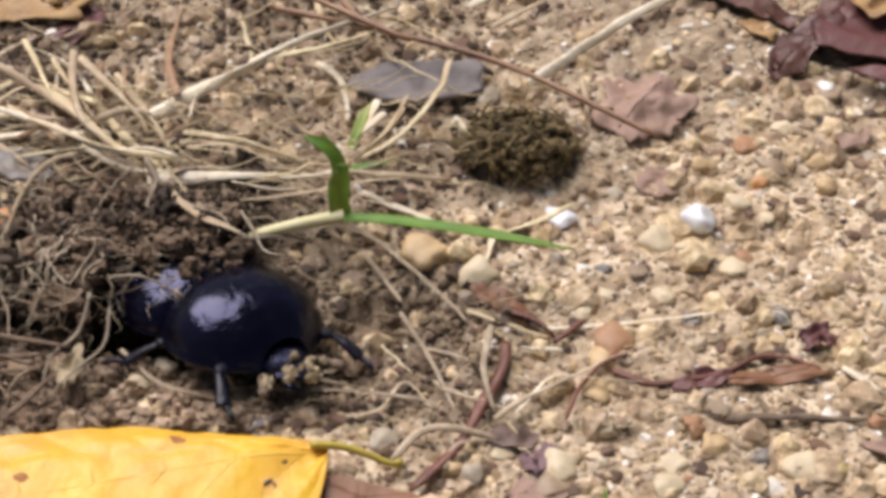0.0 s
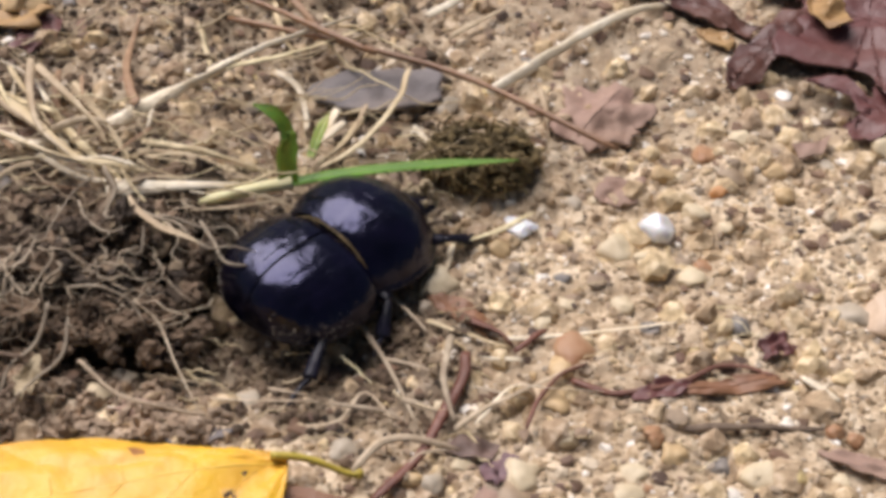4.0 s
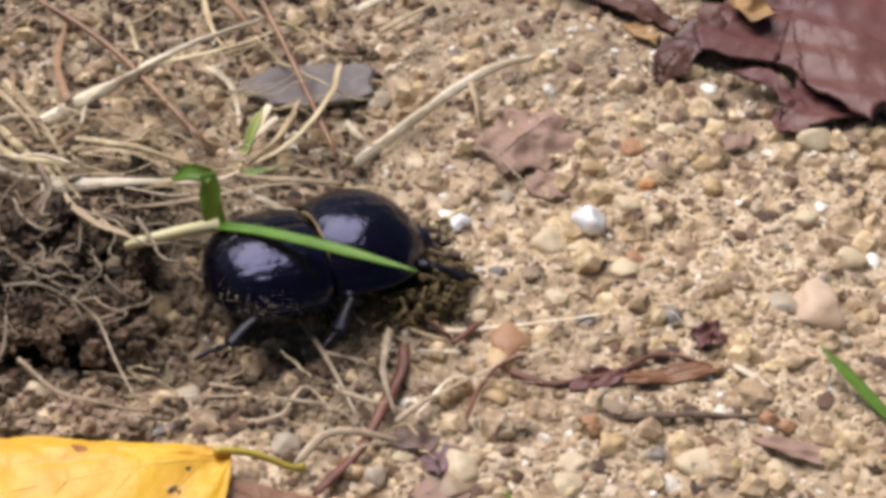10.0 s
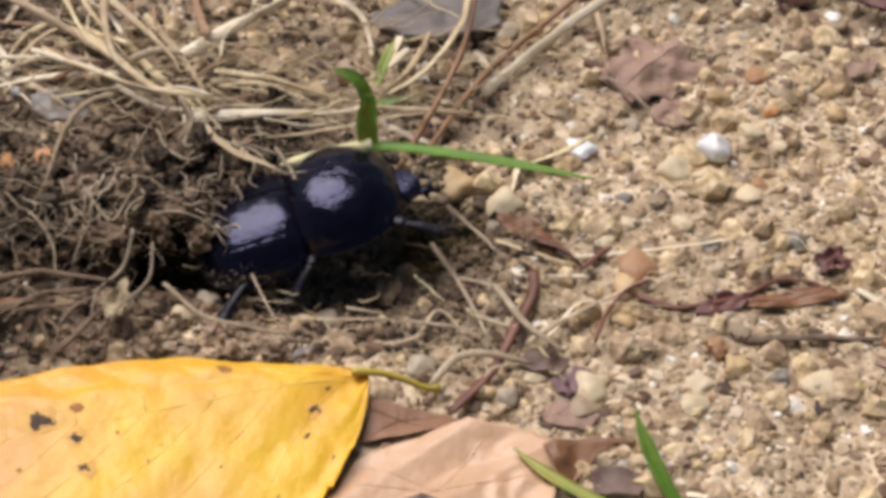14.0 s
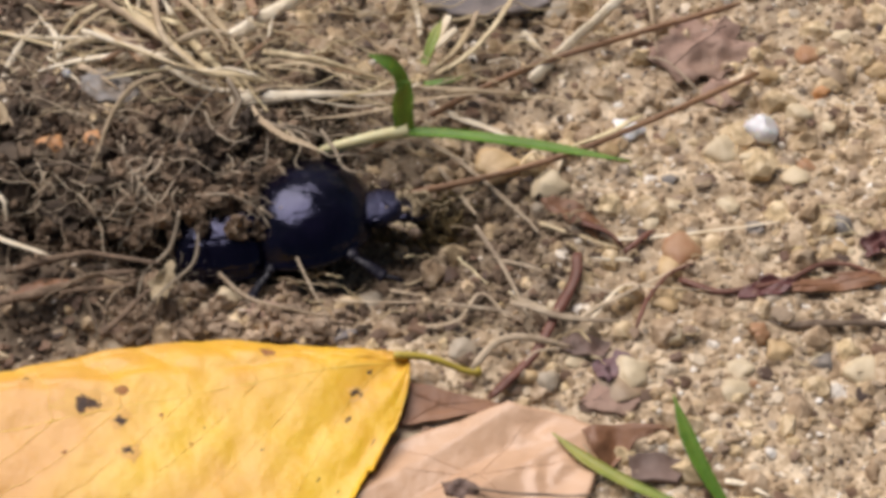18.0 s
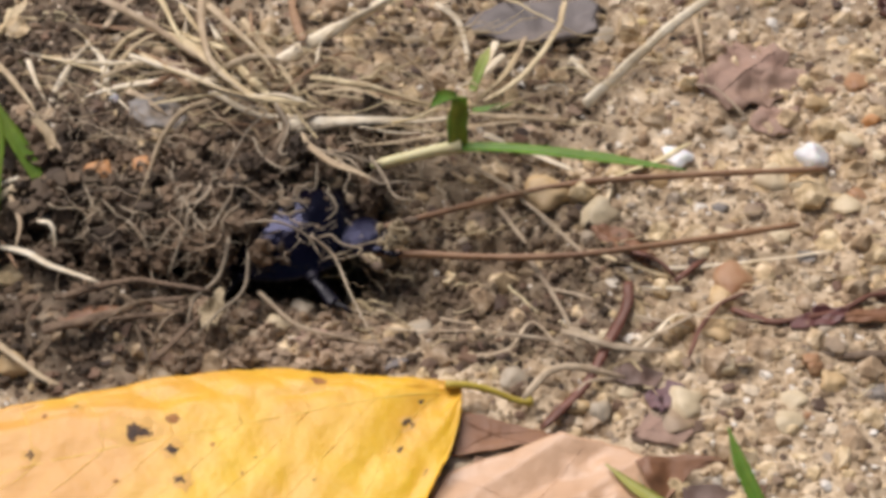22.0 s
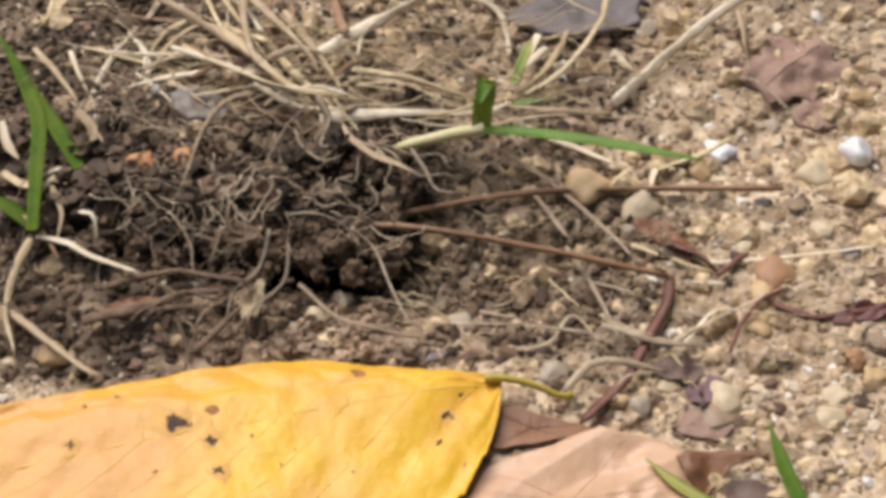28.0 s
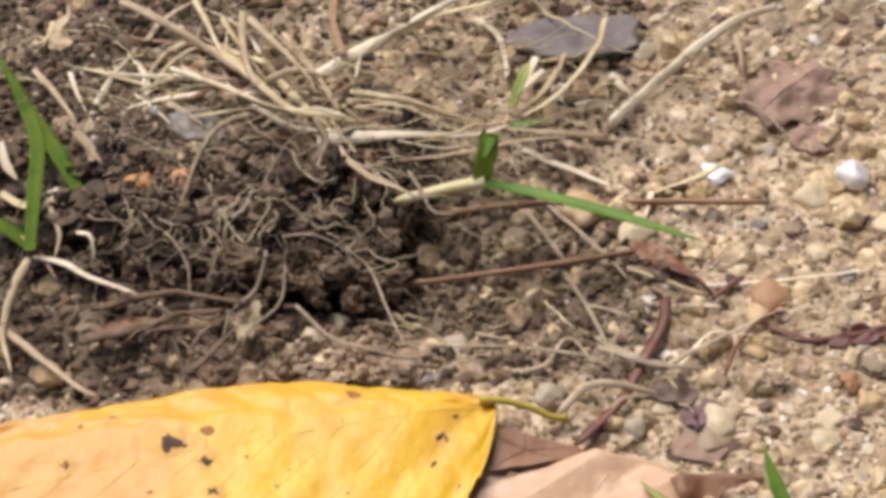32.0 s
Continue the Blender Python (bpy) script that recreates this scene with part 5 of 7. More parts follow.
straw("twig", [(21.5, -13.1, 0.3), (25.5, -13.7, 0.3), (30.1, -13.5, 0.3), (35.5, -13.8, 0.3)], 0.34, DARKWOOD)
straw("twig", [(16.9, -9.5, 0.6), (20.6, -10.7, 0.6), (25.0, -9.5, 0.6), (29.1, -7.6, 0.6), (32.8, -9.0, 0.6)], 0.26, REDSTEM)
straw("straw", [(34.3, -9.0, 0.8), (35.6, -10.1, 0.8), (37.0, -11.4, 0.8)], 0.36, PALE)
straw("straw", [(-2.9, -14.3, 0.6), (-0.4, -13.5, 0.6), (1.4, -10.8, 0.6), (4.2, -14.6, 0.6)], 0.25, GREYSTRAW)
straw("straw", [(0.6, -18.9, 1.2), (2.9, -16.2, 1.4), (5.6, -16.2, 1.6), (8.3, -16.8, 1.2)], 0.45, GREYSTRAW)
straw("straw", [(8.0, -14.9, 1.3), (10.4, -12.8, 1.4), (13.1, -11.0, 1.2), (18.1, -7.6, 0.9)], 0.3, GREYSTRAW)
straw("straw", [(9.5, -10.5, 1.0), (11.6, -11.2, 1.2), (13.5, -11.6, 1.0)], 0.26, GREYSTRAW)
straw("straw", [(4.4, -19.5, 1.0), (5.3, -17.3, 1.2), (8.2, -16.6, 1.1)], 0.26, GREYSTRAW)
straw("straw", [(-1.4, -12.6, 1.3), (2.4, -13.1, 1.3), (4.6, -14.0, 1.3)], 0.2, GREYSTRAW)
straw("straw", [(-20.2, -8.5, 1.4), (-17.0, -11.7, 1.2), (-13.3, -12.9, 1.0), (-10.1, -13.4, 0.9)], 0.26, GREYSTRAW)
straw("straw", [(-10.1, -11.8, 0.9), (-6.3, -12.0, 0.9), (-1.4, -11.9, 0.9)], 0.16, GREYSTRAW)
straw("twig", [(-27.0, -16.8, 3.0), (-25.6, -14.5, 3.0), (-24.2, -12.4, 3.0)], 0.24, WOOD)
straw("straw", [(13.3, -7.3, 0.6), (11.4, -7.3, 0.6), (9.9, -7.1, 0.6)], 0.2, PALE)
straw("twig", [(12.7, -6.6, 0.8), (14.5, -4.8, 0.8), (15.4, -4.2, 0.8)], 0.24, REDSTEM)
straw("straw", [(6.1, 35.0, 1.2), (8.4, 37.0, 1.2), (10.8, 39.8, 1.2)], 0.42, PALE)
straw("straw", [(8.1, 31.9, 1.2), (10.4, 34.0, 1.2), (13.2, 36.3, 1.2)], 0.3, TAN)
straw("straw", [(3.2, 36.4, 1.0), (6.3, 31.0, 1.0), (9.3, 27.5, 1.0)], 0.3, GREYSTRAW)
straw("straw", [(-22.7, 25.4, 2.0), (-22.6, 28.4, 2.0), (-22.6, 30.9, 2.0), (-25.6, 34.1, 2.0), (-27.7, 36.2, 2.0)], 0.36, PALE)
straw("straw", [(-15.8, 38.5, 2.2), (-14.0, 30.1, 2.2), (-12.6, 24.9, 2.2)], 0.36, TAN)
straw("straw", [(-25.7, 26.8, 2.2), (-24.1, 28.5, 2.2), (-22.3, 29.4, 2.2)], 0.3, TAN)
straw("straw", [(-17.2, 42.2, 2.4), (-14.0, 38.3, 2.4), (-10.5, 36.2, 2.4)], 0.5, TAN)
straw("straw", [(-16.2, 40.5, 2.4), (-16.6, 35.2, 2.4), (-17.4, 33.0, 2.4)], 0.3, TAN)
straw("straw", [(-8.1, 35.6, 2.2), (-6.9, 30.6, 2.2), (-5.8, 28.1, 2.2)], 0.3, TAN)
straw("straw", [(-10.9, 43.0, 2.6), (-6.6, 36.0, 2.6), (-2.8, 29.3, 2.6)], 0.45, BROWNSTRAW)
straw("straw", [(-3.5, 38.0, 1.8), (0.6, 41.7, 1.8), (4.9, 44.5, 1.8)], 0.4, TAN)
straw("straw", [(-7.3, 26.9, 0.9), (-5.2, 24.6, 0.9), (-4.3, 20.3, 0.9), (-4.5, 18.8, 0.9)], 0.34, PALE)
straw("straw", [(-1.8, 20.0, 2.4), (-2.7, 16.4, 2.4), (-3.5, 13.5, 2.4)], 0.4, PALE)
straw("straw", [(0.4, 19.0, 2.4), (-1.0, 15.7, 2.4), (-3.3, 12.4, 2.4)], 0.3, TAN)
straw("straw", [(-20.9, 13.2, 3.4), (-15.8, 13.1, 3.4), (-11.2, 12.6, 3.4), (-5.5, 10.2, 3.4)], 0.28, TAN)
straw("straw", [(-26.2, 18.6, 4.0), (-23.9, 15.0, 4.0), (-20.6, 10.8, 4.0), (-18.6, 8.7, 4.0)], 0.4, TAN)
straw("straw", [(-24.1, 21.0, 4.2), (-21.0, 16.2, 4.2), (-18.7, 12.0, 4.2), (-17.7, 9.2, 4.2)], 0.34, TAN)
straw("straw", [(-25.5, 22.5, 4.2), (-25.2, 18.4, 4.2), (-23.4, 15.5, 4.2)], 0.3, BROWNSTRAW)
straw("straw", [(-25.8, 11.8, 4.0), (-21.8, 9.0, 4.0), (-18.6, 8.7, 4.0), (-15.6, 8.1, 4.0)], 0.26, PALE)
straw("straw", [(23.6, 41.7, 2.5), (31.5, 43.8, 2.5), (42.9, 46.7, 2.5)], 0.42, PALE)
straw("straw", [(14.4, 16.1, 1.0), (17.3, 15.5, 1.0), (19.9, 11.6, 1.0)], 0.2, GREYSTRAW)
straw("straw", [(-4.1, 6.5, 1.0), (0.1, 2.6, 1.0), (3.8, -1.8, 1.0), (6.0, -4.8, 1.0)], 0.3, GREYSTRAW)
straw("straw", [(0.8, -3.8, 0.8), (3.0, -8.2, 0.8), (5.2, -13.9, 0.8)], 0.28, GREYSTRAW)
straw("straw", [(8.3, 5.5, 0.9), (7.6, 2.8, 0.9), (7.3, 0.3, 0.9)], 0.35, PALE)
straw("straw", [(8.3, 4.5, 1.2), (11.5, 6.2, 1.2), (14.8, 8.6, 1.2)], 0.3, TAN)
straw("straw", [(6.0, -3.3, 0.7), (9.9, -5.1, 0.7), (14.2, -6.8, 0.7)], 0.2, TAN)
straw("straw", [(-2.3, 2.7, 1.0), (-0.1, -1.1, 1.0), (1.0, -2.9, 1.0)], 0.25, GREYSTRAW)
straw("straw", [(11.2, 18.7, 1.6), (13.7, 18.4, 1.6), (16.2, 19.7, 1.6)], 0.3, TAN)
straw("straw", [(16.0, 24.3, 1.6), (16.3, 20.5, 1.6), (16.5, 15.9, 1.6)], 0.3, TAN)
straw("straw", [(-22.6, 25.0, 1.0), (-22.5, 27.8, 1.0), (-22.3, 30.2, 1.0)], 0.36, PALE)
straw("straw", [(7.2, -26.0, 0.8), (8.1, -25.2, 0.8), (8.9, -25.5, 0.8), (9.6, -27.0, 0.8)], 0.18, TAN)
straw("straw", [(18.9, -28.7, 0.8), (20.5, -29.1, 0.8), (22.0, -30.1, 0.8)], 0.24, PALE)
blade("grass_blade", [(15.4, -23.1, 3.5), (16.2, -25.6, 2.4), (17.3, -28.0, 1.3), (18.8, -30.4, 0.2)], 1.15, GREEN)
blade("grass_blade", [(6.6, -25.0, 1.5), (8.8, -27.0, 1.2), (11.6, -28.8, 0.9), (15.1, -30.5, 0.6)], 1.0, GREENY)
blade("grass_blade", [(40.9, -8.6, 2.5), (42.3, -10.4, 1.9), (44.1, -12.7, 1.2), (45.9, -15.2, 0.6)], 1.1, GREEN)
blade("grass_blade", [(-48.7, 16.3, 6.0), (-45.7, 11.4, 5.9), (-42.8, 5.3, 5.8), (-41.9, -0.5, 5.6), (-41.0, -6.9, 5.5)], 1.3, DARKGREEN)
blade("grass_blade", [(-43.8, 9.1, 6.0), (-41.3, 4.7, 5.7), (-39.8, 2.4, 5.3), (-38.7, 0.5, 5.0)], 1.4, DARKGREEN)
blade("grass_blade", [(-45.3, -2.5, 5.0), (-43.3, -3.9, 4.5), (-41.5, -5.2, 4.0)], 1.3, DARKGREEN)
blade("grass_blade", [(-44.7, 24.8, 4.0), (-43.0, 23.3, 3.2), (-40.5, 21.3, 2.5)], 1.0, DARKGREEN)
blade("grass_blade", [(-43.2, 16.4, 4.0), (-41.9, 14.7, 3.5), (-41.0, 14.0, 3.0)], 1.0, DARKGREEN)
blade("grass_blade", [(-50.5, 26.4, 4.0), (-49.6, 23.8, 3.5), (-48.9, 21.2, 3.0)], 1.2, DARKGREEN)
blade("grass_blade", [(-6.3, 42.6, 3.0), (-4.7, 40.0, 2.2), (-3.3, 38.4, 1.5)], 1.1, GREEN)
blade("grass_blade", [(-1.5, 42.2, 3.0), (-3.1, 41.0, 2.2), (-4.4, 41.1, 1.5)], 0.9, GREEN)
blade("grass_blade", [(-27.4, 38.5, 3.0), (-26.3, 36.9, 2.2), (-25.7, 33.7, 1.5)], 1.0, GREEN)
blade("grass_blade", [(-2.2, 16.2, 5.2), (-2.9, 14.8, 4.4), (-3.7, 12.8, 3.2)], 0.9, GREENY)
blade("grass_blade", [(-0.3, 11.1, 3.4), (-2.0, 10.7, 3.1), (-3.7, 10.8, 2.8)], 0.7, GREEN)
blade("dry_grass_blade", [(-39.9, 6.4, 6.0), (-38.3, 4.8, 5.0), (-38.5, 1.8, 4.0)], 0.9, TAN)
blade("dry_grass_blade", [(-45.8, 18.2, 5.0), (-44.2, 22.2, 4.2), (-44.6, 26.2, 3.5)], 1.0, TAN)
blade("dry_grass_blade", [(-41.3, 16.0, 4.0), (-40.5, 14.0, 3.5), (-39.8, 12.1, 3.0)], 0.9, PALE)
blade("dry_grass_blade", [(-39.0, 11.3, 4.0), (-39.5, 15.5, 3.5), (-39.4, 17.2, 3.0)], 0.8, PALE)
blade("dry_grass_blade", [(-41.1, 0.8, 4.0), (-37.0, 1.0, 3.5), (-32.0, 1.5, 3.0)], 0.8, TAN)
blade("dry_grass_blade", [(-45.4, 1.0, 4.0), (-43.3, -0.2, 3.7), (-41.2, 0.5, 3.3), (-38.0, 1.2, 3.0)], 0.8, TAN)
blade("dry_grass_blade", [(-38.1, -2.7, 4.0), (-37.1, -3.5, 3.5), (-37.2, -4.5, 3.0)], 0.7, PALE)
blade("dry_grass_blade", [(-46.2, 6.0, 5.0), (-45.4, 3.8, 4.5), (-44.2, 2.4, 4.0)], 0.8, PALE)
blade("dry_grass_blade", [(-38.3, 4.8, 5.0), (-36.5, 3.3, 4.5), (-36.1, 1.8, 4.0)], 0.6, TAN)
straw("root", [(-16.1, -5.7, 5.0), (-14.2, -6.7, 3.5), (-12.5, -10.1, 2.1), (-10.5, -13.4, 0.6)], 0.1, PALEROOT)

# the tussock's main blades
straw("dry_grass_blade", [(-31.4, 18.3, 5.2), (-27.4, 15.4, 5.6), (-22.4, 9.4, 6.0), (-19.7, 8.8, 5.8), (-16.3, 8.1, 5.6)], 0.62, TAN)
straw("dry_grass_blade", [(-32.1, 14.6, 5.8), (-28.4, 11.8, 6.2), (-22.3, 8.9, 6.2), (-16.6, 8.3, 6.0)], 0.16, TAN)
straw("dry_grass_blade", [(-29.7, 22.1, 5.0), (-25.5, 14.7, 5.6), (-22.7, 10.4, 5.8)], 0.30, TAN)
straw("dry_grass_blade", [(-24.3, 19.1, 5.6), (-21.5, 15.1, 6.0), (-18.5, 10.8, 6.0)], 0.20, TAN)
straw("straw", [(-20.6, 14.9, 4.4), (-17.4, 18.0, 4.4), (-14.2, 20.8, 4.3), (-10.2, 24.4, 4.2)], 0.6, PALE)
straw("straw", [(-12.9, 22.6, 4.2), (-7.4, 27.4, 3.8), (-0.2, 31.9, 3.4)], 0.3, PALE)
straw("straw", [(-11.5, 23.2, 4.2), (-5.3, 26.2, 3.8), (1.5, 30.9, 3.4)], 0.22, TAN)
straw("dry_grass_blade", [(-34.3, 10.0, 4.0), (-34.0, 14.2, 5.0), (-32.0, 16.9, 5.6), (-29.6, 17.4, 5.8)], 0.26, TAN)
straw("dry_grass_blade", [(-25.3, 8.3, 6.2), (-27.5, 6.8, 6.4), (-28.8, 3.5, 6.4), (-29.5, -0.9, 6.2), (-30.2, -3.9, 5.8)], 0.26, TAN)
straw("dry_grass_blade", [(-31.1, 9.0, 5.0), (-26.7, 10.1, 5.0), (-22.1, 11.2, 4.8)], 0.18, TAN)
straw("dry_grass_blade", [(-16.5, 9.8, 5.8), (-13.0, 10.2, 5.6), (-9.1, 8.5, 5.0), (-5.8, 6.9, 4.4)], 0.22, TAN)
straw("dry_grass_blade", [(-15.6, 7.4, 5.6), (-11.4, 7.8, 5.2), (-7.2, 8.2, 4.6)], 0.16, GREYSTRAW)
straw("dry_grass_blade", [(-28.6, 13.9, 4.6), (-31.4, 13.2, 4.8), (-34.6, 14.9, 4.6)], 0.22, GREYSTRAW)
straw("dry_grass_blade", [(-23.3, 20.6, 5.2), (-22.5, 15.4, 5.6), (-22.5, 11.1, 5.8)], 0.16, BROWNSTRAW)
straw("dry_grass_blade", [(-38.7, 8.7, 4.6), (-39.1, 5.6, 4.4), (-39.7, 2.6, 3.8)], 0.75, TAN)
straw("dry_grass_blade", [(-41.9, -2.0, 4.4), (-40.6, -0.2, 4.6), (-38.6, 0.2, 4.2), (-37.0, -1.3, 3.8)], 0.40, TAN)
straw("dry_grass_blade", [(-42.7, -0.4, 4.4), (-40.1, 0.9, 4.6), (-37.3, 0.6, 4.4)], 0.22, PALE)
straw("dry_grass_blade", [(-37.3, -1.9, 4.2), (-35.2, -0.9, 4.4), (-32.8, -0.4, 4.0)], 0.30, TAN)
straw("dry_grass_blade", [(-38.2, -3.6, 4.2), (-36.9, -4.1, 4.4), (-36.4, -5.6, 3.6), (-36.5, -7.1, 3.0)], 0.26, PALE)
straw("dry_grass_blade", [(-41.9, 14.7, 5.0), (-40.9, 12.2, 4.8), (-39.7, 10.0, 4.4)], 0.30, PALE)
straw("dry_grass_blade", [(-44.6, 21.0, 5.4), (-44.9, 18.3, 5.2), (-46.4, 16.1, 4.6)], 0.30, TAN)
straw("dry_grass_blade", [(-45.2, 15.0, 5.0), (-42.0, 11.1, 5.0), (-40.1, 8.3, 4.6)], 0.34, TAN)
straw("dry_grass_blade", [(-42.4, -4.2, 4.4), (-40.1, -6.6, 4.2), (-38.8, -8.7, 3.8)], 0.30, BROWNSTRAW)
straw("dry_grass_blade", [(-40.7, -1.0, 4.6), (-39.4, -4.1, 4.4), (-39.4, -6.6, 4.0)], 0.30, TAN)
straw("dry_grass_blade", [(-41.5, 10.9, 4.8), (-39.1, 11.2, 4.8), (-36.8, 11.8, 4.6)], 0.12, BROWNSTRAW)


def dry_fan():
    """Thin dead blades that fan out of the tussock's crown and lie over the turf."""
    rng = np.random.default_rng(61)
    tints = [TAN, TAN, PALE, PALE, BROWNSTRAW, GREYSTRAW]
    for count, cx, cy, cz, lo, hi, near, far in ((14, -25.0, 13.0, 5.0, 80, 190, 7, 15), (8, -16.0, 9.5, 4.6, -12, 62, 7, 16), (12, -35, 12, 4.2, -60, 120, 5, 12)):
        for k in range(count):
            a, reach = radians(rng.uniform(lo, hi)), rng.uniform(near, far)
            x, y = cx + rng.normal(0, 4.0), cy + rng.normal(0, 2.6)
            bend = rng.normal(0, 0.35)
            pts = [(x, y, cz + rng.uniform(-0.4, 0.8))]
            for q in (0.35, 0.7, 1.0):
                px, py = x + q * reach * math.cos(a + bend * q), y + q * reach * math.sin(a + bend * q)
                pts.append((px, py, max(cz + rng.uniform(-0.2, 0.9) - 1.6 * q, float(height(px, py)) + 0.5)))
            straw("dry_grass_blade", pts, 0.08 + 0.4 * rng.random() ** 2, tints[rng.integers(0, 6)])


dry_fan()

# ---- pebbles ----
pebble(24.9, 7.6, 1.60, QUARTZ, 1.05, 0.4)
pebble(28.2, 9.8, 1.30, CREAM, 0.70)
pebble(30.5, 12.7, 1.15, ORANGE, 0.70)
pebble(13.8, 8.2, 1.40, QUARTZ, 0.45, 0.5)
pebble(16.0, -14.8, 1.15, CREAM, 0.70)
pebble(-18.5, -11.0, 1.20, CREAM, 0.70)
pebble(2.8, 3.0, 2.30, OCHRE, 0.7)
pebble(6.9, 0.8, 1.90, CREAM, 0.70)
pebble(21.4, 5.6, 1.90, CREAM, 0.70)
pebble(23.6, 4.0, 1.20, CREAM, 0.70)
pebble(17.3, -6.1, 1.90, RUST, 0.50)
pebble(15.7, -11.2, 1.50, OCHRE, 0.50)
pebble(42.2, -2.6, 2.60, PINK, 0.60)
pebble(39.4, -2.0, 2.00, GREYP, 0.40)
pebble(30.3, -3.4, 1.00, SLATE, 0.70)
pebble(23.4, -3.5, 1.10, SLATE, 0.40)
pebble(46.0, 3.2, 1.50, CREAM, 0.70)
pebble(29.8, 17.4, 1.40, RUST, 0.50)
pebble(35.6, 15.3, 1.10, OCHRE, 0.70)
pebble(25.9, 14.3, 1.20, OCHRE, 0.70)
pebble(36.2, 12.5, 1.30, OCHRE, 0.70)
pebble(31.7, 14.5, 1.40, BROWNP, 0.35, 0.0)
pebble(33.0, 19.3, 1.00, CREAM, 0.50, 0.0)
pebble(37.6, 24.4, 1.40, BROWNP, 0.40, 0.0)
pebble(37.7, 24.8, 0.90, WHITEP, 0.70)
pebble(46.1, 18.2, 1.80, CREAM, 0.70)
pebble(27.1, 2.5, 1.70, CREAM, 0.50)
pebble(28.2, 4.1, 1.00, RUST, 0.50)
pebble(43.1, 7.8, 1.10, CREAM, 0.70)
pebble(21.4, -0.8, 1.00, CREAM, 0.70)
pebble(36.4, -13.7, 0.90, RUST, 0.70)
pebble(37.8, -14.2, 0.80, RUST, 0.70)
pebble(12.7, -18.6, 1.60, CREAM, 0.70)
pebble(32.8, -18.2, 1.00, YELLOWP, 0.70)
pebble(36.1, -18.0, 0.90, CREAM, 0.70)
pebble(23.9, -16.4, 1.20, OCHRE, 0.70)
pebble(27.6, -16.8, 1.20, SLATE, 0.50)
pebble(30.4, -17.8, 1.60, CREAM, 0.50)
pebble(22.8, -15.0, 0.90, RUST, 0.70)
pebble(4.6, -18.8, 1.20, OCHRE, 0.70)
pebble(6.2, -19.4, 1.20, GREYP, 0.70)
pebble(11.7, -20.1, 2.00, BROWNP, 0.40)
pebble(-0.1, -15.8, 1.50, GREYP, 0.50)
pebble(21.0, -18.0, 1.15, CREAM, 0.50)
pebble(20.4, -20.1, 1.25, CREAM, 0.40, 0.0)
pebble(22.5, -14.4, 0.90, RUST, 0.70)
pebble(-33.7, 1.6, 1.30, ORANGE, 0.60, 0.6)
pebble(-32.4, 1.7, 1.00, OCHRE, 0.60, 0.6)
pebble(-30.1, 1.4, 1.20, ORANGE, 0.60, 0.6)
pebble(-24.3, -15.1, 1.00, ORANGE, 0.50)
pebble(-16.8, -8.7, 1.10, GREYP, 0.70)
flat_stone = outline_leaf([(-32.5, 9.4), (-30.6, 10.6), (-28.7, 10.3), (-27.6, 8.8), (-28.1, 7.2), (-30.5, 6.7), (-32.1, 7.7)], SLATE, 52, "", lift=4.0, bumps=0.25, crumple=0.4, thick=0.8, jitter=0.06, name="stone_flake")
tagged(flat_stone, "flat grey stone flake lying on the turf", "stone")
pebble(-33.7, 9.7, 0.50, QUARTZ, 0.90, 1.2)
pebble(14.7, -0.8, 0.80, CREAM, 0.70)
pebble(15.0, -3.1, 1.30, CREAM, 0.50)
pebble(-38.6, -15.5, 1.30, OCHRE, 0.70)
pebble(-35.0, 18.4, 0.80, GREYP, 0.70)
pebble(7.8, 23.1, 1.30, GREYP, 0.70)
pebble(-26.3, 33.5, 1.00, SLATE, 0.70)
pebble(-29.3, 31.6, 2.00, OCHRE, 0.70)
pebble(-30.6, 31.6, 2.20, OCHRE, 0.70)
pebble(11.8, 5.6, 1.40, OCHRE, 0.70)
pebble(9.5, 7.6, 1.20, BROWNP, 0.70)
pebble(16.1, -8.0, 1.20, OCHRE, 0.70)
pebble(-18.0, -14.8, 1.60, BROWNP, 0.40)
pebble(-11.1, -13.8, 1.60, BROWNP, 0.40)
pebble(-7.7, -10.3, 1.20, GREYP, 0.50)


def more_pebbles():
    rng = np.random.default_rng(33)
    kinds = [CREAM, CREAM, CREAM, OCHRE, OCHRE, GREYP, GREYP, BROWNP, RUST, PINK, PINK, WHITEP, SLATE, YELLOWP]
    for _ in range(190):
        x, y = rng.uniform(-38, 54), rng.uniform(-30, 44)
        if swept(x, y) > 0.4 or humus(x, y) > 0.75 and rng.random() < 0.8 or -12 < x < 18 and y < -20:
            continue
        if x < -10 and y > -2 or x < 6 and rng.random() < 0.75:
            continue
        if -30 < x < 10 and -9 < y < 9 and rng.random() < 0.7:
            continue
        pebble(x, y, 0.42 + 0.65 * rng.random() ** 1.7, kinds[rng.integers(0, len(kinds))], rng.uniform(0.5, 0.75), -0.18)


more_pebbles()


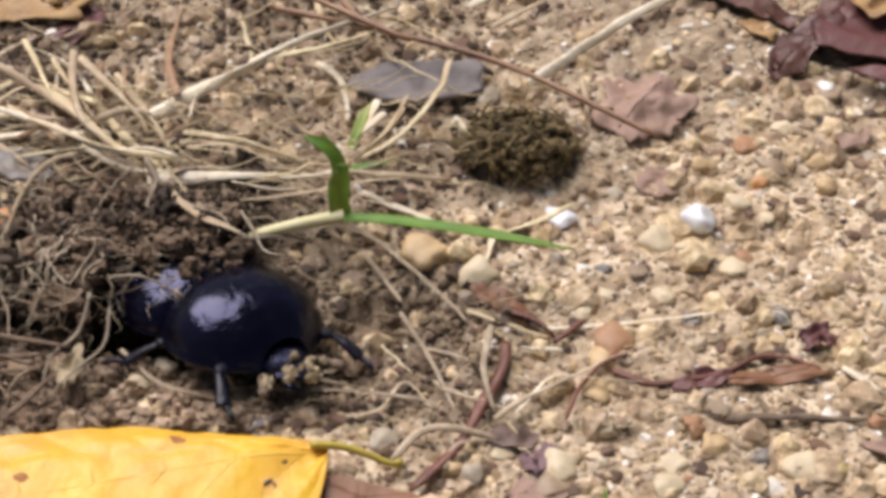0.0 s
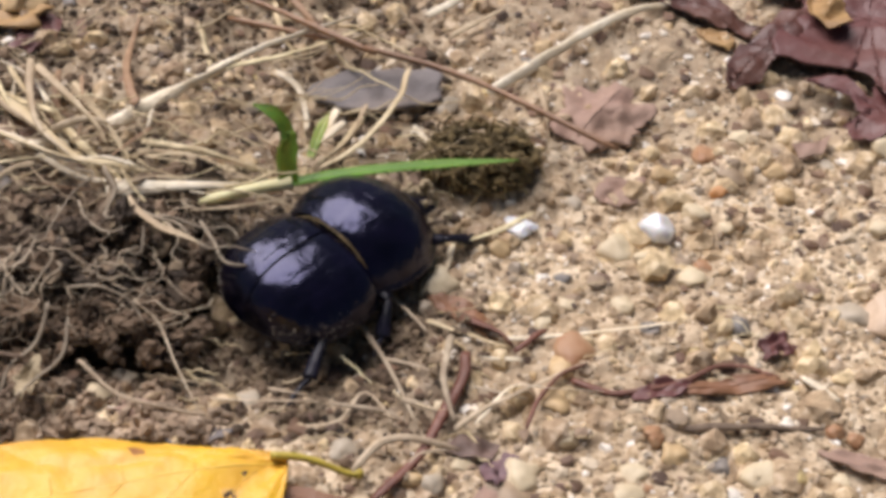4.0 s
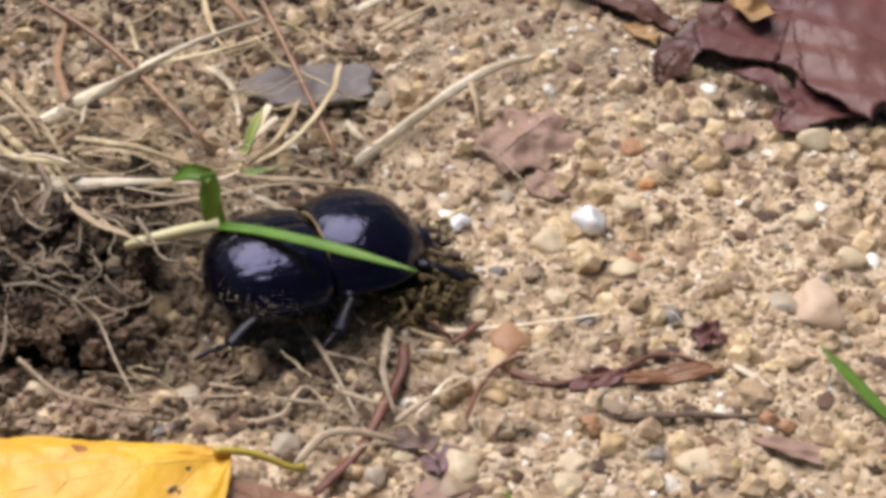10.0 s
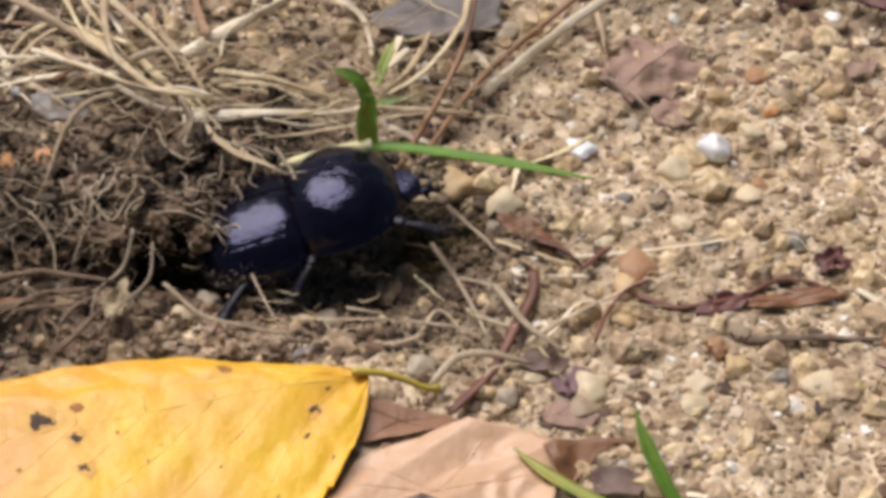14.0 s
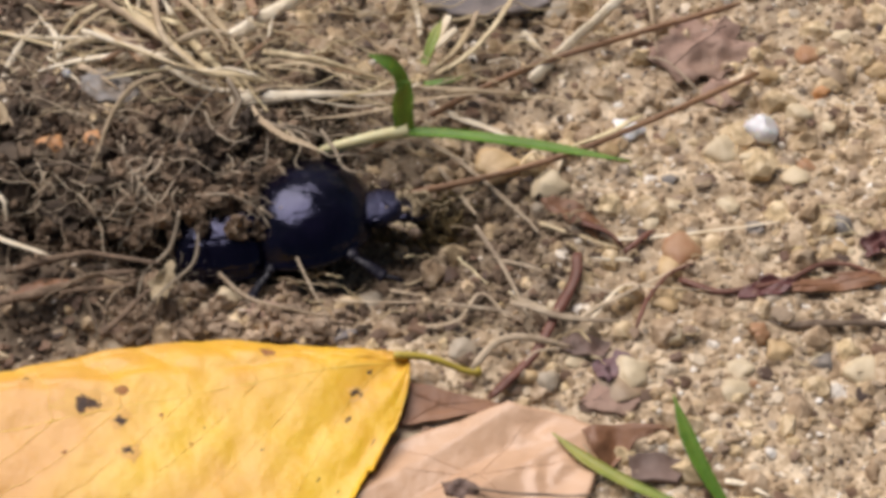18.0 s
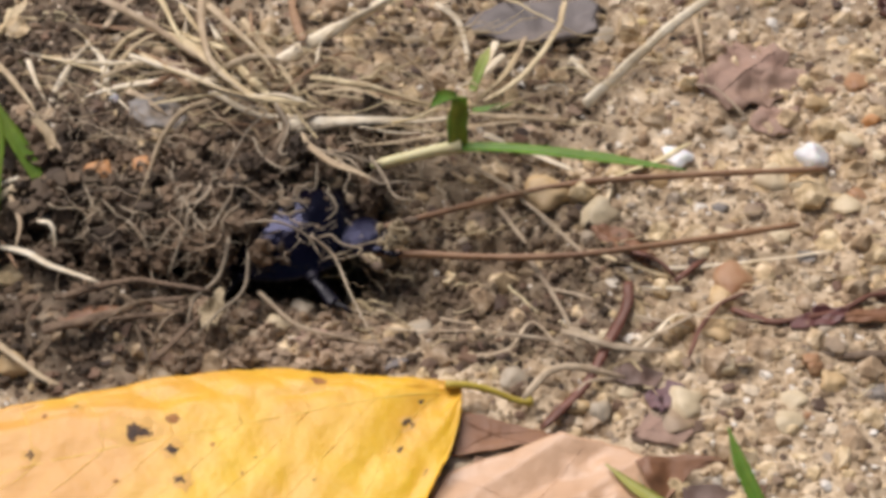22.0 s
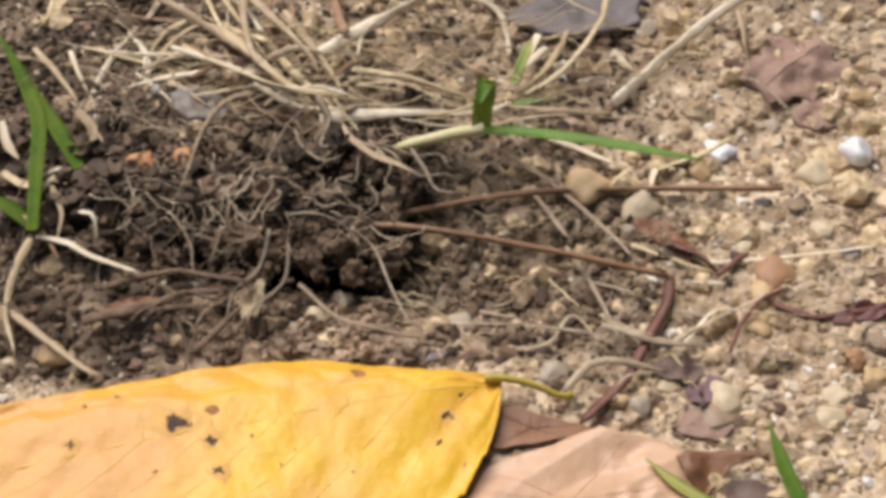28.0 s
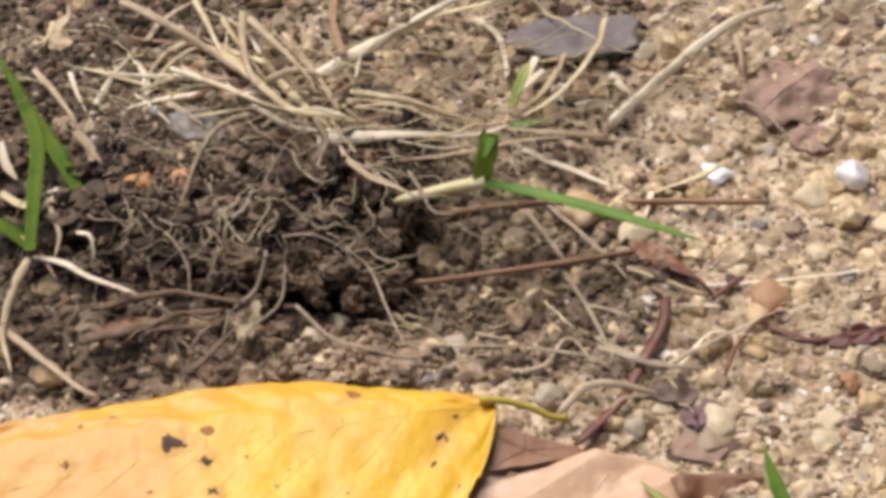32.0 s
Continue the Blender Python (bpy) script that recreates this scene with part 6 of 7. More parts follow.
# ---- grass shoot on the turf ----
def grass_shoot():
    root = thing("grass_shoot", "young green grass shoot with a pale sheath", "grass shoot")
    sheath = smooth_path([(-7.0, -1.2, -1.0), (-4.5, -0.9, -0.4), (-2.2, -0.4, -0.1), (-0.3, 0.0, 0.0), (0.4, 0.1, 0.1)], 20)
    r = 0.62 * np.r_[0.35, 0.6, np.linspace(0.78, 1, 18)]
    part("sheath", mesh_object("sheath", rings(sheath, r, r * 0.85)[0] * MM, rings(sheath, r, r)[1], SHEATH), root, "pale cream-green sheath")
    short = blade_mesh("short_blade", [(0.1, 0.1, -0.3), (0.0, 0.8, 1.3), (0.1, 1.5, 2.7), (0.05, 2.0, 3.8)], 1.7, GREEN, base=0.85, fold=0.4, tip=0.75)
    stub = part("short_blade", short, root, "short upright green blade")
    tip = part("blade_tip", blade_mesh("blade_tip", [(0.05, -0.05, -0.3), (-0.5, 0.45, 0.8), (-1.4, 0.9, 1.5), (-2.7, 1.4, 1.9)], 1.35, GREEN, base=0.9, fold=0.4), stub)
    tip.location = (0.0, 0.0019, 0.0036)
    long_me = blade_mesh("long_blade", [(-0.2, 0, 0), (4, 0.05, 0.4), (9, 0.0, 0.5), (14, -0.05, 0.35), (18.7, 0, 0)], 1.05, GREEN, base=0.9, fold=0.25)
    long = part("long_blade", long_me, root, "long narrow green blade")
    return root, long, stub, tip


SHOOT_OB, LONG_BLADE, STUB, STUB_TIP = grass_shoot()


def pine_needle(label, size, bow):
    me, _ = strand_mesh("pine_needle", [(0, 0, 0), (0.3 * size, 0.7 * bow, 0.2), (0.6 * size, bow, 0.2), (size, 0.0, 0.0)], 0.25, NEEDLE, taper=-0.15, wobble=0.0, count=30)
    return thing("pine_needle", label, "pine needle", group="pine needles", me=me)


NEEDLE_OBS = [pine_needle("long brown pine needle dragged by the beetle", 38.0, 2.3), pine_needle("long brown pine needle dragged by the beetle", 36.0, 2.0)]

LOOSE_STRAW = straw("straw", [(0, 0, 0), (6.5, 5.6, 0.2), (13.0, 10.6, 0.3), (18.0, 12.4, 0.2)], 0.55, PALE)
tagged(LOOSE_STRAW, "bleached straw leaning across the sand, nudged aside")
KNOCKED_STRAW = straw("straw", [(0, 0, 0), (2.6, -0.5, 0.15), (5.0, -0.6, 0.1), (8.6, 0.2, -0.2)], 0.42, GREYSTRAW)
tagged(KNOCKED_STRAW, "grey weathered straw lying beside the red stalk")


def dung_clump():
    root = thing("dung_clump", "olive-brown fibrous mossy dung clump dragged by the beetle", "dung")
    rng = np.random.default_rng(71)
    v = lump(ICO3, 900, 0.5, 6)
    v = v * np.array([4.6, 3.4, 2.2]) * (1 + 0.25 * vnoise(v[:, 0] * 5, v[:, 1] * 5 + v[:, 2] * 3))[:, None]
    part("core", mesh_object("core", v * MM, ICO3[1], DUNGM), root)
    d = rng.normal(size=(260, 3))
    d /= np.linalg.norm(d, axis=1, keepdims=True)
    pos = d * np.array([4.5, 3.4, 2.2]) * rng.uniform(0.9, 1.08, (260, 1))
    tagged(part("crumb", scatter_mesh("crumb", pos, rng.uniform(0.2, 0.6, 260), 0.8, DUNGM, 1, rng=rng), root), kind="stuff")
    vs, fs, total = [], [], 0
    for k in range(120):
        p0 = pos[k] * 1.02
        dd = rng.normal(size=3)
        dd /= np.linalg.norm(dd)
        pts = [p0 - dd * rng.uniform(0.8, 2), p0 + d[k] * 0.25, p0 + dd * rng.uniform(0.8, 2)]
        c = smooth_path(pts, 7, 0.1, rng)
        r = np.full(7, rng.uniform(0.05, 0.13))
        vv, ff = rings(c, r, r, sides=5)
        vs.append(vv)
        fs += [tuple(int(q) + total for q in face) for face in ff]
        total += len(vv)
    tagged(part("fibre", mesh_object("fibre", np.concatenate(vs) * MM, fs, FIBRE), root, "tawny plant fibres"), kind="stuff")
    return root


DUNG_OB = dung_clump()


def root_tuft():
    """Loose clump of roots and crumbs that sags over the burrow's mouth."""
    root = thing("root_tuft", "loose tuft of brown roots and soil crumbs sagging over the burrow", "roots")
    rng = np.random.default_rng(77)
    pos = np.clip(rng.normal(size=(260, 3)), -1.7, 1.7) * np.array([4.3, 2.2, 0.45])
    pos[:, 2] -= 0.12 * np.abs(pos[:, 0]) + 0.25 * np.maximum(-pos[:, 1], 0)
    tagged(part("crumb", clod_mesh("crumb", pos, 0.2 + 0.8 * rng.random(260) ** 2.2, CRUMBS, rng), root), kind="stuff")
    vs, fs, total = [], [], 0
    for k in range(20):
        p = np.clip(rng.normal(size=3), -1.7, 1.7) * np.array([4.2, 2.0, 0.4]) + np.array([0, 0, 0.5])
        a, reach = rng.uniform(-2.9, -0.2), rng.uniform(2, 6)
        pts = [p]
        for i in range(5):
            a += rng.normal(0, 0.8)
            p = p + np.array([np.cos(a), 0.7 * np.sin(a), -0.15 + rng.normal(0, 0.5)]) * reach / 5
            pts.append(p)
        c = smooth_path(pts, 16, 0.08, rng)
        r = (0.04 + 0.08 * rng.random() ** 2) * np.linspace(1, 0.4, 16)
        vv, ff = rings(c, r, r, sides=5)
        vs.append(vv)
        fs += [tuple(int(q) + total for q in face) for face in ff]
        total += len(vv)
    tagged(part("rootlet", mesh_object("rootlet", np.concatenate(vs) * MM, fs, ROOTM), root), kind="stuff")
    return root


TUFT_OB = root_tuft()


# ---- the beetle ----
def grid_mesh(name, pts, material, wrap=False):
    """Mesh of a grid of points [rows, cols, 3] in millimetres."""
    n, k = pts.shape[:2]
    f = []
    for i in range(n - 1):
        for j in range(k if wrap else k - 1):
            b = (j + 1) % k
            f.append((i * k + j, (i + 1) * k + j, (i + 1) * k + b, i * k + b))
    return mesh_object(name, pts.reshape(-1, 3) * MM, f, material)


def blob(name, centre, radii, material, level=3, shape=None):
    v = ICO3[0] * 1.0
    if shape is not None:
        v = shape(v)
    return mesh_object(name, (v * np.array(radii) + np.array(centre)) * MM, ICO3[1], material)


def tube_mesh(name, pts, radii, material, flat=1.0, count=16, sides=8, spikes=0, spike=0.4):
    c = smooth_path(pts, count)
    r = np.interp(np.linspace(0, 1, count), np.linspace(0, 1, len(radii)), radii)
    v, f = rings(c, r, r * flat, sides=sides)
    v, f = [v], list(f)
    total = len(v[0])
    for k in range(spikes):
        i = int((k + 1) / (spikes + 0.6) * (count - 1))
        d = c[min(i + 1, count - 1)] - c[i - 1]
        d = d / np.linalg.norm(d)
        out = np.cross(d, (0, 0, 1.0))
        out = out / np.linalg.norm(out) * (1 if k % 2 else -1)
        tip = c[i] + (out + 0.5 * d) * spike
        vv, ff = rings(np.array([c[i], (c[i] + tip) / 2, tip]), [0.13, 0.09, 0.02], [0.13, 0.09, 0.02], sides=5)
        v.append(vv)
        f += [tuple(int(q) + total for q in face) for face in ff]
        total += len(vv)
    return mesh_object(name, np.concatenate(v) * MM, f, material)


def build_beetle():
    root = thing("dung_beetle", "glossy blue-black dung beetle dusted with sand", "beetle")
    # wing cases: two halves with lengthwise grooves
    s = np.linspace(0, 1, 60)
    shape = np.where(s < 0.4, 0.70 + 0.30 * np.sqrt(np.clip(1 - ((0.4 - s) / 0.4) ** 4, 0, 1)), np.sqrt(np.clip(1 - ((s - 0.4).clip(0) / 0.6) ** 2.5, 0, 1)))
    th = np.linspace(0.012, 1.95, 90)
    for sgn in (1, -1):
        a = 7.0 * shape[:, None]
        hgt = (4.7 * shape**0.9 * (1 - 0.06 * (1 - s) ** 2))[:, None]
        groove = np.zeros((60, 90))
        for k in range(8):
            c = 0.14 + k * 0.17
            groove += np.exp(-(((th - c) / 0.022) ** 2))[None] * np.ones((60, 1))
        groove *= (np.sin(np.pi * np.clip(s, 0.02, 0.98)) ** 0.4)[:, None] * 0.022
        rim = 0.2 * np.exp(-(((th - 1.62) / 0.06) ** 2))[None]
        rad = 1 - (groove - rim) / 6
        seam = 0.05 * np.exp(-((th / 0.035) ** 2))[None]
        under = np.where(th > 1.57, 1 - 0.8 * (th - 1.57), 1)[None]
        x = (0.4 - 10.2 * s)[:, None] * np.ones((1, 90))
        y = sgn * a * np.sin(th)[None] ** 0.9 * rad * under
        z = 2.2 + hgt * np.cos(th)[None] * np.where(np.cos(th)[None] > 0, 1, 0.5) * rad - seam
        pts = np.stack([x, y, z], -1)
        part("wing_case", grid_mesh("wing_case", pts[::-1] if sgn > 0 else pts[::-1, ::-1], CHITIN), root, "grooved glossy blue-black wing case")
    part("abdomen", blob("abdomen", (-4.4, 0, 2.3), (5.4, 5.0, 1.5), CHITIN), root, "dark underside")
    part("thorax", blob("thorax", (2.2, 0, 2.1), (4.6, 4.3, 1.5), CHITIN), root)
    # pronotum
    s = np.linspace(0, 1, 50)
    th = np.linspace(-1.85, 1.85, 90)
    wid = 6.85 * np.sqrt(np.clip(1 - ((s - 0.4) / 0.64) ** 2, 0.02, 1)) ** np.where(s < 0.4, 0.8, 1.0)
    hgt = 5.15 * np.sqrt(np.clip(1 - ((s - 0.36) / 0.7) ** 2, 0.02, 1))
    x = (0.3 + 8.9 * s)[:, None] - 0.9 * (1 - np.cos(th))[None] * (0.5 - s[:, None])
    y = wid[:, None] * np.sign(np.sin(th))[None] * np.abs(np.sin(th))[None] ** 0.9 * np.where(np.abs(th) > 1.57, 1 - 0.9 * (np.abs(th) - 1.57), 1)[None]
    rim = 1 + 0.035 * np.exp(-(((np.abs(th) - 1.5) / 0.06) ** 2))[None] - 0.02 * np.exp(-((th / 0.03) ** 2))[None] * (s < 0.8)[:, None]
    z = 2.3 + hgt[:, None] * np.cos(th)[None] * np.where(np.cos(th)[None] > 0, 1, 0.45) * rim
    shield = part("pronotum", grid_mesh("pronotum", np.stack([x, y * rim, z], -1), CHITIN), root, "smooth domed blue-black shield")
    band = np.linspace(-1.45, 1.45, 40)
    line = np.stack([np.full(40, 0.4) - 0.3 * (1 - np.cos(band)), 5.3 * np.sin(band), 2.3 + 4.0 * np.cos(band)], 1)
    v, f = rings(line, 0.14 + 0.09 * vnoise(band * 9, 2.2), 0.16 + 0.08 * vnoise(band * 11, 5.2), sides=6)
    part("bristle_fringe", mesh_object("bristle_fringe", v * MM, f, HAIR), root, "tawny bristle fringe dusted with sand")
    # head
    head = part("head", blob("head", (8.6, 0, 3.0), (2.5, 2.5, 1.25), CHITINB, shape=lambda v: v * np.stack([np.ones(len(v)), 1 - 0.25 * (v[:, 0] > 0) * v[:, 0], np.ones(len(v))], 1)), root, "flat punctured blue-black head")
    head.location = (0.0, 0, -0.0007)
    part("snout_plate", blob("snout_plate", (10.3, 0, 2.7), (1.5, 1.7, 0.5), CHITINB), head)
    for sgn in (1, -1):
        part("eye", blob("eye", (8.4, sgn * 2.2, 3.1), (0.55, 0.5, 0.5), CHITIN), head)
        part("mandible", tube_mesh("mandible", [(10.8, sgn * 0.9, 2.4), (12.0, sgn * 1.0, 2.2), (12.6, sgn * 0.3, 2.1)], [0.4, 0.3, 0.1], CHITIN, 0.6), head)
        part("antenna", tube_mesh("antenna", [(9.3, sgn * 2.1, 2.6), (10.4, sgn * 3.2, 2.9), (11.4, sgn * 3.6, 2.7), (12.2, sgn * 4.0, 2.6)], [0.14, 0.12, 0.14, 0.5, 0.35], DARKWOOD), head, "thin clubbed antenna")
    rng = np.random.default_rng(55)
    pos = np.array([10.6, 0.0, 3.1]) + rng.normal(size=(60, 3)) * np.array([0.8, 1.1, 0.45])
    tagged(part("soil_crust", clod_mesh("soil_crust", pos[:26], rng.uniform(0.2, 0.5, 26), PALECRUMB, rng), head, "pale soil stuck to the face"), kind="stuff")
    # sand grains sticking to the back
    n = 1000
    ss, tt = rng.uniform(0.2, 0.95, n), rng.choice([1, -1], n) * (1.68 - 1.15 * rng.random(n) ** 1.1)
    sh = np.where(ss < 0.4, 0.97, np.sqrt(np.clip(1 - ((ss - 0.4).clip(0) / 0.6) ** 2.5, 0, 1)))
    pos = np.stack([0.4 - 10.2 * ss, 7.03 * sh * np.sin(tt), 2.2 + 4.7 * sh**0.9 * np.cos(tt) * (1 - 0.1 * (1 - ss) ** 2)], 1)
    size = 0.012 + 0.065 * rng.random(n) ** 3.0
    tagged(part("sand_dust", scatter_mesh("sand_dust", pos, size, 1.0, DUST, 1, rng=rng), root, "sand grains stuck to the wing cases"), kind="stuff")
    legs = []
    root.scale = (0.91, 0.91, 0.91)
    for sgn in (1, -1):
        for name, b, knee, foot, toe, r in (("front_leg", (6.0, 2.9, 2.0), (2.4, 2.9, 0.3), (4.8, 3.9, -1.3), (6.4, 4.0, -1.85), 0.85),
                                            ("middle_leg", (1.2, 3.4, 1.9), (-0.4, 3.6, 0.5), (-2.4, 5.2, -1.4), (-4.2, 6.2, -1.8), 0.7),
                                            ("hind_leg", (-2.6, 3.4, 1.9), (-3.2, 3.0, 0.4), (-6.4, 4.8, -1.4), (-9.4, 5.8, -1.8), 0.8)):
            q = lambda p: (p[0], sgn * p[1], p[2])
            femur = part(name, tube_mesh("femur", [(0, 0, 0), tuple(np.array(q(knee)) * 0.5 + (0, 0, 0.2)), q(knee)], [r * 0.7, r * 1.0, r * 0.65], LEGM, 0.7), root, "dark blue-black spiny leg")
            part("tibia", tube_mesh("tibia", [q(knee), tuple((np.array(q(knee)) + np.array(q(foot))) / 2 + (0, 0, 0.15)), q(foot)], [0.36, 0.54, 0.74], LEGM, 0.6, spikes=8), femur)
            part("tarsus", tube_mesh("tarsus", [q(foot), tuple((np.array(q(foot)) + np.array(q(toe))) / 2 + (0, 0, 0.2)), q(toe)], [0.24, 0.27, 0.2, 0.25, 0.12], LEGM), femur)
            legs.append((femur, q(b), sgn, name))
    return root, legs, head


BEETLE_OB, LEGS, HEAD_OB = build_beetle()


# ---- what moves ----
BEETLE = [
    (0, -13.4, -4.92, -1.1, -48, 10, -14),
    (0.5, -10.41, -5.15, -0.8, -18, 11, -14),
    (1, -10.37, -4.72, -0.6, -2, 8, -14),
    (1.5, -10.14, -3.54, -0.5, -1, 7, -14),
    (2, -7.34, -2.45, -0.3, -1, 6, -14),
    (2.5, -3.97, -2.52, 0.0, 15, 4, -14),
    (3, -3.37, -0.04, 0.0, 38, 2, -3),
    (3.5, -2.45, 1.63, 0.0, 47, 2, 0),
    (5.5, 2.45, 0.71, 0.0, 38, 0, -3),
    (6, 5.19, 1.38, 0.0, 39, 0, -2),
    (6.5, 5.65, 4.41, 0.0, 63, 0, 0),
    (7, 6.78, 6.20, 0.0, 59, 0, 0),
    (7.5, 6.93, 7.36, 0.0, 64, 0, 0),
    (8, 9.64, 8.82, 0.0, 59, 0, 0),
    (8.5, 7.27, 7.71, 0.3, 61, 0, 0),
    (9, 3.80, 3.76, 0.3, 45, 0, 0),
    (9.5, 3.40, 1.06, 0.2, 31, 0, -7),
    (10, 2.20, 0.60, 0.0, 19, 0, -14),
    (10.5, 3.38, -2.06, 0.0, 21, 0, -13),
    (11, 1.64, -3.39, 0.0, 22, 0, -13),
    (11.5, -1.06, -2.97, 0.0, 28, 0, -9),
    (12, -1.16, -2.71, -0.1, 20, 0, -14),
    (12.5, -4.42, -3.52, -0.2, 16, 2, -14),
    (13, -3.27, -1.50, -0.3, 9, 4, -14),
    (13.5, -6.48, -2.92, -0.4, 14, 11, -14),
    (14, -9.05, -2.54, -0.6, 13, 14, -14),
    (14.5, -9.8, -3.50, -0.8, 9, 15, -14),
    (15, -9.2, -3.35, -1.2, 8, 18, -14),
    (15.5, -9.9, -5.2, -1.5, 9, 17, -14),
    (18, -15.7, -3.74, -2.2, 2, 8, -12),
    (19, -18.7, -2.46, -2.8, -6, 8, -12),
    (20, -19.2, -1.95, -2.8, -14, 10, -12),
    (21, -20.7, -0.75, -2.9, -18, 12, -12),
    (22, -20.5, -1.05, -3.0, -18, 14, -12),
    (24, -19.59, -0.85, -3.4, -18, 15, -12),
    (26, -21.17, 1.29, -5.6, -10, 20, -12),
    (28.5, -22.17, 2.79, -12.0, -10, 30, -12),
]
SHOOT = [
    (0, -4.11, 2.44, -11.8, 1.5),
    (1, -4.56, 4.15, -5.3, 1.4),
    (2, -5.09, 5.03, -1.1, 1.4),
    (3, -4.70, 6.00, 3.3, 1.4),
    (3.5, -5.24, 7.53, 9.4, 1.4),
    (5.5, -5.13, 5.18, -9.0, 10.0),
    (6, -4.48, 3.96, -12.0, 11.5),
    (6.5, -4.43, 4.12, -17.6, 11.9),
    (7, -4.41, 4.31, -30.6, 9.4),
    (7.5, -4.66, 3.05, -31.1, 10.0),
    (8, -4.60, 2.07, -29.7, 10.8),
    (8.5, -5.11, 1.85, -33.0, 8.6),
    (9, -5.81, -1.62, -47.0, -0.5),
    (9.5, -5.54, 1.25, -37.9, 13.0),
    (10, -5.72, 2.10, -32.2, 14.2),
    (10.5, -5.43, 2.33, -32.6, 10.3),
    (11, -4.93, 1.61, -34.4, 19.9),
    (11.5, -5.28, 4.01, -4.8, 1.7),
    (12, -4.42, 4.58, -7.1, 1.7),
    (12.5, -5.83, 4.04, -4.3, 1.6),
    (13, -5.07, 4.08, -3.3, 1.6),
    (14, -4.35, 3.15, -13.8, 1.6),
    (15, -4.80, 2.17, -11.6, 1.5),
    (15.5, -4.38, 1.59, -12.2, 1.6),
    (17.5, -4.95, 3.61, -8.6, 1.5),
    (18.5, -5.11, 1.79, -15.4, 1.6),
    (19, -4.88, 3.46, -10.6, 1.5),
    (20.5, -5.27, 4.08, -8.1, 1.5),
    (23, -4.32, 4.00, -10.2, 1.5),
    (24.5, -4.04, 3.60, -11.4, 1.5),
    (26, -5.12, 2.82, -15.8, 1.4),
    (26.5, -5.17, 4.46, -11.5, 1.5),
    (28.5, -6.54, 5.27, -12.5, 1.4),
    (29, -5.90, 4.75, -15.7, 1.4),
    (30, -5.22, 4.41, -22.3, 1.5),
    (31, -5.65, 5.34, -17.4, 1.3),
    (32, -5.88, 1.64, -20.4, 1.5),
]
NEEDLE_A = [
    (0, -11.90, 32.00, 3.20, -27.1, 0),
    (3.5, -11.90, 31.60, 3.20, -27.1, 0),
    (7, -11.95, 31.65, 3.20, -27.1, 0),
    (8, -9.60, 34.40, 3.20, -34.0, 10),
    (9, -13.40, 45.60, 3.20, -60.3, 50),
    (10, -8.20, 49.00, 3.20, -71.2, 95),
    (11.5, 4.20, 47.00, 3.20, -94.1, 140),
    (13, 12.40, 40.20, 3.20, -108.3, 180),
    (15, 23.39, 25.00, 2.10, -138.8, 180),
    (17.5, 21.89, 23.61, 2.10, -146.1, 180),
    (19, 30.63, 15.61, 2.10, -161.7, 180),
    (20.5, 25.60, 8.06, 2.10, -165.0, 180),
    (23, 25.60, 2.00, 2.10, -174.0, 180),
    (24, 24.90, -0.80, 2.10, -176.0, 180),
    (26.5, 22.91, -0.60, 2.10, -177.6, 180),
    (28.5, 17.82, 2.57, 1.60, -172.1, 180),
    (29.5, 18.94, 1.12, 1.60, -173.3, 180),
    (30, 19.16, -0.22, 1.60, -176.7, 180),
    (31, 17.73, 3.69, 1.60, -170.8, 180),
    (32, 17.66, 3.23, 1.60, -173.3, 180),
]
NEEDLE_B = [
    (0, -31.80, 40.93, 4.20, -24.5),
    (2, -32.06, 41.03, 4.20, -24.5),
    (3.5, -31.39, 40.59, 4.20, -24.5),
    (6, -31.01, 39.57, 4.20, -24.7),
    (8, -37.19, 37.69, 4.20, -19.2),
    (9, -33.04, 35.86, 4.20, -37.7),
    (10, -31.71, 39.77, 4.20, -46.5),
    (11.5, -11.54, 40.22, 4.20, -74.3),
    (13, -0.36, 40.23, 4.20, -90.2),
    (15, 14.16, 32.50, 2.10, -118.9),
    (17.5, 26.26, 16.80, 2.10, -150.9),
    (19, 20.92, 5.52, 2.10, -164.1),
    (20.5, 22.30, 0.38, 2.10, -173.0),
    (23, 23.40, -2.80, 2.10, -177.5),
    (24, 24.40, -4.50, 2.10, -181.0),
    (26, 17.76, -8.72, 1.60, -187.7, 45),
    (28.5, 8.21, -7.16, 1.40, -190.0, 90),
    (29.5, 8.97, -8.24, 1.40, -191.5, 90),
    (30, 10.76, -9.07, 1.40, -192.0, 85),
    (31, 5.10, -1.14, 1.40, -170.8, 5),
    (32, 6.63, -2.29, 1.40, -174.6, 0),
]
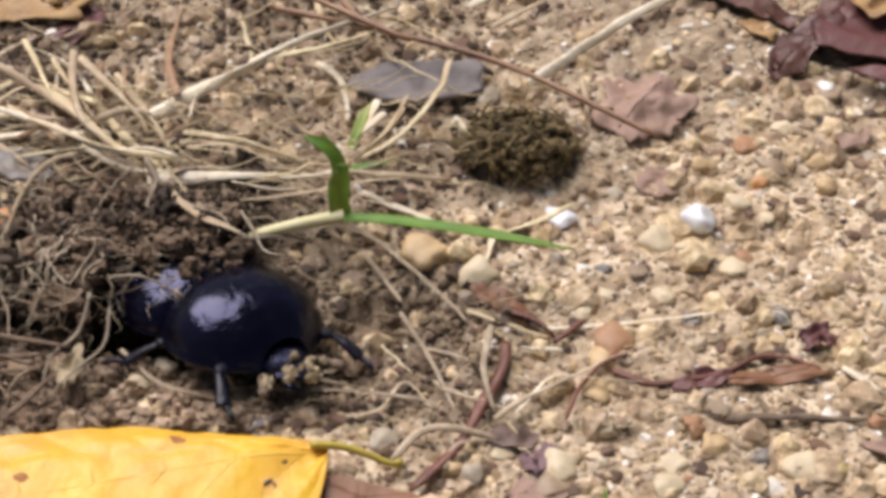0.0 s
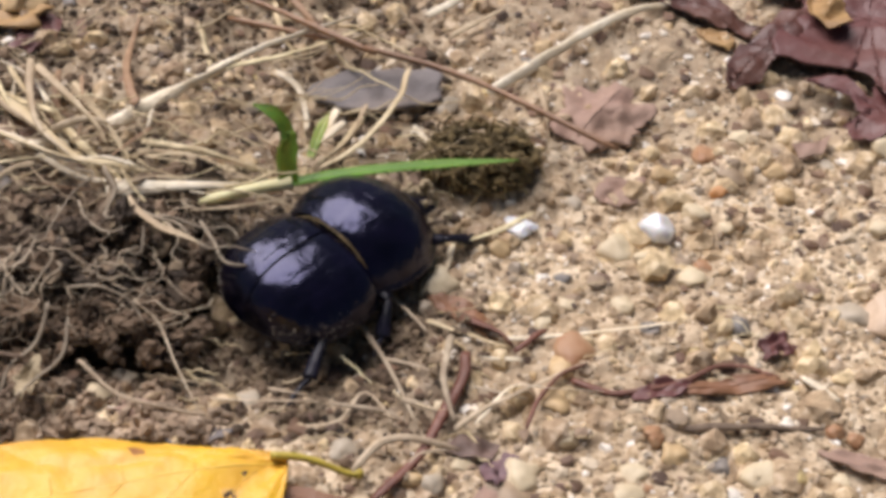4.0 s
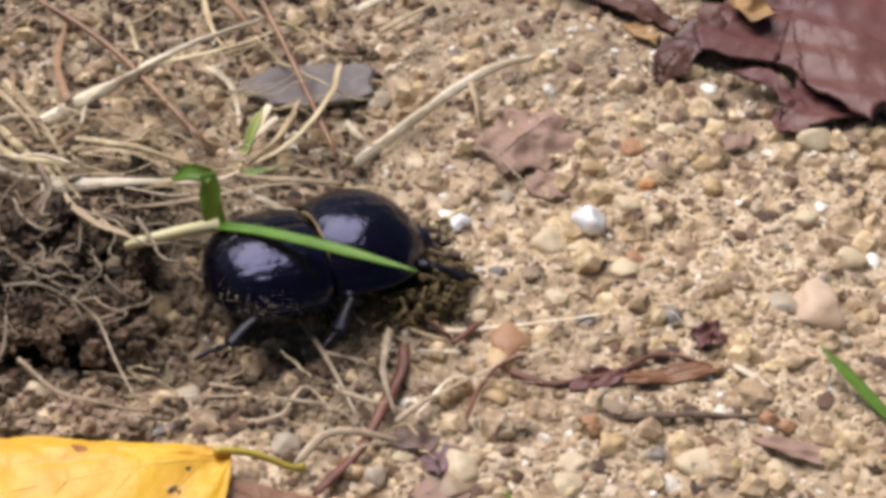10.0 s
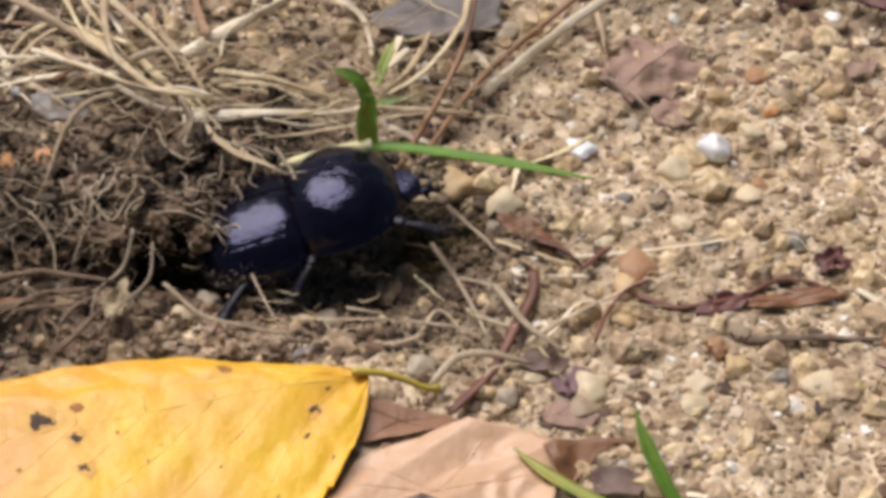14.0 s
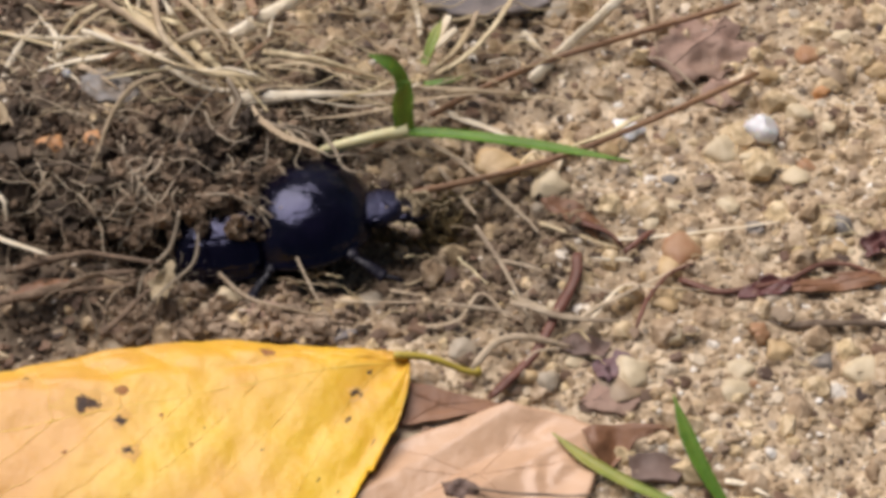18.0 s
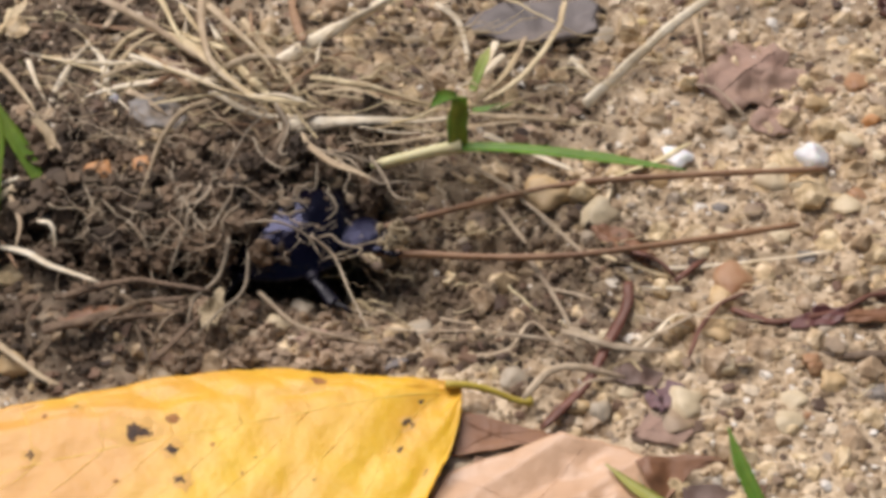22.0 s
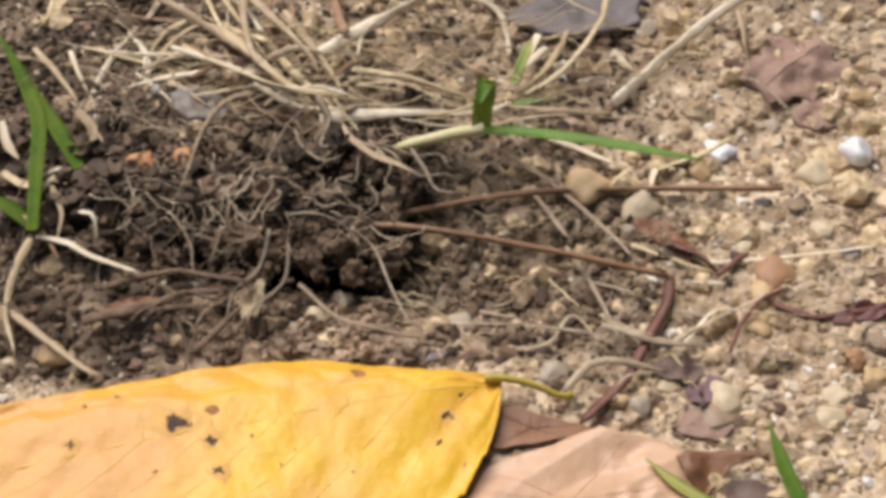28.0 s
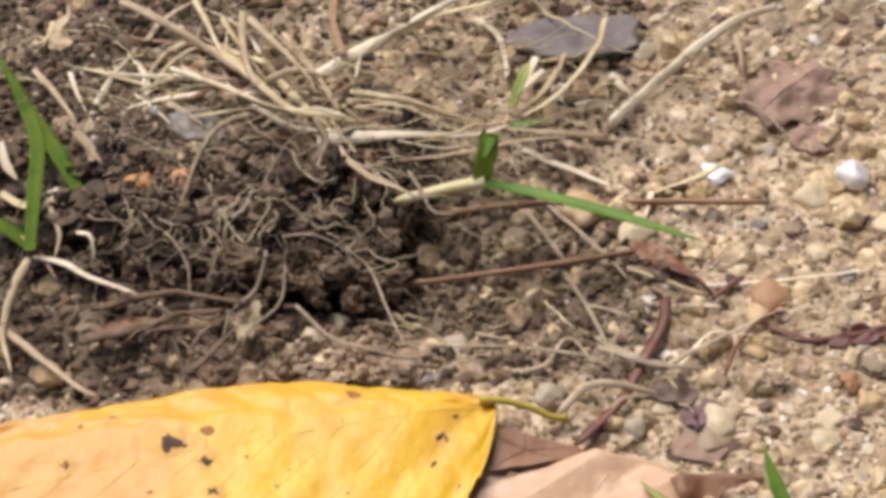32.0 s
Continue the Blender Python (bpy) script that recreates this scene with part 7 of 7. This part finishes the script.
DUNG = [
    (0, 10.36, 14.94, 2.00),
    (3.5, 10.55, 14.44, 2.00),
    (5.5, 10.35, 14.61, 2.00),
    (6, 10.40, 14.16, 2.00),
    (7, 10.43, 14.48, 2.00),
    (8, 13.31, 14.83, 2.00),
    (8.5, 13.67, 8.22, 2.00),
    (9, 10.40, -0.60, 1.20),
    (9.5, 10.0, -1.00, 0.60),
    (10, 10.5, -0.90, 0.60),
    (10.5, 9.6, -2.60, 0.40),
    (11, 7.20, -2.90, 0.10),
    (11.5, 6.80, -2.80, -0.20),
    (12, 6.20, -2.80, -0.50),
    (13, 4.60, -2.00, -1.40),
    (13.5, 4.20, -1.20, -1.80),
    (14, 3.20, -1.00, -2.00),
    (15, 2.00, -0.60, -2.20),
    (17.5, -1.72, -0.57, -1.80),
    (18, -2.70, -0.07, -2.00),
    (19, -4.76, -0.30, -2.80),
    (20, -8.37, 1.57, -4.00),
    (21, -11.82, 3.29, -6.00),
    (23, -15.99, 4.19, -7.00),
    (26.5, -18.27, 2.33, -8.00),
    (28.5, -18.71, 2.84, -8.00),
]
TUFT = [
    (0, -18.8, 0.4, 5.4),
    (0.5, -19.4, 0.2, 5.3),
    (1.5, -21.2, 0.6, 4.9),
    (2.5, -19.8, -2.8, 3.4),
    (3, -19.2, -4.0, 2.7),
    (3.5, -18.8, -4.3, 2.5),
    (5.5, -18.2, -4.6, 2.4),
    (10.5, -18.2, -4.6, 2.4),
    (12, -18.8, -4.0, 2.7),
    (13.5, -20.6, -2.6, 3.3),
    (14.5, -21.2, -1.4, 4.6),
    (15.5, -20.9, -1.8, 4.8),
    (18, -21.6, -3.0, 4.5),
    (20, -23.0, -2.6, 4.2),
    (24, -23.8, -2.4, 4.2),
    (26, -21.6, -3.0, 3.5),
    (28.5, -19.4, -4.3, 2.7),
    (32, -19.2, -4.5, 2.6),
]


def motions():
    rows = [(t, pose(x * MM, y * MM, dz * MM, roll, -pitch, turn)) for t, x, y, dz, turn, pitch, roll in BEETLE]
    rows += [(30.0, pose(-0.0235, 0.002, -0.016, 0, -30, 0)), (32.0, pose(-0.024, 0.002, -0.017, 0, -30, 0))]
    walk(BEETLE_OB, rows)
    walk(HEAD_OB, [(0, pose(0, 0, -0.0007)), (13, pose(0, 0, -0.0007)), (15, pose(0.0013, 0, 0.0002, 0, 2, 0)), (18, pose(0.0016, 0, 0.0004, 0, 2, 0)), (32, pose(0.0016, 0, 0.0004, 0, 2, 0))])
    for k, (leg, base, sgn, name) in enumerate(LEGS):
        swing = []
        for i in range(81):
            t = i * 0.4
            busy = 1.0 if t < 16 else 0.45 if t < 26 else 0.0
            a = math.sin(t * 5.1 + k * 2.1) * busy
            b = math.sin(t * 5.1 + k * 2.1 + 1.4) * busy
            swing.append((t, pose(base[0] * MM, base[1] * MM, base[2] * MM, sgn * max(0.0, 7 * b), 0, 13 * a)))
        walk(leg, swing)
    walk(SHOOT_OB, [(t, pose(x * MM, y * MM, 0.005)) for t, x, y, turn, rise in SHOOT])
    walk(LONG_BLADE, [(t, pose(0, 0, 0, 0, -rise, turn)) for t, x, y, turn, rise in SHOOT])
    lean = ((0, 0, 0), (6, 0, 0), (6.5, 0, -8), (7, -2, -16), (8, -5, -34), (9, -8, -58), (10, -8, -58), (11.5, -6, -34), (13, -4, -12), (14, 0, 0), (18, 0, 0), (20, 0, -4), (22, 2, -10), (24, 4, -18), (28.5, 10, -22), (32, 12, -22))
    walk(STUB, [(t, pose(0, 0, 0, 0, a, 0)) for t, a, b in lean])
    turned = {6.5: 40, 7: 78, 8: 50, 20: 40, 22: 75, 24: 105, 28.5: 105, 32: 105}
    walk(STUB_TIP, [(t, pose(0, 0.0019, 0.0036, 0, b, turned.get(t, 0))) for t, a, b in lean])
    for ob, rows in zip(NEEDLE_OBS, (NEEDLE_A, NEEDLE_B)):
        walk(ob, [(t, pose(x * MM, y * MM, z * MM, flip[0] if flip else 0, 0 if t < 9 else 1.0, turn)) for t, x, y, z, turn, *flip in rows])
    walk(DUNG_OB, [(t, pose(x * MM, y * MM, z * MM, 0, 0, 25 * min(1.0, max(0.0, t - 8.0)))) for t, x, y, z in DUNG] + [(32.0, pose(-0.019, -0.002, -0.008, 0, 0, 25))])
    walk(MAUVE_OB, [(t, pose(x * MM, y * MM, z * MM, 0, 0, turn)) for t, x, y, z, turn in ((0, 21.0, 21.7, 0.2, 12), (7.5, 21.0, 21.7, 0.2, 12), (8, 21.0, 21.2, 0.2, 11), (9, 20.4, 17.9, 0, 0), (32, 20.4, 17.9, 0, 0))])
    walk(TUFT_OB, [(t, pose(x * MM, y * MM, z * MM)) for t, x, y, z in TUFT])
    walk(KNOCKED_STRAW, [(t, pose(x * MM, y * MM, 0.0016, 0, 0, turn)) for t, x, y, turn in ((0, 7.9, -5.8, -91), (12.5, 7.9, -5.8, -91), (14, 5.8, -9.0, -55), (15, 3.6, -12.5, -14), (32, 3.6, -12.5, -14))])
    walk(LOOSE_STRAW, [(0, pose(0.01129, 0.02382, 0.0012, 0, 0, 5.0)), (3.5, pose(0.01138, 0.02380, 0.0012, 0, 0, 3.2)), (6, pose(0.01123, 0.02356, 0.0012, 0, 0, 4.5)), (7, pose(0.01147, 0.02328, 0.0012, 0, 0, 4.6)), (8, pose(0.01120, 0.02222, 0.0012, 0, 0, 3.2)), (9, pose(0.00666, 0.01480, 0.0012, 0, 0, 7.6)), (10, pose(0.00562, 0.01379, 0.0012, 0, 0, 7.0)), (13, pose(0.00541, 0.01386, 0.0012, 0, 0, 7.7)), (17.5, pose(0.00547, 0.01283, 0.0012, 0, 0, 12.2)), (20.5, pose(0.00517, 0.01281, 0.0012, 0, 0, 11.0)), (23, pose(0.00637, 0.01332, 0.0012, 0, 0, 11.9)), (26.5, pose(0.00491, 0.01258, 0.0012, 0, 0, 10.8)), (32, pose(0.00475, 0.01278, 0.0012, 0, 0, 11.4))])


motions()
